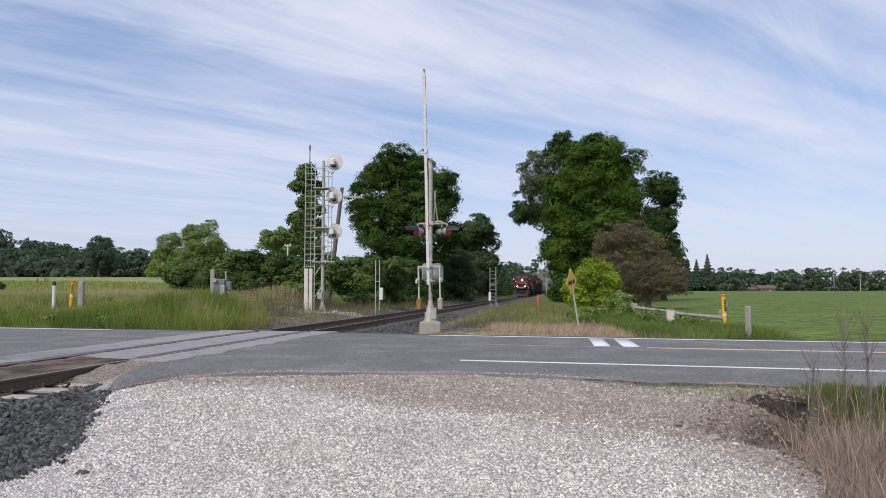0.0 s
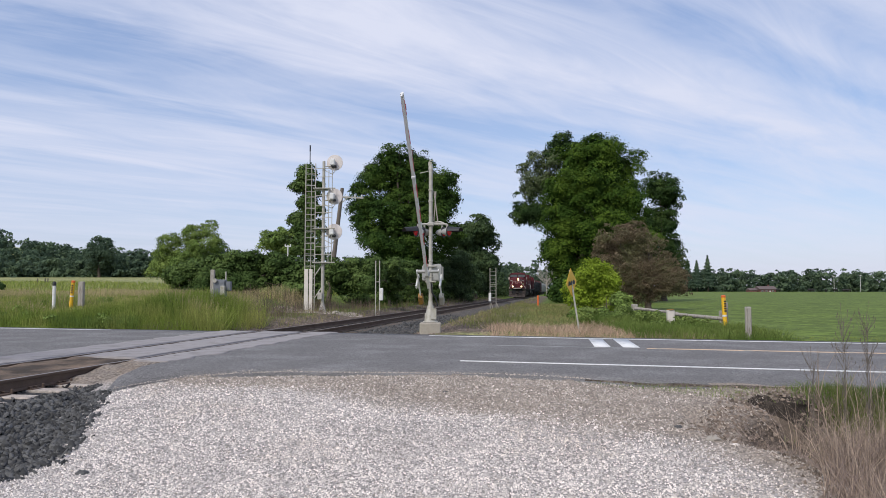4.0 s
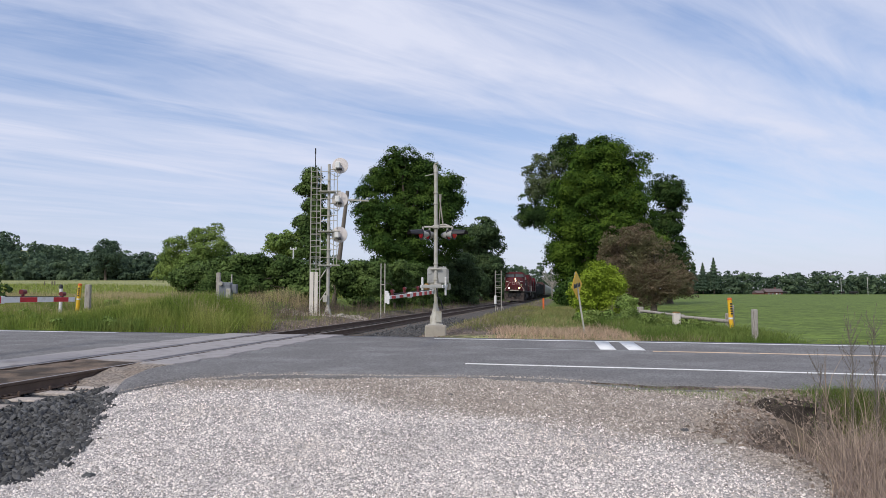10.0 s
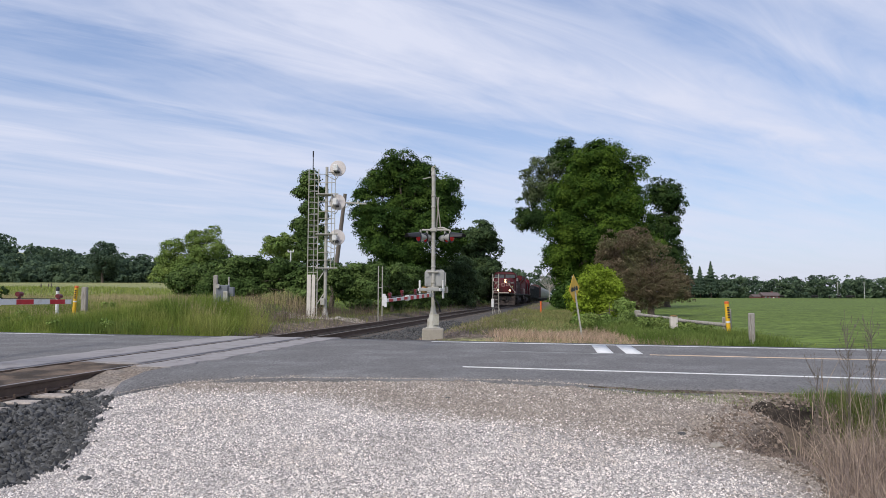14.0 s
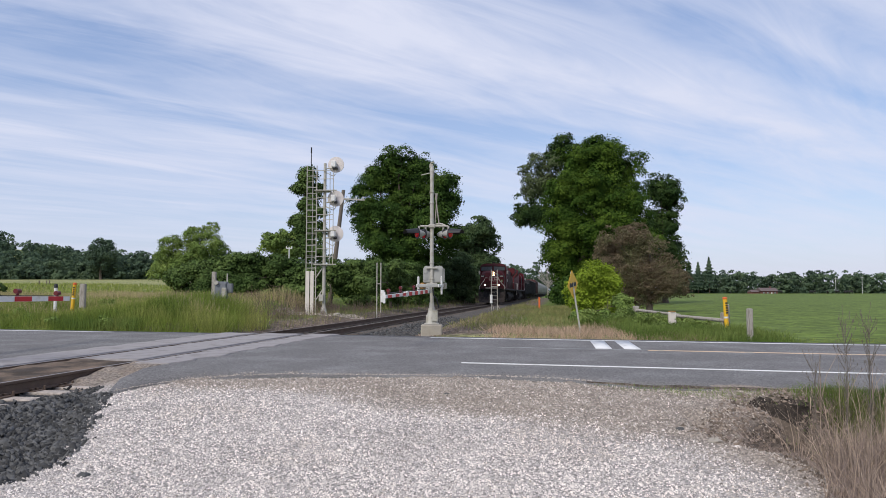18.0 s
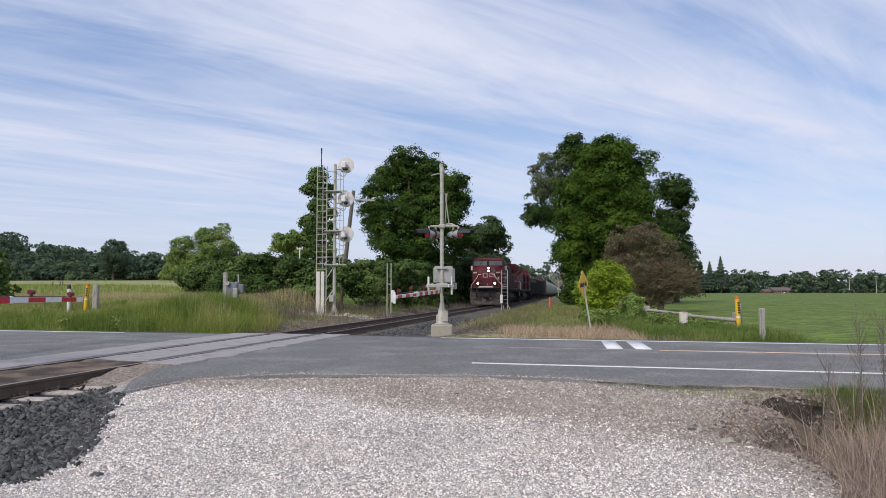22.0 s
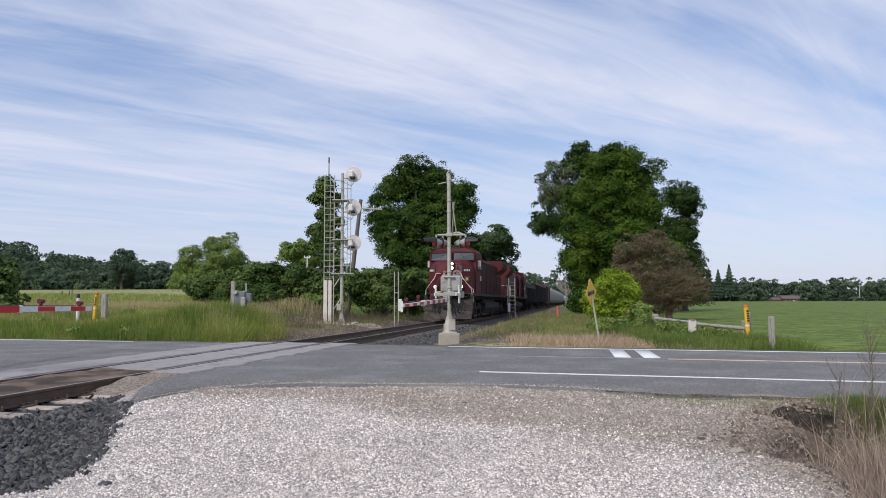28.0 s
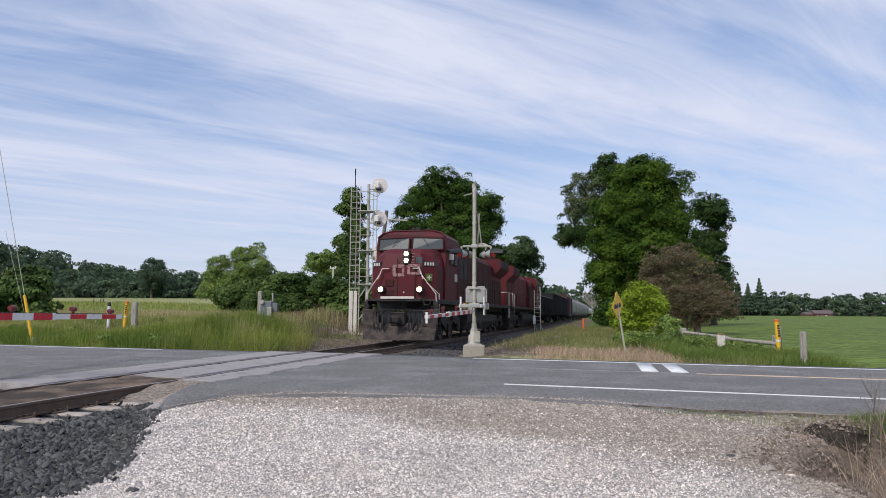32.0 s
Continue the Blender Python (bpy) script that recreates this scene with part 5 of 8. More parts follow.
        part("wiper", Shape().tube([(9.10, s_ * 0.55, 4.34), (9.12, s_ * 0.80, 4.0)], 0.012, 5), M_black_metal, cab_p)
        for x0_, x1_ in ((6.75, 7.45), (7.62, 8.32)):
            part("side_window", Shape().box(((x0_ + x1_) / 2, s_ * 1.535, 3.62), (x1_ - x0_, 0.04, 0.62), 0.01), M_glass, cab_p)
            part("window_frame", Shape().tube([(x0_ - 0.03, s_ * 1.555, 3.28), (x1_ + 0.03, s_ * 1.555, 3.28), (x1_ + 0.03, s_ * 1.555, 3.96), (x0_ - 0.03, s_ * 1.555, 3.96), (x0_ - 0.03, s_ * 1.555, 3.28)], 0.025, 5), M_train_red_dirty, cab_p)
        part("cab_mirror", Shape().box((8.55, s_ * 1.66, 3.66), (0.05, 0.20, 0.42), 0.015).tube([(8.55, s_ * 1.54, 3.8), (8.55, s_ * 1.66, 3.8)], 0.015, 5), M_letter, cab_p, "pale wind deflector")
        part("side_mark", Shape().box((7.3, s_ * 1.545, 2.75), (0.10, 0.02, 0.34)).box((7.12, s_ * 1.545, 2.75), (0.10, 0.02, 0.34)).box((6.94, s_ * 1.545, 2.75), (0.10, 0.02, 0.34)).box((6.76, s_ * 1.545, 2.75), (0.10, 0.02, 0.34)), M_letter, cab_p)
        part("cab_step_door", Shape().box((6.55, s_ * 1.535, 2.5), (0.55, 0.04, 1.4), 0.02), side, cab_p)
    part("horn", Shape().box((7.6, 0, 4.74), (0.5, 0.3, 0.12), 0.03).cyl((7.9, 0.1, 4.85), (8.35, 0.1, 4.85), 0.04, 0.09, 10).cyl((7.9, -0.1, 4.85), (8.35, -0.1, 4.85), 0.04, 0.09, 10), M_grime, cab_p)
    part("roof_antenna", Shape().cyl((6.9, 0.5, 4.66), (6.9, 0.5, 4.82), 0.12, 0.09, 12).cyl((6.9, -0.5, 4.66), (6.9, -0.5, 4.80), 0.09, 0.05, 12), M_grey_paint, cab_p)
    # long hood
    hood = part("engine_hood", Shape().prism([(-0.98, 1.73), (-0.98, 4.15), (-0.70, 4.42), (0.70, 4.42), (0.98, 4.15), (0.98, 1.73)], "x", -6.4, 6.35), side, g, "long engine hood, red faded to maroon", smooth=False)
    part("blower_hood", Shape().prism([(-1.25, 1.73), (-1.25, 4.05), (-0.95, 4.35), (0.95, 4.35), (1.25, 4.05), (1.25, 1.73)], "x", 3.0, 6.33), side, hood, smooth=False)
    part("exhaust_stack", Shape().box((0.6, 0, 4.50), (1.2, 0.7, 0.22), 0.04), M_grime, hood)
    part("roof_hatch", Shape().box((-2.2, 0, 4.46), (2.6, 1.0, 0.10), 0.03).box((2.6, 0, 4.46), (1.4, 1.0, 0.12), 0.03), M_train_red_dirty, hood)
    for s_ in (-1, 1):
        for k_ in range(11):
            x_ = -5.9 + k_ * 0.80
            part("hood_door", Shape().box((x_, s_ * 0.985, 2.85), (0.72, 0.035, 1.9), 0.012), side, hood)
        for k_ in range(3):
            part("vent_grille", Shape().box((3.6 + k_ * 0.95, s_ * 1.255, 3.3), (0.8, 0.03, 0.9), 0.01), M_grime, hood)
    rad = part("radiator_hood", Shape().prism([(-0.98, 1.73), (-0.98, 3.55), (-1.50, 4.05), (-1.54, 4.62), (-1.3, 4.70), (1.3, 4.70), (1.54, 4.62), (1.50, 4.05), (0.98, 3.55), (0.98, 1.73)], "x", -10.0, -6.4),
               red, g, "flared radiator section with overhanging wings", smooth=False)
    for s_ in (-1, 1):
        for k_ in range(4):
            part("radiator_grille", Shape().box((-9.55 + k_ * 0.9, s_ * 1.525, 4.33), (0.8, 0.03, 0.42), 0.01), M_grime, rad)
            part("radiator_door", Shape().box((-9.55 + k_ * 0.9, s_ * 0.985, 2.6), (0.8, 0.035, 1.5), 0.01), side, rad)
    part("rear_light", Shape().box((-10.02, 0, 4.2), (0.06, 0.5, 0.25), 0.03), M_black_metal, rad)
    # side handrails: one rail, single posts
    for s_ in (-1, 1):
        part("side_rail", Shape().tube([(-10.3, s_ * 1.50, 2.70), (6.1, s_ * 1.50, 2.70)], 0.02, 6), M_grime, g)
        for k_ in range(9):
            part("stanchion", Shape().cyl((-10.3 + k_ * 2.05, s_ * 1.50, 1.72), (-10.3 + k_ * 2.05, s_ * 1.50, 2.72), 0.018, 0.018, 6), M_grime, g)
        part("rear_handrail", Shape().tube([(-10.45, s_ * 1.1, 2.72), (-10.45, s_ * 1.5, 2.65), (-10.45, s_ * 1.54, 0.9)], 0.022, 6).tube([(-9.95, s_ * 1.54, 2.65), (-9.95, s_ * 1.54, 0.9)], 0.022, 6), M_letter, g, "pale step handrail")
        part("rear_end_rail", Shape().tube([(-10.45, s_ * 0.3, 1.72), (-10.45, s_ * 0.3, 2.7), (-10.45, s_ * 1.1, 2.72)], 0.02, 6), M_letter, g)
    return g


def car_bogie(g, bx):
    b = part("bogie", Shape().box((bx, 0, 0.62), (0.5, 1.9, 0.26), 0.04), M_grime, g, "grimy two-axle bogie")
    for s_ in (-1, 1):
        part("side_frame", Shape().prism([(bx - 1.15, 0.42), (bx - 1.1, 0.62), (bx - 0.4, 0.86), (bx + 0.4, 0.86), (bx + 1.1, 0.62), (bx + 1.15, 0.42), (bx + 0.75, 0.42), (bx + 0.3, 0.28),
                                          (bx - 0.3, 0.28), (bx - 0.75, 0.42)], "y", s_ * 1.0 - 0.07, s_ * 1.0 + 0.07), M_grime, b, smooth=False)
    for e_ in (-1, 1):
        wheelset(g, bx + e_ * 0.89, 0.87)


def car_ends(g, half):
    for e_ in (-1, 1):
        part("coupler", Shape().box((e_ * (half + 0.25), 0, 0.90), (0.6, 0.2, 0.24), 0.04).box((e_ * (half + 0.5), 0, 0.90), (0.2, 0.32, 0.28), 0.05), M_grime, g)
        car_bogie(g, e_ * (half - 1.9))


def gondola(length, top, mat, label, name="gondola_car"):
    g = thing(name, pose(0, 0, 0), label, "freight car", "vehicles of the freight train")
    h = length / 2
    part("underframe", Shape().box((0, 0, 0.98), (length, 0.7, 0.36), 0.03).box((0, 0, 1.16), (length, 2.9, 0.10), 0.02), M_grime, g)
    for s_ in (-1, 1):
        wall = part("side_wall", Shape().box((0, s_ * 1.44, (1.1 + top) / 2), (length, 0.06, top - 1.1), 0.01).box((0, s_ * 1.46, top), (length + 0.1, 0.16, 0.12), 0.03), mat, g, "ribbed steel side")
        for k_ in range(12):
            part("rib", Shape().box((-h + (k_ + 0.5) * length / 12, s_ * 1.53, (1.1 + top) / 2), (0.14, 0.12, top - 1.1), 0.02), mat, wall)
        end = part("end_wall", Shape().box((s_ * (h - 0.04), 0, (1.1 + top) / 2), (0.08, 2.84, top - 1.1), 0.01).box((s_ * (h - 0.02), 0, top), (0.16, 2.96, 0.12), 0.03), mat, g)
        for k_ in range(3):
            part("end_rib", Shape().box((s_ * (h + 0.04), 0, 1.5 + k_ * (top - 1.5) / 3), (0.10, 2.8, 0.12), 0.02), mat, end)
    part("load", Shape().prism([(-1.40, 1.3), (-1.40, top - 0.6), (-0.6, top - 0.25), (0.6, top - 0.25), (1.40, top - 0.6), (1.40, 1.3)], "x", -h + 0.2, h - 0.2), M_ballast, g, "dark loose load", smooth=False)
    car_ends(g, h)
    return g


def boxcar(length, mat, label):
    g = thing("box_car", pose(0, 0, 0), label, "freight car", "vehicles of the freight train")
    h = length / 2
    body = part("body", Shape().prism([(-1.48, 1.1), (-1.48, 4.35), (-1.2, 4.62), (0, 4.75), (1.2, 4.62), (1.48, 4.35), (1.48, 1.1)], "x", -h, h), mat, g, "painted steel body", smooth=False)
    part("underframe", Shape().box((0, 0, 0.95), (length, 0.8, 0.34), 0.03), M_grime, g)
    for s_ in (-1, 1):
        part("door", Shape().box((0, s_ * 1.52, 2.7), (3.0, 0.08, 2.9), 0.02), mat, g)
        for k_ in range(14):
            if abs(k_ - 6.5) > 1.6:
                part("rib", Shape().box((-h + (k_ + 0.5) * length / 14, s_ * 1.50, 2.7), (0.09, 0.07, 3.1), 0.02), mat, body)
        for k_ in range(5):
            part("end_rib", Shape().box((s_ * (h + 0.03), 0, 1.5 + k_ * 0.62), (0.10, 2.7, 0.16), 0.03), mat, body)
    car_ends(g, h)
    return g


def covered_hopper(length, mat, label):
    g = thing("covered_hopper_car", pose(0, 0, 0), label, "freight car", "vehicles of the freight train")
    h = length / 2
    prof = [(-1.10, 1.2), (-1.45, 1.7), (-1.56, 2.7), (-1.50, 3.7), (-1.05, 4.35), (-0.4, 4.55), (0.4, 4.55), (1.05, 4.35), (1.50, 3.7), (1.56, 2.7), (1.45, 1.7), (1.10, 1.2)]
    part("body", Shape().prism(prof, "x", -h + 1.5, h - 1.5), mat, g, "rounded pale steel body", smooth=False)
    for e_ in (-1, 1):
        end = Shape()
        loft(end, [[(e_ * (h - 1.5), a_, b_) for a_, b_ in prof], [(e_ * (h - 0.7), a_ * 0.95, max(b_, 2.9)) for a_, b_ in prof]][::e_])
        part("sloped_end", end, mat, g, smooth=False)
        part("end_ladder", Shape().tube([(e_ * (h - 0.15), 0.9, 1.2), (e_ * (h - 0.15), 0.9, 4.4)], 0.03, 6).tube([(e_ * (h - 0.15), 1.35, 1.2), (e_ * (h - 0.15), 1.35, 4.4)], 0.03, 6)
             .box((e_ * (h - 0.5), 0, 1.15), (1.0, 2.9, 0.12), 0.02), mat, g)
    for k_ in range(3):
        part("outlet", Shape().prism([(-1.0, 1.25), (-0.4, 0.55), (0.4, 0.55), (1.0, 1.25)], "x", -h * 0.55 + k_ * h * 0.55 - 1.2, -h * 0.55 + k_ * h * 0.55 + 1.2), mat, g, smooth=False)
    part("roof_walk", Shape().box((0, 0, 4.64), (length - 1.2, 0.8, 0.08), 0.01), M_galv, g)
    for k_ in range(4):
        part("hatch", Shape().cyl((-h * 0.6 + k_ * h * 0.4, 0.75, 4.42), (-h * 0.6 + k_ * h * 0.4, 0.75, 4.58), 0.3, 0.3, 12), mat, g)
    part("sill", Shape().box((0, 0, 1.05), (length, 0.7, 0.24), 0.03), M_grime, g)
    car_ends(g, h)
    return g


def tank_car(length, mat, label):
    g = thing("tank_car", pose(0, 0, 0), label, "freight car", "vehicles of the freight train")
    h = length / 2
    r90 = Matrix.Rotation(radians(90), 3, "Y")
    part("tank", Shape().lathe((0, 0, 2.62), [(0.0, -h + 0.4), (0.8, -h + 0.5), (1.3, -h + 0.8), (1.48, -h + 1.2), (1.48, h - 1.2), (1.3, h - 0.8), (0.8, h - 0.5), (0.0, h - 0.4)], 24, r90), mat, g, "pale cylindrical tank")
    part("dome", Shape().cyl((0, 0, 3.9), (0, 0, 4.45), 0.55, 0.5, 16), mat, g)
    part("walkway", Shape().box((0, 0, 4.12), (3.0, 1.6, 0.06), 0.01).tube([(-1.5, 0.8, 4.12), (-1.5, 0.8, 4.9), (1.5, 0.8, 4.9), (1.5, 0.8, 4.12)], 0.025, 6).tube([(-1.5, -0.8, 4.12), (-1.5, -0.8, 4.9), (1.5, -0.8, 4.9), (1.5, -0.8, 4.12)], 0.025, 6), M_grime, g)
    part("sill", Shape().box((0, 0, 1.0), (length, 0.7, 0.3), 0.03).box((-h + 1.9, 0, 1.3), (0.8, 2.2, 0.5), 0.05).box((h - 1.9, 0, 1.3), (0.8, 2.2, 0.5), 0.05), M_grime, g)
    car_ends(g, h)
    return g


# distance of each vehicle's middle behind the leading ditch lights
TRAIN = [(locomotive("faded red diesel freight locomotive with lit headlights, leading the train", M_train_red, M_train_red_dirty, True), 10.6, False),
         (locomotive("red diesel freight locomotive coupled tail first behind the leader", M_train_bright, M_train_bright, False), 33.4, True)]
at_ = 45.2
for make, n_, len_ in (((lambda: gondola(15.6, 3.05, M_black_car, "black steel gondola car with ribbed sides")), 1, 15.6),
                       ((lambda: gondola(15.6, 3.8, M_black_car, "tall black open hopper car")), 2, 15.6),
                       ((lambda: boxcar(16.6, M_brown_car, "oxide-brown steel box car")), 1, 16.6),
                       ((lambda: covered_hopper(17.6, M_grey_car, "pale grey covered hopper car")), 7, 17.6),
                       ((lambda: tank_car(17.0, M_white_car, "dirty white railway tank car")), 6, 17.0)):
    first = make()
    TRAIN.append((first, at_ + len_ / 2, False))
    for k_ in range(1, n_):
        c2 = copy_thing(first, pose(0, 0, 0))
        for ch in c2.children:
            if ch.name.startswith("wheelset"):
                WHEELS.append((ch, ch.location.x, ch.location.z))
        TRAIN.append((c2, at_ + len_ / 2 + k_ * (len_ + 1.0), False))
    at_ += n_ * (len_ + 1.0)

# ---- plants ----


def leaf_mesh(name, centers, size, mat, out=None, droop=0.2, slim=1.0, wild=0.42):
    """Leaf sprays: a bent four-cornered leaf at each centre, turned at random but leaning outwards."""
    n = len(centers)
    nor = rng.normal(size=(n, 3))
    if out is not None:
        nor = nor * wild + out * (1.55 - wild)
    nor[:, 2] += droop
    nor /= np.linalg.norm(nor, axis=1, keepdims=True) + 1e-9
    side = np.cross(nor, rng.normal(size=(n, 3)))
    side /= np.linalg.norm(side, axis=1, keepdims=True) + 1e-9
    fwd = np.cross(nor, side)
    s = np.asarray(size)[:, None] * np.ones((n, 1))
    w = s * rng.uniform(0.45, 0.75, (n, 1)) * slim
    c = np.asarray(centers)
    bend = nor * s * rng.uniform(-0.25, 0.25, (n, 1))
    v = np.stack([c - fwd * s, c + side * w + bend, c + fwd * s, c - side * w + bend], 1)
    f = np.arange(4 * n).reshape(n, 4)
    return array_mesh(name, v.reshape(-1, 3), f, mat)


def crown_points(lumps, n, spread, shell=0.55, stray=0.14, ragged=0.16):
    """Leaf places over a crown: round masses carry smaller domed sprays, whose upper and outer sides hold the leaves; and the way out at each."""
    L = np.array(lumps, float)
    cr = spread * 2.1
    wgt = L[:, 3] ** 2
    sprays = int(max(24, min(n / 32, 7.0 * wgt.sum() / cr ** 2)))
    pick = rng.choice(len(L), sprays, p=wgt / wgt.sum())
    d = rng.normal(size=(sprays, 3))
    d[:, 2] = d[:, 2] * 0.9 + 0.15
    d /= np.linalg.norm(d, axis=1, keepdims=True)
    r = np.minimum(cr * rng.uniform(0.45, 1.25, sprays), 0.75 * L[pick, 3])
    rad = np.maximum(L[pick, 3] - 0.55 * r, 0.25 * L[pick, 3]) * (shell + (1.0 - shell) * rng.random(sprays) ** 0.45) * (1 + ragged * rng.normal(size=sprays).clip(-1.6, 2.2))
    cc = L[pick, :3] + d * rad[:, None]
    per = rng.choice(sprays, n, p=r ** 2 / (r ** 2).sum())
    e = rng.normal(size=(n, 3)) * 0.8 + d[per] * 0.75 + np.array([0, 0, 0.62])
    e /= np.linalg.norm(e, axis=1, keepdims=True)
    at = e * (r[per] * (1.12 - 0.5 * rng.random(n) ** 2.0))[:, None]
    at[:, 2] *= 0.66
    loose = rng.random(n) < stray
    at[loose] *= rng.uniform(1.05, 1.4, (loose.sum(), 1))
    pts = cc[per] + at
    inner = rng.random(n) < 0.05
    k = rng.choice(len(L), inner.sum(), p=wgt / wgt.sum())
    q = rng.normal(size=(inner.sum(), 3))
    q /= np.linalg.norm(q, axis=1, keepdims=True)
    pts[inner] = L[k, :3] + q * (L[k, 3] * rng.uniform(0.2, 0.8, inner.sum()))[:, None]
    return pts, e


def limb(sh, p0, p1, r0, r1, n=7):
    p0, p1 = Vector(p0), Vector(p1)
    mid = (p0 + p1) / 2 + Vector((random.uniform(-1, 1), random.uniform(-1, 1), random.uniform(0, 0.6))) * (p1 - p0).length * 0.06
    sh.cyl(p0, mid, r0, (r0 + r1) / 2, n).cyl(mid, p1, (r0 + r1) / 2, r1, n)


def tree(name, lumps, n, size, mat, label, category="tree", trunk=0.35, spread=0.35, base=None, shell=0.55, group="", bark=None, stray=0.14, slim=1.0, core=0, ragged=0.16, wild=0.42):
    L = [Vector(l[:3]) for l in lumps]
    cx = sum(v.x for v in L) / len(L)
    cy = sum(v.y for v in L) / len(L)
    bx, by = base if base else (cx, cy)
    bz = float(ground_z(bx, by)) - 0.1
    g = thing(name, pose(bx, by, bz), label, category, group)
    sh = Shape()
    zs = sorted(v.z for v in L)
    fork = Vector((0, 0, max(0.6, (zs[len(zs) // 2] - bz) * 0.55)))
    top = Vector((cx - bx, cy - by, max(zs[-1] - bz - lumps[0][3] * 0.5, fork.z + 0.3)))
    sh.cyl((0, 0, 0), (0, 0, 0.5), trunk * 1.35, trunk, 10)
    limb(sh, (0, 0, 0.5), fork, trunk, trunk * 0.75, 10)
    limb(sh, fork, top, trunk * 0.7, trunk * 0.15, 8)
    for v, l in zip(L, lumps):
        q = v - Vector((bx, by, bz))
        limb(sh, fork + (top - fork) * random.uniform(0.0, 0.5), q, trunk * 0.4, trunk * 0.06, 6)
        for _ in range(3):
            e = q + Vector((random.uniform(-1, 1), random.uniform(-1, 1), random.uniform(-0.5, 1))) * l[3] * 0.8
            sh.cyl(q * 0.8 + fork * 0.2, e, trunk * 0.10, trunk * 0.03, 5)
    part("trunk", sh, bark or M_bark, g, "brown trunk and limbs")
    c, d = crown_points(lumps, n, spread, shell, stray, ragged)
    c = c - np.array([bx, by, bz])
    s = size * rng.uniform(0.6, 1.3, n)
    if core:
        # the dense inside of the crown: larger sprays deep in each mass
        k = np.repeat(np.arange(len(lumps)), core)
        A = np.array(lumps, float)[k]
        q = rng.normal(size=(len(k), 3))
        q *= (A[:, 3] * 0.62 * rng.random(len(k)) ** 0.4 / np.linalg.norm(q, axis=1))[:, None]
        c, d, s = np.concatenate([c, A[:, :3] + q - np.array([bx, by, bz])]), np.concatenate([d, q]), np.concatenate([s, A[:, 3] * 0.24])
    c[:, 2] = np.maximum(c[:, 2], 0.12)
    part("crown", leaf_mesh("crown", c, s, mat, d, 0.2, slim, wild), None, g, "", False)
    return g


# crowns as round masses: x, y, z, radius
OAK = [
    (15.9, 69.0, 15.3, 2.4), (13.3, 69.7, 14.2, 2.6), (18.2, 70.4, 13.6, 2.8), (11.6, 70.9, 11.3, 2.3), (15.3, 69.1, 11.3, 3.5),
    (19.1, 70.0, 10.1, 2.9), (12.4, 70.7, 7.8, 2.8), (16.5, 68.6, 7.2, 3.6), (19.9, 69.6, 6.1, 2.8), (11.6, 70.3, 4.9, 2.4),
    (14.5, 71.3, 3.8, 3.3), (18.2, 69.1, 3.2, 3.3), (21.1, 70.0, 3.8, 2.2), (15.0, 69.3, 1.8, 1.7),
]
OAK = [(15.9 + (x - 15.9) * 0.84, y, z, r * 0.92) for x, y, z, r in OAK] + [(12.0, 70.5, 5.2, 1.8), (12.4, 70.4, 3.2, 1.3), (12.3, 70.6, 8.6, 1.9), (12.6, 70.6, 11.6, 1.7)]
GREY = [
    (11.3, 75.3, 15.4, 1.8), (10.1, 75.8, 13.1, 1.7), (11.9, 76.2, 13.4, 1.9), (9.3, 75.7, 14.7, 0.9),
]
LOWBOUGH = [(13.5, 76.4, 17.6, 1.7), (9.5, 76.7, 10.3, 1.7), (8.7, 75.8, 9.2, 1.0), (10.7, 76.0, 9.6, 1.5), (12.2, 76.5, 16.2, 1.0)]
DARK = [
    (25.1, 79.2, 13.1, 2.1), (26.2, 79.8, 12.1, 1.8), (25.5, 80.3, 9.4, 2.0), (26.7, 80.5, 8.8, 1.2), (26.1, 79.5, 6.1, 2.0),
    (26.7, 80.0, 4.5, 1.4), (24.1, 80.6, 7.5, 2.3), (24.8, 79.1, 3.5, 2.3),
]
MAPLE = [
    (-5.2, 74.2, 15.1, 1.9), (-2.8, 74.8, 14.9, 1.8), (-7.5, 75.3, 13.7, 2.0), (-4.3, 76.2, 12.9, 3.0), (-0.7, 74.5, 12.6, 2.0),
    (-8.1, 75.0, 10.3, 2.1), (-5.2, 75.8, 9.2, 3.2), (-1.2, 73.9, 9.2, 2.8), (-7.2, 74.7, 7.1, 2.2), (-4.3, 75.4, 6.1, 3.0),
    (0.9, 75.5, 11.4, 1.2), (-9.1, 74.8, 12.3, 0.9), (-8.9, 75.0, 8.6, 1.2), (-3.0, 75.7, 4.0, 2.5), (0.4, 74.3, 7.1, 1.9),
    (-6.4, 74.8, 4.9, 1.5),
]
SECOND = [
    (5.6, 111.1, 11.3, 2.2), (3.1, 111.6, 9.5, 2.8), (7.4, 112.2, 9.5, 1.8), (4.7, 113.2, 6.7, 2.9), (6.8, 111.4, 5.8, 2.2),
    (2.9, 112.0, 5.3, 2.8), (5.6, 112.6, 3.0, 2.3),
]
TRACKSIDE = [
    (-1.0, 87.0, 3.7, 2.5), (0.8, 87.7, 3.0, 2.0), (2.5, 88.2, 3.4, 1.9), (3.9, 88.6, 2.3, 1.4), (5.2, 87.7, 2.4, 1.2),
    (1.2, 88.0, 4.8, 2.0), (5.6, 88.2, 1.2, 0.9), (-0.7, 87.3, 1.2, 1.8), (2.2, 87.8, 1.2, 1.4),
]
FARSIDE = [
    (13.7, 169.3, 6.1, 1.7), (12.9, 169.7, 3.3, 2.2), (14.7, 170.2, 3.3, 1.4), (11.8, 170.7, 1.9, 1.7),
]
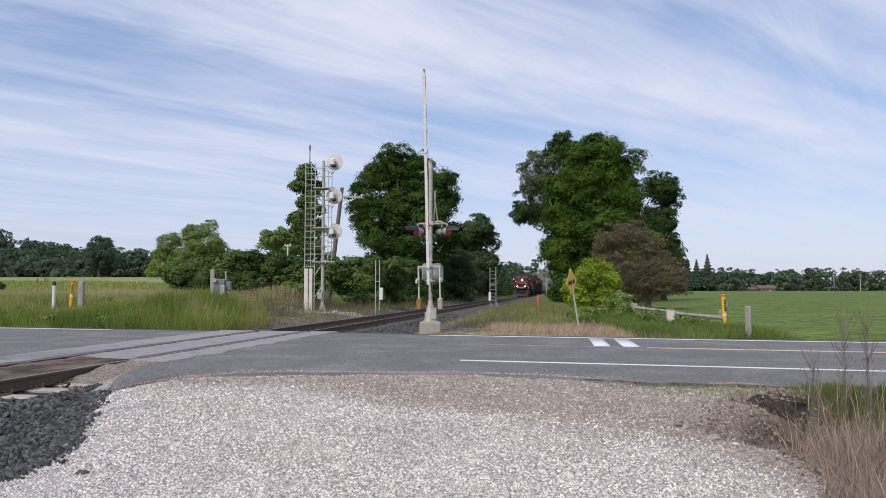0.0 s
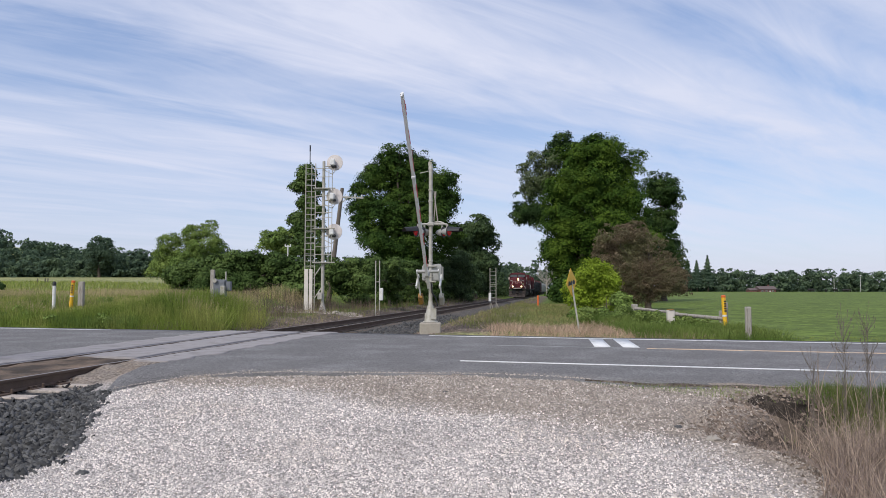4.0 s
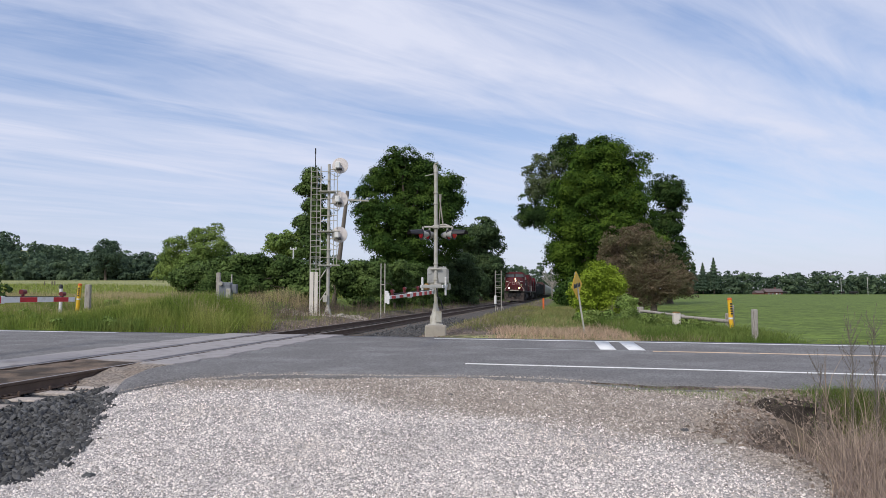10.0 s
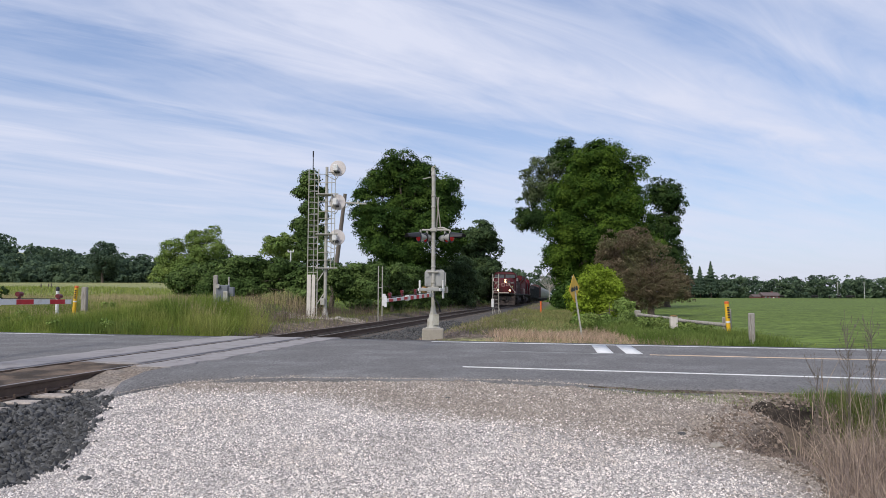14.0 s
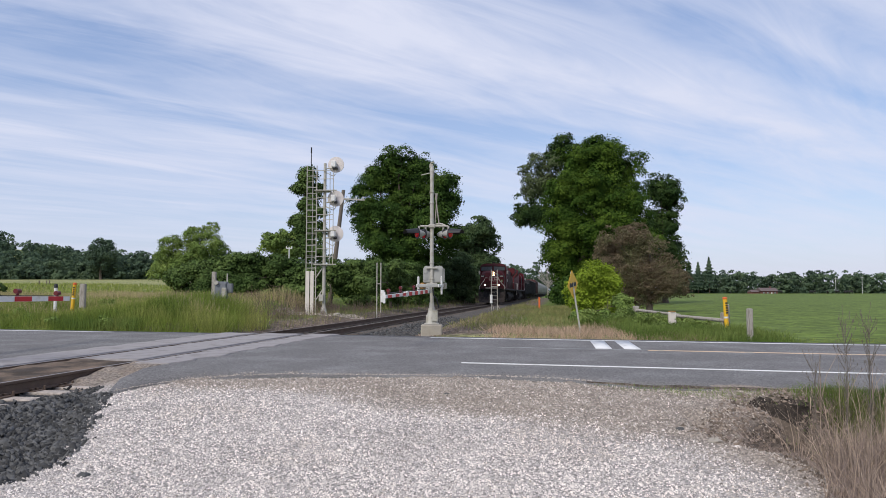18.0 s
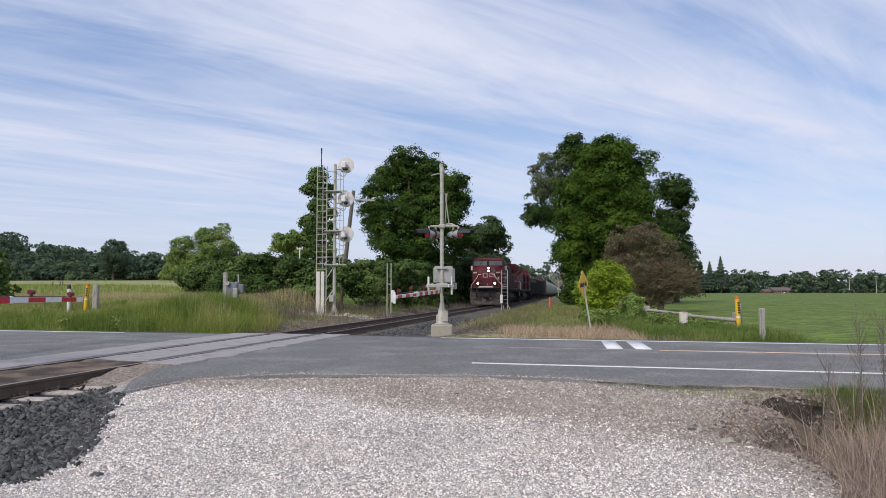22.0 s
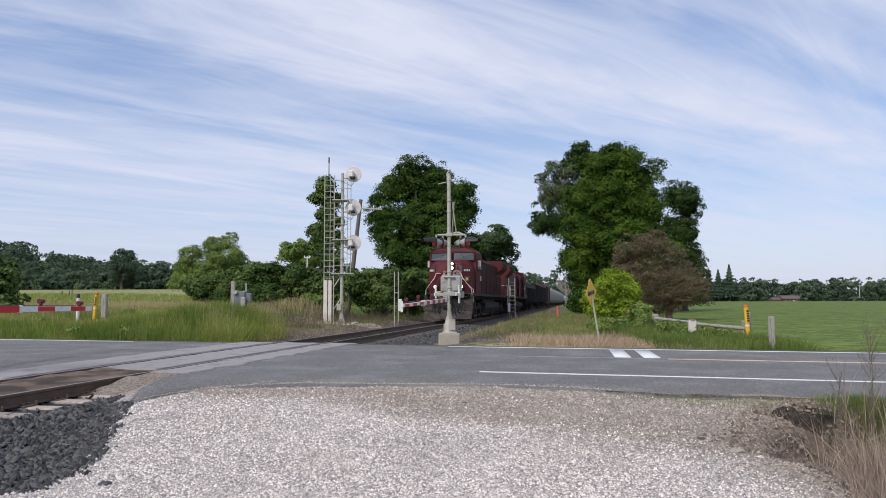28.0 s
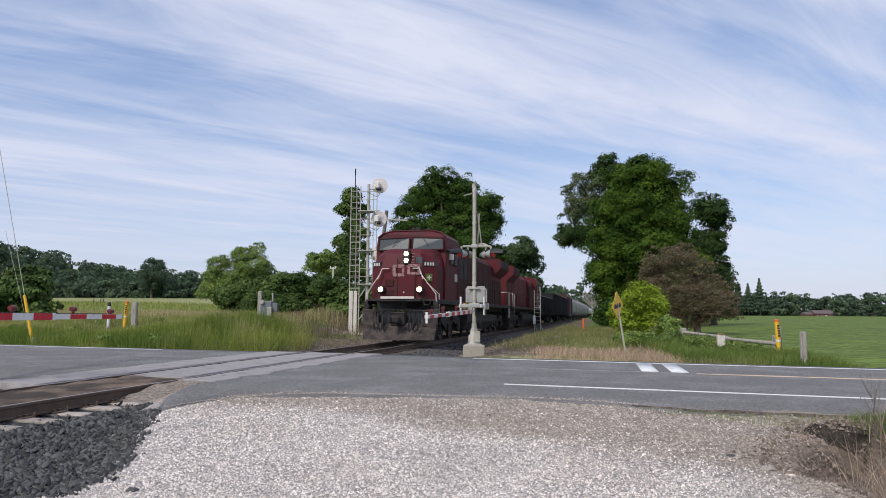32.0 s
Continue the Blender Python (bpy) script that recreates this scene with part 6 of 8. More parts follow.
TALL = [
    (-11.8, 59.7, 11.5, 0.8), (-12.4, 59.9, 10.4, 0.9), (-11.4, 60.1, 10.1, 0.8), (-12.1, 60.4, 8.8, 1.0), (-11.3, 59.8, 8.1, 0.8),
    (-12.5, 60.0, 7.1, 1.0), (-11.6, 60.3, 6.4, 1.0), (-12.8, 59.5, 5.3, 1.2), (-11.7, 59.9, 4.7, 1.1),
]
SMALL = [
    (-14.9, 59.6, 5.6, 0.9), (-13.8, 59.9, 6.0, 0.9), (-15.6, 60.1, 5.2, 0.6), (-14.3, 60.4, 4.7, 1.1), (-13.3, 59.8, 4.9, 0.8),
]
LEFTBUSH = [
    (-21.9, 54.7, 5.0, 0.8), (-19.9, 54.9, 5.9, 0.8), (-18.8, 55.1, 6.3, 0.6), (-20.8, 55.6, 4.4, 1.4), (-19.0, 54.7, 5.0, 1.1),
    (-18.1, 55.0, 4.6, 0.7), (-22.4, 55.3, 3.7, 1.0), (-20.1, 54.4, 3.2, 1.5), (-22.7, 54.9, 2.7, 0.9), (-18.5, 55.1, 3.2, 1.1),
]
HEDGE = [
    (-17.8, 45.7, 2.1, 0.8), (-16.6, 45.9, 2.5, 0.9), (-15.3, 46.1, 3.0, 0.8), (-14.0, 46.3, 3.2, 0.8), (-12.6, 45.8, 3.1, 0.8),
    (-11.3, 46.0, 2.9, 0.9), (-10.0, 46.2, 2.7, 0.9), (-9.0, 45.7, 2.5, 0.8), (-14.5, 45.9, 2.0, 1.1), (-13.0, 46.2, 1.8, 1.2),
    (-11.5, 46.5, 1.6, 1.3), (-10.0, 45.7, 1.4, 1.2), (-16.1, 46.0, 1.6, 1.0), (-17.2, 46.2, 1.2, 0.7), (-9.0, 45.6, 1.2, 1.1),
    (-11.9, 45.9, 0.6, 0.8), (-10.4, 46.1, 0.3, 0.8),
]
HEDGE2 = [
    (-7.6, 48.6, 2.6, 0.9), (-6.4, 48.9, 2.9, 0.8), (-5.2, 49.1, 2.7, 0.9), (-3.8, 49.3, 2.9, 0.8), (-2.6, 48.8, 2.6, 0.9),
    (-1.4, 49.0, 2.3, 0.8), (-7.0, 49.3, 1.8, 1.0), (-5.4, 48.6, 1.8, 1.0), (-3.6, 48.9, 1.8, 1.0), (-2.0, 49.1, 1.6, 0.9),
    (-0.6, 49.3, 1.6, 0.7),
]
EDGEBUSH = [
    (-23.1, 33.7, 2.2, 0.8), (-22.6, 33.9, 1.5, 0.7), (-23.9, 34.1, 2.5, 1.1), (-23.6, 34.3, 1.2, 0.8), (-22.3, 33.9, 0.9, 0.4),
    (-25.0, 34.0, 1.9, 1.1),
]


def clear_of_track(lumps, gap=4.6):
    """Pushes masses straight back, out of the way of the train."""
    out = []
    for x, y, z, r in lumps:
        need = (-X0 + gap) / (KX - (x + 0.8 * r) / y)
        s = max(1.0, min(need / y, 2.2))
        out.append((x * s, y * s, 1.2 + (z - 1.2) * s, r * s))
    return out


HEDGE2, TRACKSIDE = clear_of_track(HEDGE2), clear_of_track(TRACKSIDE, 3.4)
LIME = [
    (6.9, 31.7, 2.0, 0.6), (7.5, 31.9, 1.8, 0.6), (6.3, 32.1, 1.5, 0.6), (6.8, 32.3, 1.2, 0.8), (7.7, 31.9, 1.3, 0.4), (7.1, 32.0, 2.4, 0.3),
    (6.0, 32.1, 1.1, 0.4), (7.3, 31.8, 0.8, 0.6), (6.3, 31.9, 0.7, 0.5),
]
SHRUB = [
    (7.6, 28.9, 1.1, 0.2), (7.5, 28.9, 0.7, 0.4), (7.8, 29.0, 0.5, 0.3), (6.0, 29.2, 0.2, 0.4), (6.6, 28.9, 0.1, 0.4), (7.2, 29.0, 0.1, 0.4),
    (5.5, 29.1, 0.1, 0.3),
]
BROWN = [
    (11.1, 44.6, 4.8, 0.9), (12.4, 44.9, 4.9, 1.0), (10.7, 45.1, 3.8, 1.0), (12.1, 45.5, 3.8, 1.3), (13.6, 44.7, 3.7, 1.3),
    (14.9, 45.0, 2.5, 0.9), (12.8, 45.4, 2.5, 1.5), (14.3, 44.6, 1.8, 1.0), (11.3, 44.8, 2.5, 1.3), (15.6, 45.0, 1.6, 0.3),
    (12.4, 45.4, 1.9, 1.0), (13.6, 44.8, 1.7, 0.7),
    (15.2, 45.0, 1.9, 0.8), (14.6, 44.8, 1.5, 0.7), (12.8, 44.6, 1.5, 0.6), (15.7, 45.0, 1.5, 0.45), (15.0, 44.8, 1.3, 0.5), (11.6, 44.5, 1.4, 0.6), (11.0, 44.5, 1.2, 0.6), (14.4, 44.8, 1.3, 0.5), (15.5, 44.9, 1.2, 0.42), (13.3, 44.7, 1.25, 0.55), (12.2, 44.6, 1.15, 0.6), (16.0, 45.0, 1.15, 0.3), (12.9, 44.9, 0.6, 0.6), (13.6, 44.9, 0.7, 0.5), (12.1, 44.8, 0.6, 0.6),
]

tree("oak_tree", OAK, 118000, 0.116, M_leaf_oak, "large dark green oak with a dense rounded crown", trunk=0.55, spread=0.46, core=260, stray=0.24)
tree("ash_tree", GREY, 11000, 0.12, M_leaf_grey, "airy grey-green broadleaf tree beside the large oak", trunk=0.22, spread=0.42, base=(13.6, 76.5), ragged=0.25)
tree("dark_tree", LOWBOUGH, 12000, 0.12, M_leaf_dark, "dark green broadleaf tree with long boughs behind the oak", trunk=0.2, spread=0.42, base=(13.9, 77.5), ragged=0.22, core=60)
tree("dark_tree", DARK, 28000, 0.13, M_leaf_dark, "dark green broadleaf tree at the edge of the field", trunk=0.35, spread=0.45, core=160)
tree("maple_tree", MAPLE, 92000, 0.118, M_leaf_maple, "dark green maple tree with a ragged crown by the track", trunk=0.45, spread=0.42, core=220, ragged=0.26, stray=0.28)
tree("trackside_tree", SECOND, 26000, 0.2, M_leaf_haze, "green broadleaf tree along the railway", trunk=0.35, spread=0.6, core=120)
tree("tall_tree", TALL, 22000, 0.11, M_leaf_hedge, "slim tall green tree behind the railway signal", trunk=0.22, spread=0.3, stray=0.3)
tree("young_tree", SMALL, 8000, 0.10, M_leaf_light, "light green young tree behind the hedge", trunk=0.12, spread=0.22, stray=0.4)
tree("young_tree", LEFTBUSH, 44000, 0.066, M_leaf_light, "light green bushy young tree at the meadow's edge", trunk=0.16, spread=0.22, stray=0.35)
tree("lime_bush", LIME, 20000, 0.055, M_leaf_lime, "bright lime-green leafy bush by the road sign", "bush", trunk=0.06, spread=0.17, stray=0.4, ragged=0.3, wild=0.65)
tree("browned_cedar", BROWN, 48000, 0.09, M_leaf_brown, "half-dead spreading conifer with browned needles", trunk=0.2, spread=0.2, shell=0.45, slim=0.4, wild=0.9)
tree("edge_bush", EDGEBUSH, 12000, 0.12, M_leaf_hedge, "dark green bush by the guy wire", "bush", trunk=0.1, spread=0.25)
tree("hedge_bush", HEDGE, 62000, 0.088, M_leaf_hedge, "broad vine-covered green hedge behind the meadow", "hedge", trunk=0.12, spread=0.26, core=120)
tree("hedge_bush", HEDGE2, 42000, 0.088, M_leaf_hedge, "vine-covered green hedge along the railway", "hedge", trunk=0.12, spread=0.28, core=120)
tree("hedge_bush", TRACKSIDE, 30000, 0.15, M_leaf_haze, "grey-green hedge along the railway", "hedge", trunk=0.2, spread=0.5, core=120)
tree("far_tree", FARSIDE, 5000, 0.30, M_leaf_far_haze, "distant green tree along the railway", trunk=0.25, spread=0.7)
tree("shrub", SHRUB, 8000, 0.06, M_leaf_light, "low green shrub at the road verge", "shrub", trunk=0.03, spread=0.15)


def cedar_twigs():
    """Bare brown branches fanning out of the conifer's lower side."""
    sh = Shape()
    r = random.Random(5)
    c = Vector((12.6, 44.5, 1.6))
    for _ in range(90):
        a = r.uniform(-1.0, 1.0)
        e = c + Vector((r.uniform(-2.0, 2.7), r.uniform(-2.2, 0.5), r.uniform(-0.3, 2.0)))
        s = c + Vector((r.uniform(-1, 1), r.uniform(-0.5, 0.5), r.uniform(-0.6, 0.8)))
        limb(sh, s, e, 0.018, 0.006, 4)
        for _ in range(2):
            limb(sh, s.lerp(e, r.uniform(0.4, 0.9)), e + Vector((r.uniform(-0.4, 0.6), r.uniform(-0.3, 0.3), r.uniform(-0.3, 0.3))), 0.012, 0.005, 3)
    return sh


cedar = bpy.data.objects["browned_cedar"]
tagged(part("deadwood", cedar_twigs(), M_leaf_brown, cedar, "bare brown twigs", m=cedar.matrix_basis.inverted()), kind="stuff")


def far_wood(name, x0, x1, y0, top, n_trees, n, size, label, depth=30, rise=0.0, mat=None):
    """A distant wood as one mass of many crowns."""
    r = random.Random(len(name) + n)
    lumps = []
    for k in range(n_trees):
        f = (k + r.random()) / n_trees
        x = x0 + (x1 - x0) * f
        h = top(f) * r.uniform(0.84, 1.05)
        y = y0 + r.uniform(0, depth)
        zb = float(ground_z(x, y)) + rise
        rad = r.uniform(0.28, 0.42) * h
        for j in range(3):
            lumps.append((x + r.uniform(-0.5, 0.5) * rad, y, zb + (0.12 + 0.30 * j) * h, rad * (1.0 - 0.12 * j)))
    c, d = crown_points(lumps, n, size * 1.7, 0.75, 0.02)
    A = np.repeat(np.array(lumps), 14, axis=0)
    q = rng.normal(size=(len(A), 3))
    q *= (A[:, 3] * 0.42 / np.linalg.norm(q, axis=1))[:, None]
    c, d = np.concatenate([c, A[:, :3] + q]), np.concatenate([d, q / A[:, 3:] + [0, 0, 0.01]])
    s = np.concatenate([size * rng.uniform(0.6, 1.3, n), A[:, 3] * 0.34])
    c[:, 2] = np.maximum(c[:, 2], ground_z(c[:, 0], c[:, 1]) + 0.2)
    me = leaf_mesh(name, c, s, mat or M_leaf_far_haze, d, wild=0.5)
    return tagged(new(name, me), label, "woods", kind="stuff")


# the woods' leaf colour carries the haze of distance
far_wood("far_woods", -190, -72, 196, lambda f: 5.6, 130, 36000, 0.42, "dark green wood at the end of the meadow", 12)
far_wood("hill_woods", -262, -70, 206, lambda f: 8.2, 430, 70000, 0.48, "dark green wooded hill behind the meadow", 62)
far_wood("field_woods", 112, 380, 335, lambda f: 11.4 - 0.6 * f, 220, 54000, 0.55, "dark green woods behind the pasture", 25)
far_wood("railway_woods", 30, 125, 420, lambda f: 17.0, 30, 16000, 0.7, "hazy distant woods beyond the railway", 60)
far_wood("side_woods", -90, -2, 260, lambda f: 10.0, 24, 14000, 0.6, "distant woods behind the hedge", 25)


def brush_row(name, y0, y1, off, h, n, size, label, mat, seed):
    """A ragged row of brush beside the track."""
    r = random.Random(seed)
    lumps = []
    y = y0
    while y < y1:
        hh = h * r.uniform(0.6, 1.15)
        p = track_point(y, off + r.uniform(-1.0, 1.0))
        zb = float(ground_z(p.x, p.y))
        for j in range(2):
            lumps.append((p.x, p.y, zb + hh * (0.3 + 0.35 * j), hh * (0.42 - 0.08 * j)))
        y += h * r.uniform(0.35, 0.7)
    c, d = crown_points(lumps, n, size * 2.6, 0.6)
    c[:, 2] = np.maximum(c[:, 2], ground_z(c[:, 0], c[:, 1]) + 0.1)
    tagged(new(name, leaf_mesh(name, c, size * rng.uniform(0.6, 1.3, n), mat, d)), label, "brush", kind="stuff")


brush_row("west_brush", 92, 330, -6.8, 5.0, 17000, 0.28, "grey-green brush along the railway", M_leaf_haze, 3)
brush_row("east_brush", 88, 330, 10.6, 4.2, 16000, 0.28, "dark green brush along the railway", M_leaf_dark, 4)
brush_row("hedge_brush", 51, 96, -6.6, 1.7, 15000, 0.12, "low vine-covered brush below the hedge", M_leaf_hedge, 9)
brush_row("oak_brush", 62, 92, 8.6, 2.6, 9000, 0.16, "green undergrowth below the oak", M_leaf_maple, 5)

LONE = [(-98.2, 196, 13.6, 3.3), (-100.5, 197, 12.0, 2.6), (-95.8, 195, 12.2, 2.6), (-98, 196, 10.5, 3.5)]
tree("lone_tree", LONE, 9000, 0.28, M_leaf_far_haze, "tall dark tree standing above the wood", trunk=0.4, spread=0.7)


def conifer(x, y, h):
    bz = float(ground_z(x, y))
    g = thing("conifer_tree", pose(x, y, bz), "dark pointed spruce above the woods", "tree", "spruces behind the pasture")
    part("trunk", Shape().cyl((0, 0, 0), (0, 0, h * 0.95), 0.25, 0.04, 7), M_bark, g)
    n = 2400
    f = rng.random(n) ** 0.8
    a = rng.uniform(0, 2 * math.pi, n)
    rad = (1 - f) * h * 0.34 * (0.5 + 0.5 * rng.random(n)) * (0.7 + 0.3 * np.sin(f * 60))
    c = np.stack([rad * np.cos(a), rad * np.sin(a), h * (0.12 + 0.88 * f)], 1)
    d = np.stack([np.cos(a), np.sin(a), 0 * a + 0.3], 1)
    part("crown", leaf_mesh("crown", c, 0.45 * rng.uniform(0.6, 1.2, n), M_leaf_far_haze, d), None, g, "", False)


for x_, h_ in ((118.5, 15.5), (123.0, 15.0), (128.3, 17.5), (115.0, 14.0)):
    conifer(x_, 333, h_)


def blades(name, x, y, h, width, mat, lean=0.35, z=None, kind="stuff", label="", category="grass", bent=False):
    """Grass: a bent tapering blade at each place."""
    n = len(x)
    z = ground_z(x, y) - 0.02 if z is None else z
    a = rng.uniform(0, 2 * math.pi, n)
    side = np.stack([np.cos(a), np.sin(a), 0 * a], 1) * np.asarray(width)[:, None] * 0.5 if np.ndim(width) else np.stack([np.cos(a), np.sin(a), 0 * a], 1) * width * 0.5
    b = rng.uniform(0, 2 * math.pi, n)
    ln = np.abs(rng.normal(size=n)) * lean * h
    way = np.stack([np.cos(b) * ln, np.sin(b) * ln, 0 * b], 1)
    p = np.stack([x, y, z], 1)
    up = np.stack([0 * h, 0 * h, h], 1)
    tall = p + up + way
    if bent:
        mid = p + up * 0.55 + way * 0.35
        v = np.stack([p - side, p + side, mid + side * 0.8, mid - side * 0.8, tall + side * 0.15, tall - side * 0.15], 1)
        f = np.array([(0, 1, 2, 3), (3, 2, 4, 5)])[None] + 6 * np.arange(n)[:, None, None]
    else:
        v = np.stack([p - side * 0.9, p + side * 0.9, tall + side * 0.35, tall - side * 0.35], 1)
        f = np.arange(4 * n).reshape(n, 1, 4)
    me = array_mesh(name, v.reshape(-1, 3), f.reshape(-1, 4), mat)
    return tagged(new(name, me), label, category, kind=kind)


def patch(n, x0, x1, y0, y1, test):
    x, y = rng.uniform(x0, x1, n), rng.uniform(y0, y1, n)
    k = test(x, y)
    return x[k], y[k]


def uneven(x, y, lo, hi):
    w = 0.5 + 0.5 * np.clip(wobble(x, y, 0.8, 4.0) + 0.4 * wobble(x, y, 2.7, 1.0), -1, 1)
    return lo + (hi - lo) * w * rng.uniform(0.6, 1.1, len(x))


# the tall-grass bank on the far side of the road, west of the track
x_, y_ = patch(190000, -34, -4, 18, 34, lambda x, y: (across_road(x, y) > 18.45) & (off_track(x, y) < -3.1 - 0.02 * (across_road(x, y) - 18) - 0.35 * wobble(x, y, 1.0)) & ((y < 28 + 0.8 * wobble(x, y, 0.9)) | (off_track(x, y) < -6.8)) & (rng.random(len(x)) < 1.25 - across_road(x, y) / 36))
blades("tall_grass", x_, y_, uneven(x_, y_, 0.34, 0.92) * (1 - 0.38 * sstep(-9.5, -12.5, x_)) * sstep(18.2, 19.8, across_road(x_, y_)) + 0.12, 0.013, M_grass, 0.5, label="tall green meadow grass on the bank")
x_, y_ = patch(36000, -34, -5, 18, 30, lambda x, y: (across_road(x, y) > 18.4) & (off_track(x, y) < -5.5) & (wobble(x, y, 0.6, 7.0) > 0.05) & (across_road(x, y) < 25))
tx_, ty_ = patch(26000, -15, -6, 18, 27, lambda x, y: (across_road(x, y) > 18.6) & (across_road(x, y) < 22.5) & (off_track(x, y) < -5.0 - 0.4 * wobble(x, y, 1.0)) & (wobble(x, y, 1.1, 2.0) > -0.2))
x_, y_ = np.concatenate([x_, tx_]), np.concatenate([y_, ty_])
blades("lush_grass", x_, y_, uneven(x_, y_, 0.35, 0.80) * (1 - 0.38 * sstep(-9.5, -12.5, x_)), 0.016, M_grass_lush, 0.4, label="lush green grass tufts along the road")
x_, y_ = patch(66000, -45, -5, 20.5, 48, lambda x, y: (off_track(x, y) < np.where(y > 25.5, -7.4, -4.2)) & (across_road(x, y) > 20.5) & (wobble(x, y, 0.45, 2.0) > -0.35))
blades("seeding_grass", x_, y_, uneven(x_, y_, 0.6, 1.12) * (1 - 0.35 * sstep(-9.5, -12.5, x_)), 0.015, M_seed, 0.35, label="straw-coloured seeding grass in the meadow")
x_, y_ = patch(32000, -80, -9, 30, 110, lambda x, y: off_track(x, y) < -7)
blades("meadow_grass", x_, y_, uneven(x_, y_, 0.2, 0.55), 0.06, M_grass, 0.45, label="green and straw meadow grass")
# east side
x_, y_ = patch(36000, -1, 8.5, 18, 34, lambda x, y: (across_road(x, y) > 18.6) & (off_track(x, y) > 5.8 + 0.5 * wobble(x, y, 1.3)) & (across_road(x, y) < 23.2 + 0.9 * wobble(x, y, 0.9)) & (x < 7.0))
blades("dry_verge_grass", x_, y_, uneven(x_, y_, 0.08, 0.34) * rng.uniform(0.5, 1.3, len(x_)), 0.013, M_grass_dry, 0.9, label="dry straw-coloured grass on the verge")
x_, y_ = patch(60000, -1, 16, 19, 60, lambda x, y: (across_road(x, y) > 21.8 + 0.6 * wobble(x, y, 1.1)) & (off_track(x, y) > 4.6 + 0.8 * wobble(x, y, 1.3)) & (x < 7.5 + 0.10 * y))
blades("verge_grass", x_, y_, uneven(x_, y_, 0.06, 0.30) * rng.uniform(0.5, 1.3, len(x_)), 0.018, M_grass_verge, 0.8, label="rough green grass between track and field")
x_, y_ = patch(34000, 5.2, 10.5, 17.0, 27, lambda x, y: (across_road(x, y) > 18.5) & (x + 0.1 * y < 10.8))
blades("lush_weeds", x_, y_, uneven(x_, y_, 0.12, 0.46) * sstep(18.4, 19.8, across_road(x_, y_)) + 0.05, 0.018, M_grass_lush, 0.55, label="lush green weeds around the fence")
x_, y_ = patch(22000, 6, 32, 11, 26, lambda x, y: (across_road(x, y) > 18.45) & (across_road(x, y) < 21.5 + 1.5 * rng.random(len(x))) & (x + 0.1 * y > 9.5))
blades("pasture_grass", x_, y_, uneven(x_, y_, 0.03, 0.10), 0.012, M_pasture, 0.9, label="short green pasture grass")
# dead stems under the hedge
x_, y_ = patch(17000, -14, 0.5, 29, 48, lambda x, y: (off_track(x, y) < -4.4) & (off_track(x, y) > -9.5) & (rng.random(len(x)) < 0.6 + 0.6 * wobble(x, y, 0.9, 3.0)))
blades("dead_stems", x_, y_, uneven(x_, y_, 0.2, 1.05), 0.012, M_stem_brown, 0.22, label="grey-brown dead weed stems below the hedge", category="weeds")
x_, y_ = patch(3500, -8, 14, 50, 130, lambda x, y: (off_track(x, y) < -2.7) & (off_track(x, y) > -5.5))
blades("dead_stems_far", x_, y_, uneven(x_, y_, 0.2, 0.9), 0.03, M_stem_brown, 0.25, label="brown dead weeds beside the track", category="weeds")
x_, y_ = patch(60000, -9, 14, 27, 120, lambda x, y: (off_track(x, y) < -3.2 - 0.5 * wobble(x, y, 1.0)) & (off_track(x, y) > -7.5) & (rng.random(len(x)) < 25 / y))
blades("track_grass", x_, y_, uneven(x_, y_, 0.1, 0.45), 0.022, M_grass_verge, 0.5, label="thin green grass beside the ballast")
# ditch at the driveway's edge


def weed_edge(p):
    """Where the dead weeds begin, by distance across the road."""
    return np.interp(p, [4, 5, 6, 6.5, 7.4, 8, 9.5], [2.4, 2.62, 2.9, 3.1, 3.6, 4.1, 4.5])


x_, y_ = patch(60000, 2.3, 6.6, 3.8, 9.3, lambda x, y: (x > weed_edge(across_road(x, y)) + 0.14 * wobble(x, y, 2.0) + 0.25 * rng.random(len(x)) ** 2) & (across_road(x, y) < 9.55))
k_ = rng.random(len(x_)) < 0.4
h_ = uneven(x_, y_, 0.30, 0.72) * rng.uniform(0.4, 1.3, len(x_)) * (0.3 + 0.7 * sstep(9.4, 7.8, across_road(x_, y_)))
z_ = np.maximum(drive_z(x_, y_), ground_z(x_, y_)) - 0.02
blades("dead_weeds", x_[k_], y_[k_], h_[k_], 0.0048, M_weed_dry, 0.6, z=z_[k_], label="tangled pale dead weed stalks in the ditch", category="weeds", bent=True)
blades("grey_weeds", x_[~k_], y_[~k_], h_[~k_] * 0.85, 0.0055, M_weed_grey, 0.75, z=z_[~k_], label="tangled grey-brown dead stems in the ditch", category="weeds", bent=True)
x_, y_ = patch(46000, 3.6, 9, 6.0, 9.4, lambda x, y: (across_road(x, y) > 8.85 + 0.2 * wobble(x, y, 1.5)) & (across_road(x, y) < 9.65) & (rng.random(len(x)) < sstep(4.2, 4.8, x)))
blades("ditch_grass", x_, y_, uneven(x_, y_, 0.05, 0.30) * (0.3 + 0.9 * sstep(4.2, 4.8, x_)) + 0.02, 0.007, M_grass_lush, 0.6, z=np.maximum(drive_z(x_, y_), ground_z(x_, y_)) - 0.01, label="fresh green grass at the ditch's edge", bent=True)
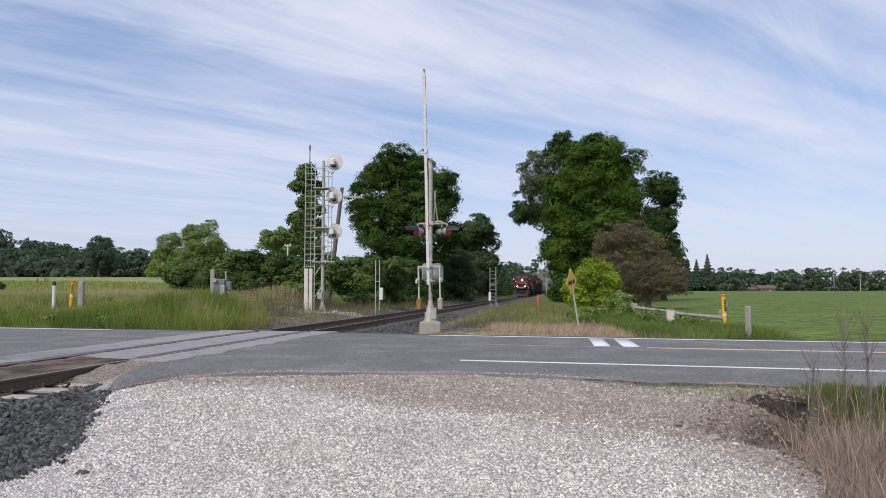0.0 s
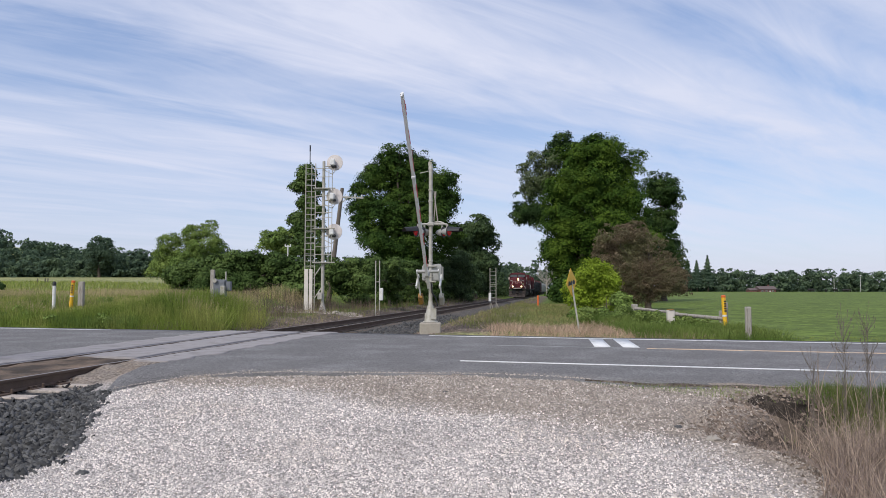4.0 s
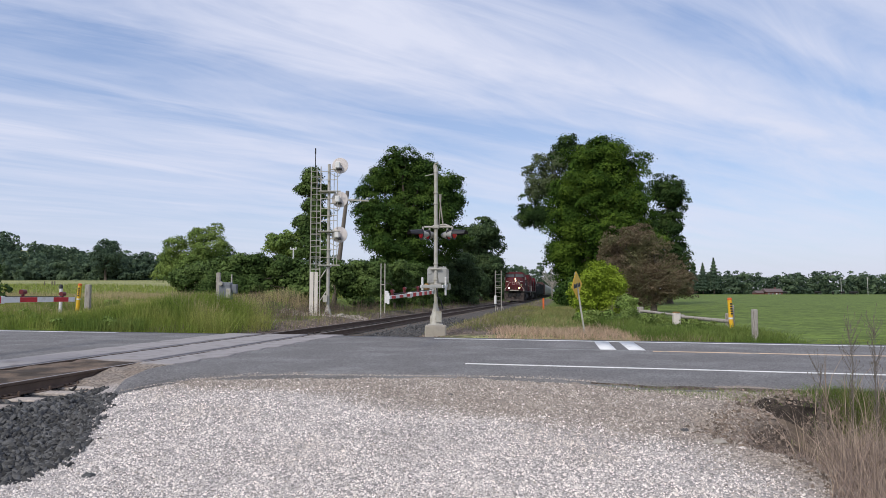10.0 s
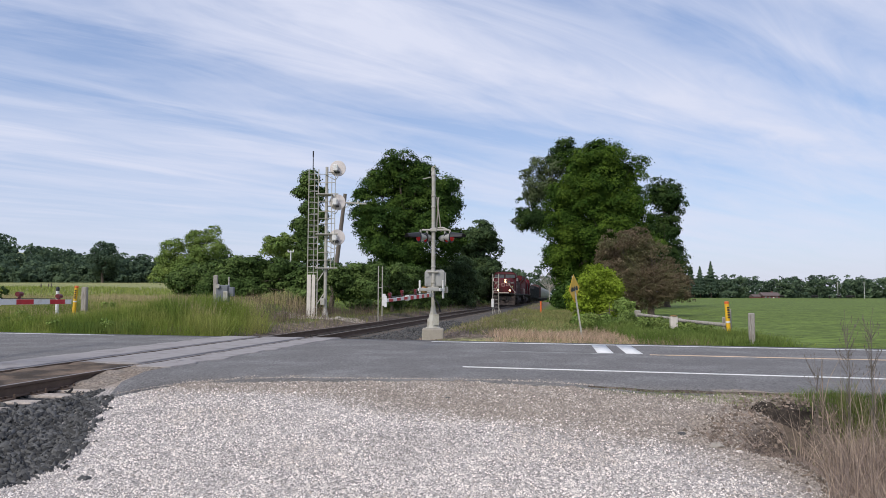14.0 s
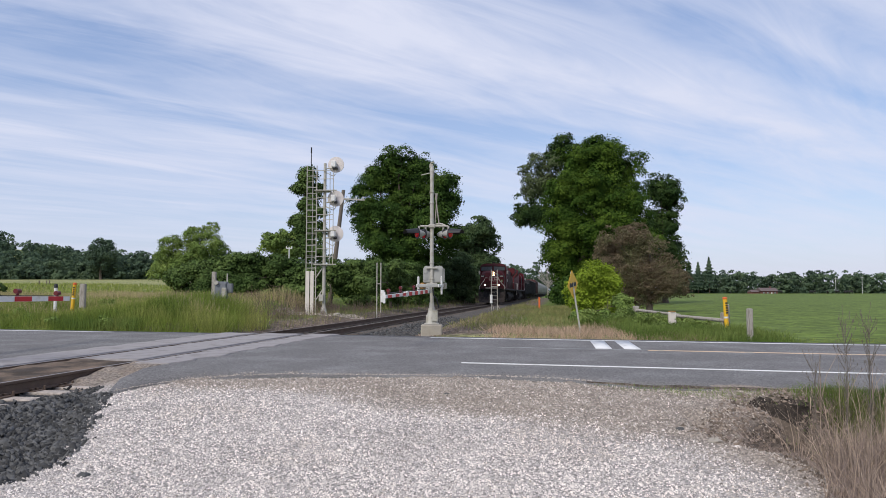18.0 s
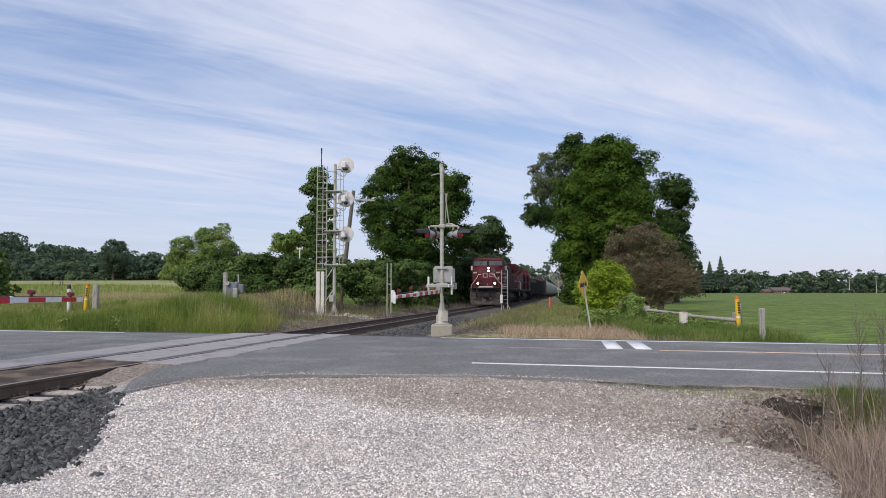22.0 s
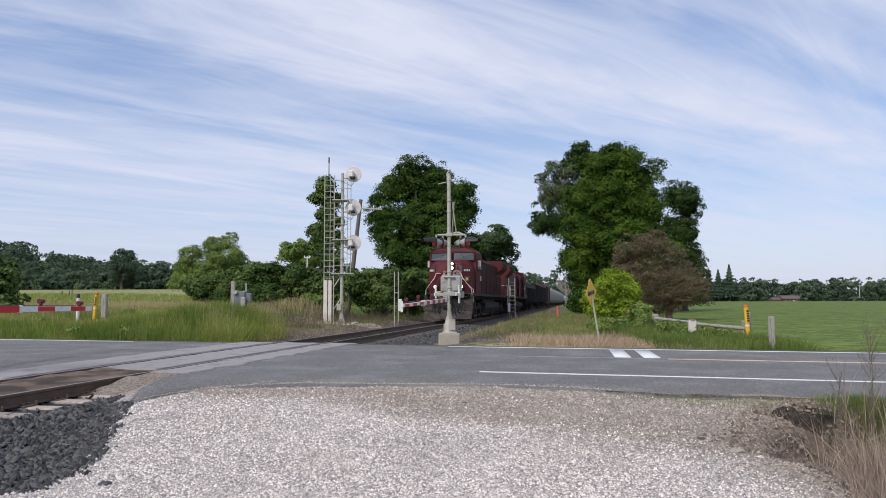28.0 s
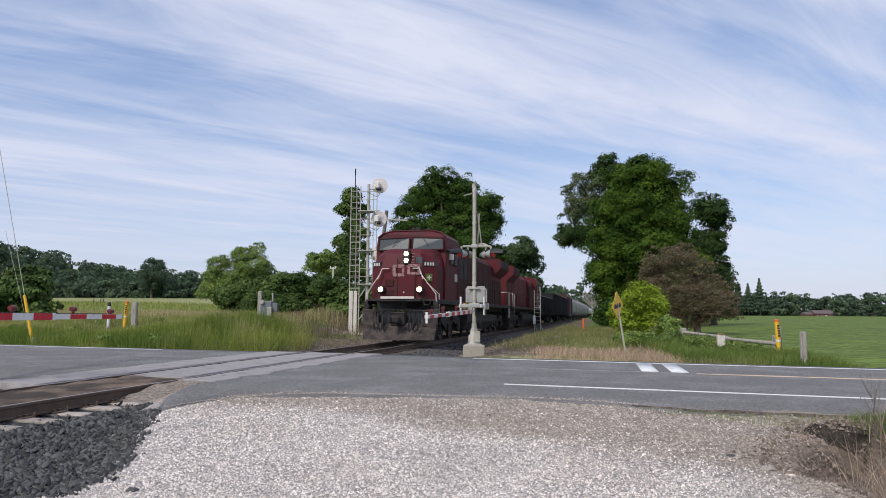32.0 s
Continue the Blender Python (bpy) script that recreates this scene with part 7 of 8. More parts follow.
# weeds and leafy clumps round the fence
WEEDS = [(6.3, 21.8, 0.15, 0.42), (6.9, 22.3, 0.15, 0.45), (7.4, 21.2, 0.1, 0.38), (7.9, 20.9, 0.05, 0.30), (5.7, 23.0, 0.2, 0.5), (6.4, 24.2, 0.2, 0.5), (7.9, 22.4, 0.1, 0.36), (5.2, 24.5, 0.2, 0.5), (7.2, 20.6, 0.0, 0.3), (8.0, 20.3, 0.0, 0.28), (6.5, 20.9, 0.05, 0.32)]


def weed_patch(name, lumps, n, size, mat, label):
    """Low leafy weeds in loose clumps."""
    c, d = crown_points(lumps, n, size * 3, 0.5)
    c[:, 2] = np.maximum(c[:, 2], ground_z(c[:, 0], c[:, 1]) + 0.02)
    tagged(new(name, leaf_mesh(name, c, size * rng.uniform(0.6, 1.3, n), mat, d)), label, "weeds", kind="stuff")


weed_patch("fence_weeds", WEEDS, 26000, 0.032, M_leaf_weed, "leafy green weeds around the log fence")
bank = random.Random(12)
BANK = []
while len(BANK) < 60:
    x_, y_ = bank.uniform(-24, -7), bank.uniform(19, 28)
    if 19.0 < across_road(x_, y_) < 24 and off_track(x_, y_) < -5.4:
        BANK.append((x_, y_, float(ground_z(x_, y_)) + bank.uniform(0.05, 0.25), bank.uniform(0.12, 0.3)))
weed_patch("bank_weeds", BANK, 22000, 0.035, M_leaf_light, "leafy green weeds growing through the bank's tall grass")
x_, y_ = patch(1300, 3.6, 6.4, 4.4, 9.2, lambda x, y: (x > drive_edge(across_road(x, y)) + 0.6 + 0.3 * wobble(x, y, 2.0)) & (across_road(x, y) < 9.2))
blades("straw_stems", x_, y_, rng.uniform(0.35, 0.85, len(x_)), 0.008, M_weed_dry, 0.55, z=np.maximum(drive_z(x_, y_), ground_z(x_, y_)) - 0.02, label="pale straw stems standing in the ditch", category="weeds", bent=True)
x_, y_ = patch(14000, 3.8, 6.6, 5.0, 9.3, lambda x, y: (x > drive_edge(across_road(x, y)) + 0.9) & (across_road(x, y) < 9.4) & (wobble(x, y, 1.6, 4.0) > -0.1))
blades("ditch_weeds", x_, y_, rng.uniform(0.12, 0.45, len(x_)), 0.008, M_grass_verge, 0.6, z=np.maximum(drive_z(x_, y_), ground_z(x_, y_)) - 0.02, label="thin green weeds among the dead stalks", category="weeds", bent=True)
# litter of fallen stalks on the ditch's slope
x_, y_ = patch(9000, 2.3, 4.8, 4.2, 9.4, lambda x, y: (x > drive_edge(across_road(x, y)) + 0.1 * wobble(x, y, 3.0)) & (across_road(x, y) < 9.3))
blades("stalk_litter", x_, y_, rng.uniform(0.02, 0.10, len(x_)), 0.005, M_weed_grey, 2.6, z=np.maximum(drive_z(x_, y_), ground_z(x_, y_)), label="fallen dead stalks on the ditch slope", category="litter")
x_, y_ = patch(4200, 1.8, 4.6, 7.6, 9.8, lambda x, y: (across_road(x, y) > 8.6 - 0.25 * (x - 2.6) + 0.3 * wobble(x, y, 2.2)) & (across_road(x, y) < 9.62) & (wobble(x, y, 1.7, 5.0) > 0.0))
blades("edge_grass", x_, y_, rng.uniform(0.02, 0.065, len(x_)), 0.006, M_grass_lush, 0.9, z=np.maximum(drive_z(x_, y_), ground_z(x_, y_)), label="sparse green grass at the road edge")


def trackside_debris():
    """Gravel, clods and litter on the bare ground on both sides of the ballast beyond the road."""
    n = 16000
    x, y = rng.uniform(-11, 6, n), rng.uniform(18, 44, n)
    c, p = off_track(x, y), across_road(x, y)
    k = (p > 18.5) & (((c < -2.2) & (c > -5.8)) | ((c > 2.2) & (c < 6.3)))
    x, y = x[k], y[k]
    z = ground_z(x, y)
    me = scatter_stones("trackside_gravel", np.stack([x, y, z + 0.005], 1), 0.012 + 0.045 * rng.random(len(x)) ** 2.5, M_clod, 0.8, True)
    tagged(new("trackside_gravel", me), "brown gravel and clods beside the ballast", "gravel", kind="stuff")


trackside_debris()
x_, y_ = patch(9000, -11, 6, 18, 40, lambda x, y: (across_road(x, y) > 18.5) & (((off_track(x, y) < -2.3) & (off_track(x, y) > -5.6)) | ((off_track(x, y) > 2.6) & (off_track(x, y) < 6.2) & (wobble(x, y, 1.2, 2.0) > 0.1))))
blades("dead_litter", x_, y_, rng.uniform(0.02, 0.12, len(x_)), 0.016, M_weed_grey, 2.0, label="dead brown litter beside the track", category="litter")
x_, y_ = patch(5000, -2, 6, 22, 40, lambda x, y: (across_road(x, y) > 19.0) & (off_track(x, y) > 2.6) & (off_track(x, y) < 5.6) & (wobble(x, y, 0.9, 6.0) > 0.25))
gx_, gy_ = patch(30000, -3, 22, 30, 120, lambda x, y: (off_track(x, y) > 2.3 + 0.4 * wobble(x, y, 0.8)) & (off_track(x, y) < 5.2) & (rng.random(len(x)) < 22 / y))
blades("trackside_grass", gx_, gy_, rng.uniform(0.06, 0.26, len(gx_)), 0.03, M_grass_verge, 0.7, label="rough grass along the ballast's edge")
blades("sparse_weeds", x_, y_, rng.uniform(0.04, 0.16, len(x_)), 0.022, M_grass_verge, 0.8, label="sparse green weeds in the trackside gravel")


def signal_pad():
    """Pale stones spread round the foot of the signal mast."""
    n = 2000
    a, r = rng.uniform(0, 2 * math.pi, n), 2.3 * np.sqrt(rng.random(n))
    x, y = -7.1 + r * np.cos(a) * 1.1, 39.4 + r * np.sin(a)
    me = scatter_stones("pad_gravel", np.stack([x, y, ground_z(x, y) + 0.02], 1), rng.uniform(0.02, 0.05, n), M_stone_brown, 0.8, True)
    tagged(new("pad_gravel", me), "pale gravel spread round the signal mast", "gravel", kind="stuff")


signal_pad()

# ---- railway signal on its mast ----


def railway_signal():
    g = thing("railway_signal", pose(-7.01, 40.0, -0.12), "three-headed railway signal on a galvanised mast with a caged ladder", "railway signal")
    part("mast", Shape().cyl((0, 0, 0.5), (0, 0, 8.95), 0.10, 0.085, 14), M_galv, g, "grey steel mast")
    part("mast_foot", Shape().lathe((0, 0, 0), [(0.36, 0), (0.34, 0.06), (0.20, 0.2), (0.11, 0.6)], 12), M_galv, g)
    part("foundation", Shape().box((-0.3, 0, -0.05), (2.2, 1.2, 0.2), 0.03), M_concrete, g, "concrete pad")
    # caged ladder: stiles and rungs
    for x_, y_ in ((-1.03, -0.1), (-0.46, -0.1), (-0.78, 0.35), (-0.55, 0.35)):
        part("ladder_stile", Shape().box((x_, y_, 4.45), (0.05, 0.05, 8.7), 0.008), M_galv, g)
    for k_ in range(25):
        z_ = 0.35 + k_ * 0.34
        part("rung", Shape().cyl((-1.03, -0.1, z_), (-0.46, -0.1, z_), 0.018, 0.018, 6), M_galv, g)
        if k_ % 2 and k_ > 6:
            part("cage_hoop", Shape().tube([(-1.03, -0.1, z_ + 0.1), (-0.78, 0.35, z_ + 0.1), (-0.55, 0.35, z_ + 0.1), (-0.46, -0.1, z_ + 0.1)], 0.015, 5), M_galv, g)
    for z_ in (7.30, 4.95, 2.97):
        pl = part("platform", Shape().box((-0.10, 0.1, z_), (0.95, 0.7, 0.05), 0.01), M_grey_paint, g, "steel service platform")
        part("platform_edge", Shape().box((0.08, -0.26, z_ + 0.02), (1.3, 0.04, 0.06), 0.008), M_galv, pl)
    for x_ in (0.33, 0.53):
        part("guard_post", Shape().cyl((x_, -0.2, 2.95), (x_, -0.2, 8.4), 0.022, 0.022, 6), M_galv, g)
    for z_ in (3.9, 5.6, 6.3, 8.0, 3.45, 5.9, 6.9, 8.5):
        part("guard_rail", Shape().tube([(-0.46, -0.1, z_), (0.0, -0.16, z_), (0.53, -0.2, z_)], 0.02, 6), M_galv, g)
    r90 = Matrix.Rotation(radians(-90), 3, "X")
    for z_ in (8.89, 6.88, 4.80):
        head = part("signal_head", Shape().lathe((0.62, 0.12, z_), [(0.0, -0.02), (0.46, -0.02), (0.475, 0.0), (0.46, 0.03), (0.0, 0.04)], 28, r90), M_disc, g, "round pale signal disc seen from behind")
        part("housing", Shape().box((0.52, -0.10, z_ - 0.02), (0.28, 0.34, 0.40), 0.05), M_white_paint, head)
        part("housing_base", Shape().box((0.60, -0.08, z_ - 0.24), (0.30, 0.26, 0.14), 0.03), M_black_metal, head)
        part("hinge_arm", Shape().tube([(0.1, 0, z_ - 0.25), (0.5, 0, z_ - 0.22)], 0.04, 8), M_galv, head)
        part("cable_loop", Shape().tube([(0.60, -0.1, z_ - 0.3), (0.66, -0.1, z_ - 0.55), (0.52, -0.1, z_ - 0.72), (0.30, -0.1, z_ - 0.62), (0.1, -0.05, z_ - 0.5)], 0.022, 7), M_galv, head)
    part("antenna", Shape().cyl((-0.82, 0, 8.7), (-0.82, 0, 9.85), 0.03, 0.022, 8).cyl((-0.82, 0, 9.55), (-0.82, 0, 9.9), 0.04, 0.04, 8), M_black_metal, g, "thin dark antenna")
    part("ladder_guard", Shape().box((-0.92, -0.17, 1.35), (0.22, 0.05, 2.5), 0.01), M_cream, g, "cream climbing guard board")
    part("ladder_guard", Shape().box((-0.66, -0.17, 1.35), (0.20, 0.05, 2.5), 0.01), M_cream, g, "cream climbing guard board")
    part("brace", Shape().tube([(-0.46, -0.1, 2.2), (-0.02, 0, 2.9)], 0.035, 6), M_galv, g)
    part("brace", Shape().tube([(-0.46, -0.1, 0.9), (-0.02, 0, 1.6)], 0.035, 6), M_galv, g)
    part("cable_box", Shape().box((-0.12, -0.15, 1.05), (0.26, 0.16, 0.4), 0.02), M_galv, g)


railway_signal()


def utility_pole():
    bz = float(ground_z(-8.4, 50))
    g = thing("utility_pole", pose(-8.35, 50, bz), "dark leaning wooden utility pole with a pale cross-arm", "utility pole")
    part("pole", Shape().cyl((0, 0, -0.3), (0.95, 0, 8.75 - bz), 0.19, 0.13, 12), M_pole_wood, g)
    part("cross_arm", Shape().box((1.65, -0.1, 8.05 - bz), (1.75, 0.1, 0.11), 0.015, Matrix.Rotation(radians(3), 3, "Y")), M_galv, g, "pale grey arm")
    part("arm_brace", Shape().tube([(0.85, -0.05, 7.6 - bz), (1.35, -0.1, 8.02 - bz)], 0.03, 6), M_galv, g)
    for x_ in (1.3, 1.9, 2.4):
        part("insulator", Shape().lathe((x_, -0.1, 8.1 - bz), [(0.04, 0), (0.06, 0.05), (0.035, 0.1), (0.05, 0.14), (0.0, 0.17)], 8), M_white_paint, g)


utility_pole()


def hedge_post():
    g = thing("hedge_post", pose(-11.55, 51.0, float(ground_z(-11.55, 51.0))), "thin white post with a short crossbar standing in the hedge", "post")
    part("shaft", Shape().cyl((0, 0, 0), (0, 0, 3.9), 0.05, 0.045, 8), M_white_paint, g)
    part("crossbar", Shape().box((0, -0.02, 3.80), (0.46, 0.06, 0.07), 0.01), M_white_paint, g)
    for x_ in (-0.2, 0.2):
        part("insulator", Shape().lathe((x_, -0.02, 3.83), [(0.035, 0), (0.05, 0.05), (0.03, 0.1), (0.0, 0.16)], 8), M_white_paint, g)


hedge_post()


def twin_post(x, y, gap, h, box_x, brace):
    bz = float(ground_z(x, y)) - 0.05
    g = thing("twin_post", pose(x, y, bz), "pair of thin galvanised posts with a white equipment box", "trackside post", "trackside equipment posts")
    for k_ in (0, 1):
        part("post", Shape().box((k_ * gap, 0, h / 2), (0.06, 0.06, h), 0.01), M_galv, g)
    part("tie_bar", Shape().box((gap / 2, 0, h * 0.62), (gap, 0.03, 0.05), 0.005), M_galv, g)
    part("equipment_box", Shape().box((box_x, -0.10, 1.35), (0.22, 0.2, 0.75), 0.03), M_white_paint, g, "white metal box")
    for k_ in (0, 1):
        part("post_foot", Shape().box((k_ * gap - 0.15 * (1 - k_), -0.05, 0.16), (0.16, 0.2, 0.42), 0.02), M_pole_wood, g)
    if brace:
        for k_ in range(9):
            part("rung", Shape().cyl((0, 0, 1.0 + 0.32 * k_), (gap, 0, 1.0 + 0.32 * k_), 0.014, 0.014, 6), M_galv, g)
        part("brace", Shape().tube([(gap, 0, 0.9), (gap + 0.45, -0.1, 0.0)], 0.03, 6), M_old_wood, g)
        part("brace", Shape().tube([(0.1, 0, 0.9), (gap * 0.6, -0.1, 0.0)], 0.03, 6), M_old_wood, g)


twin_post(-4.12, 42.0, 0.24, 3.4, 0.36, False)
twin_post(4.10, 60.0, 0.52, 3.9, -0.02, True)


def stake(x, y, h, w, mat, label, category="post", top=None, top_h=0.0, lean=(0, 0), name="marker_post", bars=False, round_=True, group=""):
    bz = float(ground_z(x, y)) - 0.08
    g = thing(name, pose(x, y, bz, lean[0], lean[1], 0), label, category, group)
    hh = h - bz
    if round_:
        part("shaft", Shape().cyl((0, 0, 0), (0, 0, hh - top_h), w / 2, w / 2, 14), mat, g)
    else:
        part("shaft", Shape().box((0, 0, (hh - top_h) / 2), (w, w * 0.8, hh - top_h), 0.02), mat, g)
    if top:
        part("cap", Shape().lathe((0, 0, hh - top_h), [(w * 0.54, 0), (w * 0.54, top_h * 0.7), (w * 0.3, top_h), (0, top_h * 1.02)], 14), top, g)
    if bars:
        for k_ in range(5):
            part("mark", Shape().box((0.01, -w * 0.5 - 0.002, hh - 0.18 - 0.07 * k_), (w * 0.5, 0.012, 0.045), 0.003), M_black_metal, g, "dark bar of unreadable writing")
        part("band", Shape().cyl((0, 0, hh - 0.62), (0, 0, hh - 0.57), w / 2 + 0.003, w / 2 + 0.003, 14), M_white_paint, g)
    return g


stake(-14.7, 26.0, 1.56, 0.12, M_white_paint, "white plastic marker post with a black cap in tall grass", top=M_black_metal, top_h=0.16, group="posts in the meadow")
stake(-14.08, 26.0, 1.60, 0.13, M_yellow, "leaning yellow pipeline marker post in tall grass", top=M_orange, top_h=0.08, lean=(0, 4), bars=True, group="posts in the meadow")
stake(-13.72, 26.1, 1.56, 0.20, M_old_wood, "weathered grey wooden post in tall grass", round_=False, group="posts in the meadow")
stake(8.12, 18.35, 0.80, 0.145, M_old_wood, "square weathered wooden post beside the road", round_=False, group="posts by the pasture", name="wooden_post")
stake(8.20, 20.0, 1.10, 0.125, M_yellow, "yellow pipeline marker post beside the pasture", top=M_orange, top_h=0.07, lean=(0, -2.5), bars=True, group="posts by the pasture")
stake(8.36, 20.4, 0.88, 0.13, M_old_wood, "grey wooden post behind the yellow marker", round_=False, group="posts by the pasture", name="wooden_post")
stake(7.26, 22.0, 0.64, 0.22, M_cream, "short pale concrete bollard with a rusty top", top=M_ochre, top_h=0.03, name="bollard", round_=False)
stake(6.90, 50.0, 0.92, 0.13, M_orange, "thin orange marker stake beside the track", name="marker_stake")
for x_, y_ in ((-59.0, 100), (-58.2, 100.5), (-57.4, 99.8)):
    stake(x_, y_, float(ground_z(x_, y_)) + 0.75, 0.16, M_pole_wood, "small dark stake in the meadow", group="stakes in the meadow", name="field_stake")


def fence():
    g = thing("log_fence", pose(6.95, 25.0, float(ground_z(6.95, 25.0))), "low weathered log fence at the pasture's edge", "fence")
    part("post", Shape().box((0, 0, 0.38), (0.2, 0.18, 0.86), 0.02), M_old_wood, g)
    part("post", Shape().box((1.38, -4.4, 0.30), (0.14, 0.14, 0.8), 0.02), M_old_wood, g)
    part("rail", Shape().cyl((0, 0, 0.66), (0.72, -2.5, 0.56), 0.055, 0.045, 10), M_old_wood, g)
    part("rail", Shape().cyl((0.55, -2.1, 0.54), (1.40, -4.6, 0.46), 0.05, 0.06, 10), M_old_wood, g)


fence()


def road_sign():
    bz = float(ground_z(4.15, 21.0)) - 0.05
    g = thing("road_sign", pose(4.15, 21.0, bz), "yellow diamond warning sign with dark bumps on a leaning post", "road sign")
    top = Vector((-0.28, 0, 1.86 - bz))
    part("sign_post", Shape().box(top / 2, (0.05, 0.03, top.length), 0.005, Matrix.Rotation(math.atan2(top.x, top.z), 3, "Y")), M_galv, g, "thin galvanised post")
    m = pose(-0.24, -0.035, 1.47 - bz, 0, 0, -31.8 + 90) @ pose(0, 0, 0, 0, -8, 0)
    d = 0.44
    plate = part("sign_plate", Shape().prism([(0, -d), (d - 0.03, -0.03), (d, 0), (d - 0.03, 0.03), (0, d), (-d + 0.03, 0.03), (-d, 0), (-d + 0.03, -0.03)], "y", -0.008, 0.0), M_sign, g, "yellow diamond plate", smooth=False, m=m)
    bump = Shape()
    pts = [(-0.27, -0.07)]
    for k_ in range(3):
        for j in range(7):
            a = math.pi * j / 6
            pts.append((-0.18 + 0.18 * k_ - 0.085 * math.cos(a), -0.02 + 0.085 * math.sin(a)))
    pts.append((0.27, -0.07))
    part("bump_symbol", Shape().prism(pts, "y", -0.014, -0.009), M_black_metal, plate, "three dark bumps", smooth=False)


road_sign()


def meter_box():
    bz = float(ground_z(-9.1, 28.0)) - 0.20
    g = thing("meter_box", pose(-9.1, 28.0, bz), "grey electric meter box on posts in tall grass", "meter box")
    part("cabinet", Shape().box((0.02, 0, 1.32 - bz), (0.50, 0.30, 0.70), 0.03), M_cabinet, g, "grey steel cabinet")
    part("cabinet_door", Shape().box((0.03, -0.16, 1.30 - bz), (0.42, 0.03, 0.58), 0.015), M_cabinet, g)
    part("side_box", Shape().box((0.37, 0, 1.40 - bz), (0.22, 0.2, 0.38), 0.02), M_cabinet, g)
    part("lower_box", Shape().box((0.2, -0.2, 1.22 - bz), (0.18, 0.14, 0.40), 0.02), M_galv, g)
    part("meter", Shape().cyl((-0.12, -0.17, 1.62 - bz), (-0.12, -0.28, 1.62 - bz), 0.09, 0.08, 14), M_galv, g)
    part("back_post", Shape().box((-0.32, 0.1, 0.95 - bz / 2), (0.16, 0.14, 2.0), 0.02), M_old_wood, g, "grey wooden post")
    part("conduit", Shape().cyl((-0.22, -0.12, 0), (-0.22, -0.12, 1.5 - bz), 0.035, 0.035, 8), M_galv, g, "pale conduit pipe")
    part("mast_pipe", Shape().cyl((0.22, 0.1, 1.6 - bz), (0.22, 0.1, 2.0 - bz), 0.03, 0.03, 8), M_galv, g)


meter_box()


def guy_wire():
    g = thing("guy_wire", pose(-16.0, 24.0, 0.0), "steel guy wire with a yellow plastic guard", "guy wire")
    a, b = Vector((-0.35, 0, 0.0)), Vector((-3.3, 0.4, 11.0))
    part("wire", Shape().tube([a, b], 0.012, 6), M_galv, g)
    part("guard", Shape().cyl(a.lerp(b, 0.01), a.lerp(b, 0.16), 0.055, 0.05, 10), M_yellow, g, "yellow plastic sleeve")
    part("wire", Shape().tube([Vector((-0.7, 0.3, 0.3)), Vector((-2.1, 0.6, 4.2))], 0.006, 6), M_galv, g)
    part("anchor", Shape().box((-0.34, 0, 0.1), (0.12, 0.12, 0.3), 0.02), M_galv, g)


guy_wire()


def rail_stone(x, y, r, mat, label):
    sh = Shape()
    rr = random.Random(int(x * 100))
    sh.lathe((0, 0, 0), [(r * 0.5, 0), (r, r * 0.2), (r * 0.9, r * 0.55), (r * 0.4, r * 0.8), (0, r * 0.82)], 8)
    sh.v = [(a * rr.uniform(0.75, 1.25), b * rr.uniform(0.75, 1.25), c * rr.uniform(0.85, 1.15)) for a, b, c in sh.v]
    ob = part("stone", sh, mat, None, smooth=False, m=pose(x, y, (float(drive_z(x, y)) if y < 10 else float(ground_z(x, y))) - 0.02))
    tagged(ob, label, "stone")


for x_, y_, r_, m_ in ((-3.5, 42, 0.25, M_concrete), (3.4, 34, 0.15, M_clod), (-6.0, 38.5, 0.22, M_concrete), (-8.6, 34.5, 0.3, M_pole_wood)):
    rail_stone(x_, y_, r_, m_, "rough stone beside the track")
for x_, y_, r_, m_ in ((2.62, 6.75, 0.075, M_concrete), (2.75, 6.55, 0.04, M_stone), (2.42, 7.15, 0.05, M_ballast_stone), (0.03, 8.95, 0.04, M_ballast_stone), (-3.1, 6.0, 0.06, M_ballast_stone), (1.15, 5.25, 0.035, M_ballast_stone), (2.05, 6.95, 0.035, M_stone)):
    rail_stone(x_, y_, r_, m_, "loose stone on the driveway")


def dead_tree():
    bz = float(ground_z(22.6, 150))
    g = thing("dead_tree", pose(22.6, 150, bz), "bare grey dead tree beside the railway", "tree")
    sh = Shape()
    r = random.Random(8)
    sh.cyl((0, 0, 0), (0, 0, 3.0), 0.14, 0.10, 8)
    for _ in range(22):
        e = Vector((r.uniform(-2.6, 2.6), r.uniform(-1.5, 1.5), r.uniform(3.6, 6.4)))
        s = Vector((0, 0, r.uniform(1.6, 3.0)))
        limb(sh, s, e, 0.06, 0.02, 5)
        for _ in range(3):
            f = s.lerp(e, r.uniform(0.4, 0.9))
            limb(sh, f, f + Vector((r.uniform(-0.9, 0.9), r.uniform(-0.6, 0.6), r.uniform(0.2, 1.2))), 0.045, 0.02, 4)
    part("branchwork", sh, M_old_wood, g, "bare grey limbs")


dead_tree()


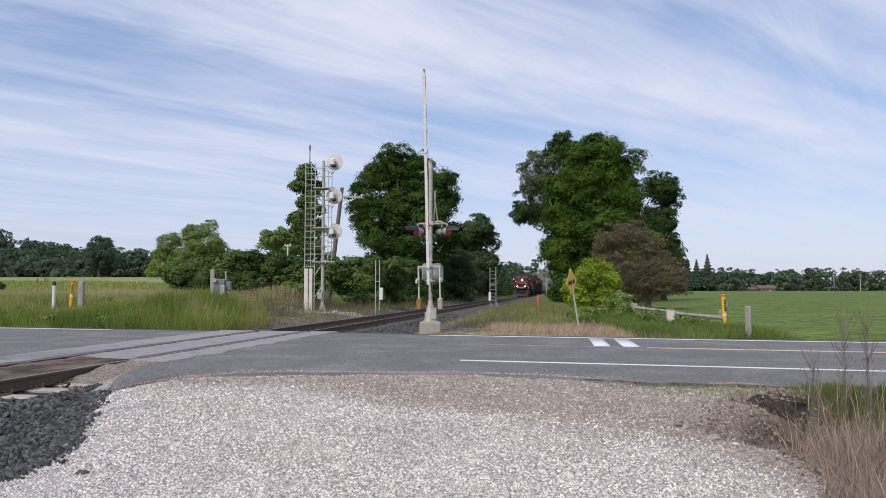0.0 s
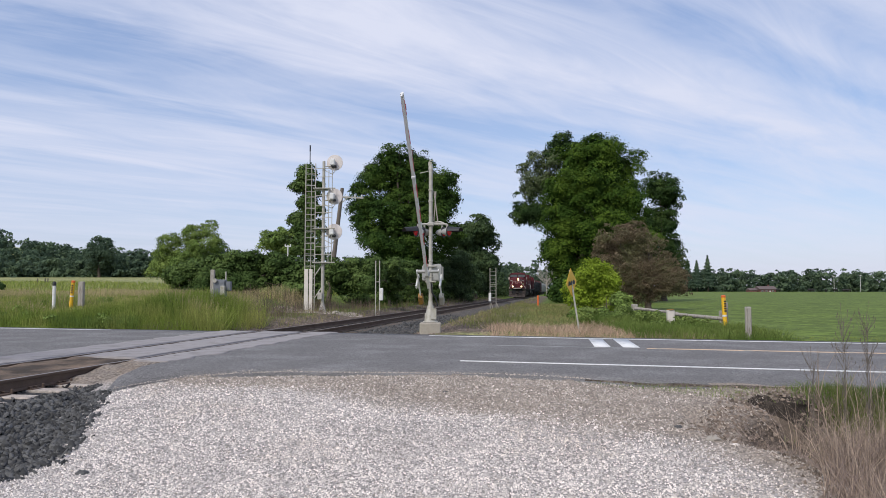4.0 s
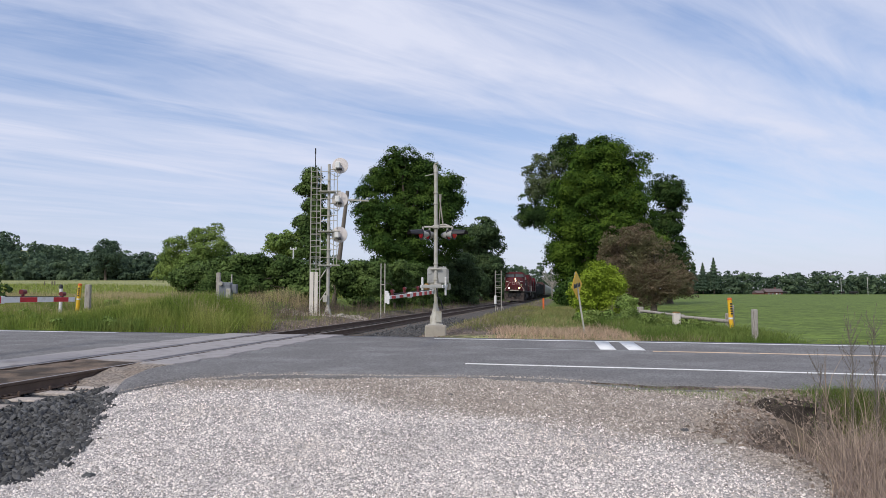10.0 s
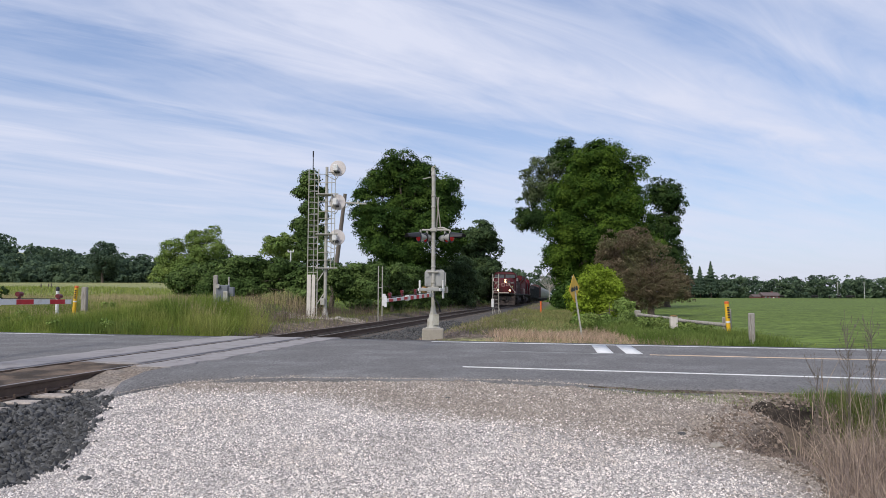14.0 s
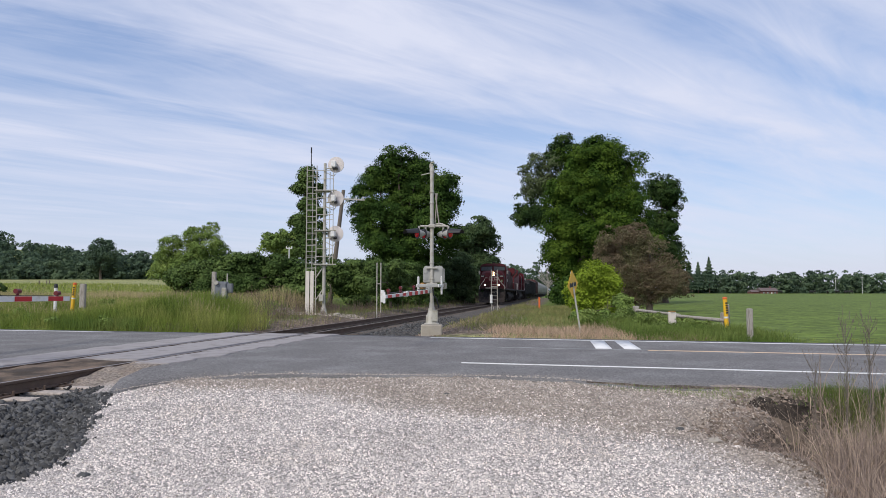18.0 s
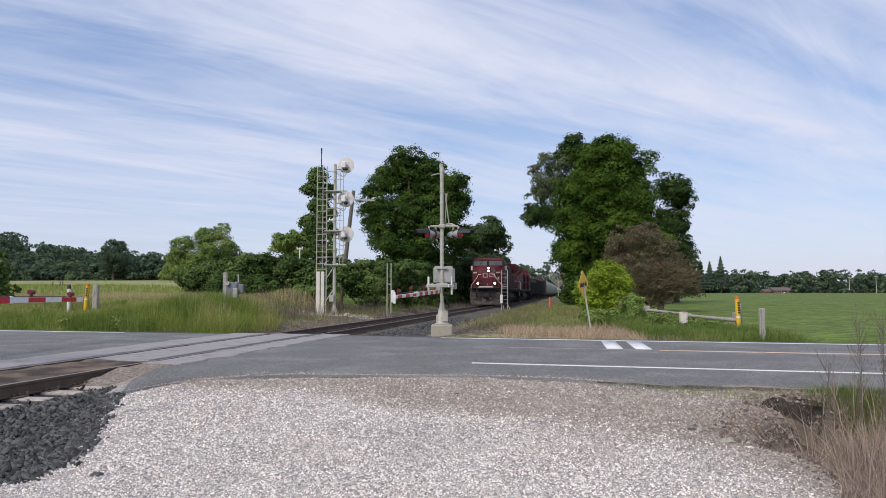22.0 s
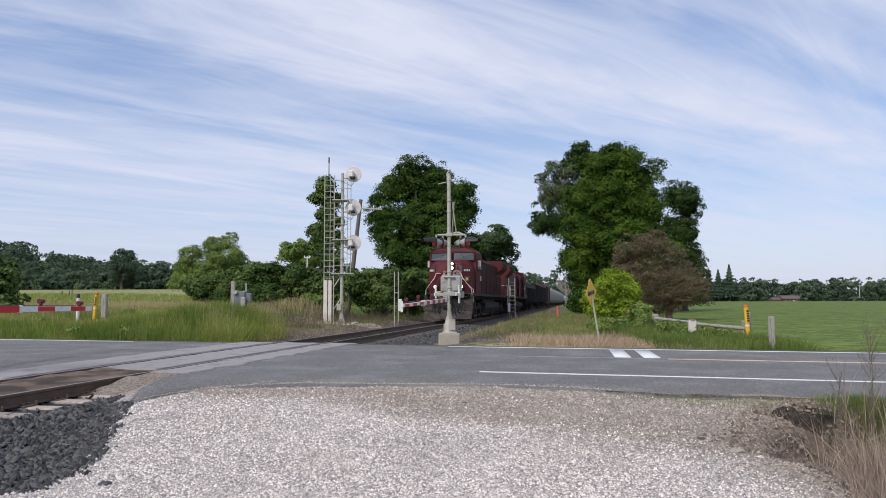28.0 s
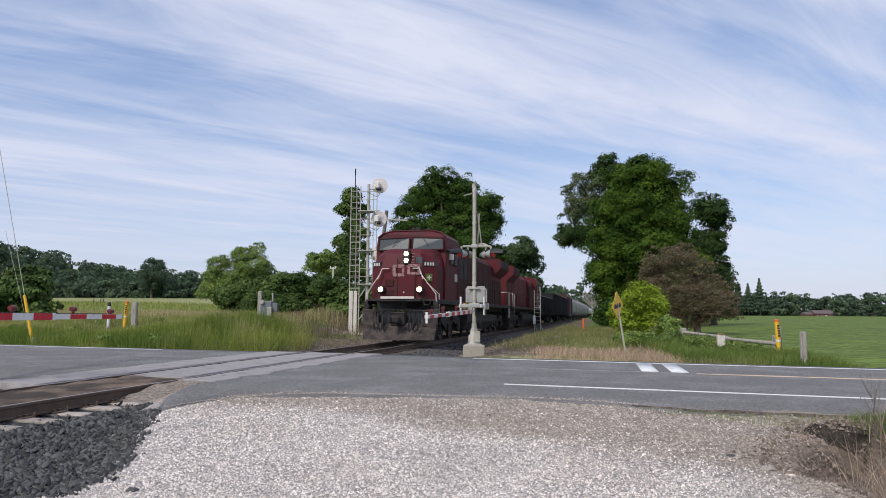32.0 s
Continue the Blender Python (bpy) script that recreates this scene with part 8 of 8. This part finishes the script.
def farmhouse():
    g = thing("farmhouse", pose(155.0, 331, float(ground_z(155, 331)) - 1.0, 0, 0, 6), "low red-brick farmhouse with a brown roof behind the pasture", "house")
    part("wall", Shape().box((0, 0, 1.5), (11.5, 7, 3.2), 0.05), M_brick, g)
    part("roof", Shape().prism([(-4.2, 3.0), (0, 5.2), (4.2, 3.0)], "x", -6.3, 6.3), M_roof, g, smooth=False)
    part("chimney", Shape().box((2.5, 0.5, 5.4), (0.9, 0.8, 1.4), 0.03), M_brick, g)
    for x_ in (-4.0, -1.2, 3.6):
        w_ = part("window", Shape().box((x_, -3.53, 1.7), (1.2, 0.08, 1.2), 0.01), M_white_paint, g)
        part("pane", Shape().box((x_, -3.58, 1.7), (1.0, 0.04, 1.0), 0.01), M_glass, w_)
    part("door", Shape().box((1.3, -3.53, 1.15), (1.0, 0.08, 2.1), 0.01), M_white_paint, g)
    part("garage", Shape().box((-9.0, 1.0, 1.2), (5.0, 5.5, 2.6), 0.05), M_brick, g)
    part("garage_roof", Shape().prism([(-2.2, 2.4), (1.0, 3.9), (4.2, 2.4)], "x", -11.7, -6.3), M_roof, g, smooth=False)
    g.scale = (0.72, 0.72, 0.72)


farmhouse()


def cow():
    g = thing("cow", pose(0, 0, 0), "black cow grazing in the pasture", "cow", "cows in the pasture")
    part("body", Shape().lathe((0, 0, 1.05), [(0.0, -1.0), (0.28, -0.92), (0.38, -0.5), (0.40, 0.2), (0.34, 0.7), (0.2, 0.92), (0.0, 0.98)], 10, Matrix.Rotation(radians(90), 3, "Y")), M_cow, g)
    part("head", Shape().lathe((1.15, 0, 0.75), [(0.0, -0.3), (0.14, -0.2), (0.17, 0.1), (0.08, 0.3), (0.0, 0.32)], 8, Matrix.Rotation(radians(130), 3, "Y")), M_cow, g)
    part("neck", Shape().cyl((0.8, 0, 1.15), (1.1, 0, 0.85), 0.22, 0.14, 8), M_cow, g)
    for x_ in (-0.7, 0.6):
        for y_ in (-0.2, 0.2):
            part("leg", Shape().cyl((x_, y_, 0), (x_, y_, 0.85), 0.06, 0.11, 7), M_cow, g)
    part("tail", Shape().tube([(-0.95, 0, 1.3), (-1.05, 0, 0.6)], 0.03, 5), M_cow, g)
    return g


herd = random.Random(3)
first_cow = cow()
spots = [(163, 306), (165.5, 308), (168.6, 303), (176.4, 309), (179.4, 306), (181.0, 310), (152, 312), (186.5, 316)]
for k_, (x_, y_) in enumerate(spots):
    m_ = pose(x_, y_, float(ground_z(x_, y_)), 0, 0, herd.uniform(-40, 220))
    if k_ == 0:
        first_cow.matrix_basis = m_
    else:
        copy_thing(first_cow, m_)


def field_pole(x, y, h):
    z = float(ground_z(x, y))
    g = thing("field_pole", pose(x, y, z), "pale slim pole before the far woods", "pole", "poles behind the pasture")
    part("shaft", Shape().cyl((0, 0, 0), (0, 0, h), 0.09, 0.07, 8), M_white_paint, g)
    part("cross_arm", Shape().box((0, 0, h - 0.4), (1.4, 0.1, 0.12), 0.01), M_white_paint, g)


field_pole(182, 320, 7.5)
field_pole(195.5, 322, 8.0)


def tall_stalk(x, y, h, n, seed):
    """One dead weed with short side twigs and seed heads."""
    r = random.Random(seed)
    z = float(ground_z(x, y)) - 0.03
    g = thing("dead_stalk", pose(x, y, z), "tall dead brown weed stalk with seed heads", "weed", "dead stalks by the ditch")
    sh = Shape()
    p = Vector((0, 0, 0))
    for k in range(8):
        q = p + Vector((r.uniform(-0.012, 0.012), r.uniform(-0.01, 0.01), h / 8))
        sh.cyl(p, q, 0.0065 * (1 - k / 10), 0.0065 * (1 - (k + 1) / 10), 6)
        p = q
    part("stem", sh, M_pole_wood, g)
    tw = Shape()
    for k in range(n):
        z0 = h * r.uniform(0.25, 0.98)
        a = r.uniform(0, 6.28)
        e = Vector((math.cos(a) * r.uniform(0.03, 0.13), math.sin(a) * r.uniform(0.03, 0.12), z0 + r.uniform(0.08, 0.25)))
        tw.cyl((0, 0, z0), e, 0.0028, 0.0015, 4)
        tw.cyl(e, e + Vector((0, 0, 0.03)), 0.0045, 0.002, 5)
    tagged(part("twig_spray", tw, M_pole_wood, g), kind="stuff")


for k_, (x_, y_, h_, n_) in enumerate(((4.45, 7.7, 1.55, 26), (4.75, 7.75, 1.40, 30), (4.15, 7.8, 1.1, 14), (5.3, 7.8, 1.2, 16))):
    tall_stalk(x_, y_, h_ * 1.12, n_ * 2, k_)


# ---- what moves ----
def front_y(t):
    """Where, along y, the leading ditch lights are."""
    k = 32.0 - t
    return 27.4 + 3.9 * k - 0.0095 * k * k


def vehicle_pose(t, behind, turned):
    p = track_point(0) + U * (front_y(t) * UL + behind)
    return pose(p.x, p.y, 0.02, 0, 0, HEAD + (180 if turned else 0))


def motions():
    for ob, behind, turned in TRAIN:
        walk(ob, [(t, vehicle_pose(t, behind, turned)) for t in (0, 4, 8, 12, 16, 20, 24, 28, 32)])
    near = {ob for ob, behind, _ in TRAIN[:6]}
    turned_of = {ob: turned for ob, _, turned in TRAIN}
    for w, x, r in WHEELS:
        if w.parent not in near:
            continue
        way = -1 if turned_of[w.parent] else 1
        rows = []
        for k in range(201):
            t = k * 0.16
            roll = (front_y(0) - front_y(t)) * UL / r * way
            rows.append((t, pose(x, 0, r) @ Matrix.Rotation(roll, 4, "Y")))
        walk(w, rows)
    az_e, az_w = math.degrees(math.atan2(-math.cos(0.135), -math.sin(0.135))), math.degrees(math.atan2(0.9995, 0.033))

    def arm_pose(x, y, z, az, lift):
        return pose(x, y, z, 0, 0, az) @ Matrix.Rotation(-radians(lift), 4, "Y")
    walk(ARM_E, [(t, arm_pose(-0.035, -0.25, 1.42, az_e, a)) for t, a in
                 ((0, 81.8), (1.6, 81.8), (2.0, 80.5), (2.5, 73.0), (3.0, 63.7), (3.5, 55.4), (4.5, 40.3), (5.5, 25.9), (6.0, 19.3), (6.5, 13.2), (7.0, 7.2), (7.5, 2.7),
                  (8.0, 1.1), (8.5, -2.2), (8.8, -0.4), (9.0, -0.6), (9.5, -1.3), (32.0, -1.3))])
    walk(ARM_W, [(t, arm_pose(0.0, 0.30, 1.09, az_w, a)) for t, a in
                 ((0, 84.0), (2.2, 84.0), (2.6, 80.0), (3.5, 65.0), (4.5, 48.0), (5.5, 31.9), (6.0, 25.9), (6.5, 19.5), (7.0, 13.7), (7.5, 8.2), (8.0, 4.8), (8.5, 3.0),
                  (9.0, -0.3), (9.5, -0.2), (32.0, -0.2))])


motions()
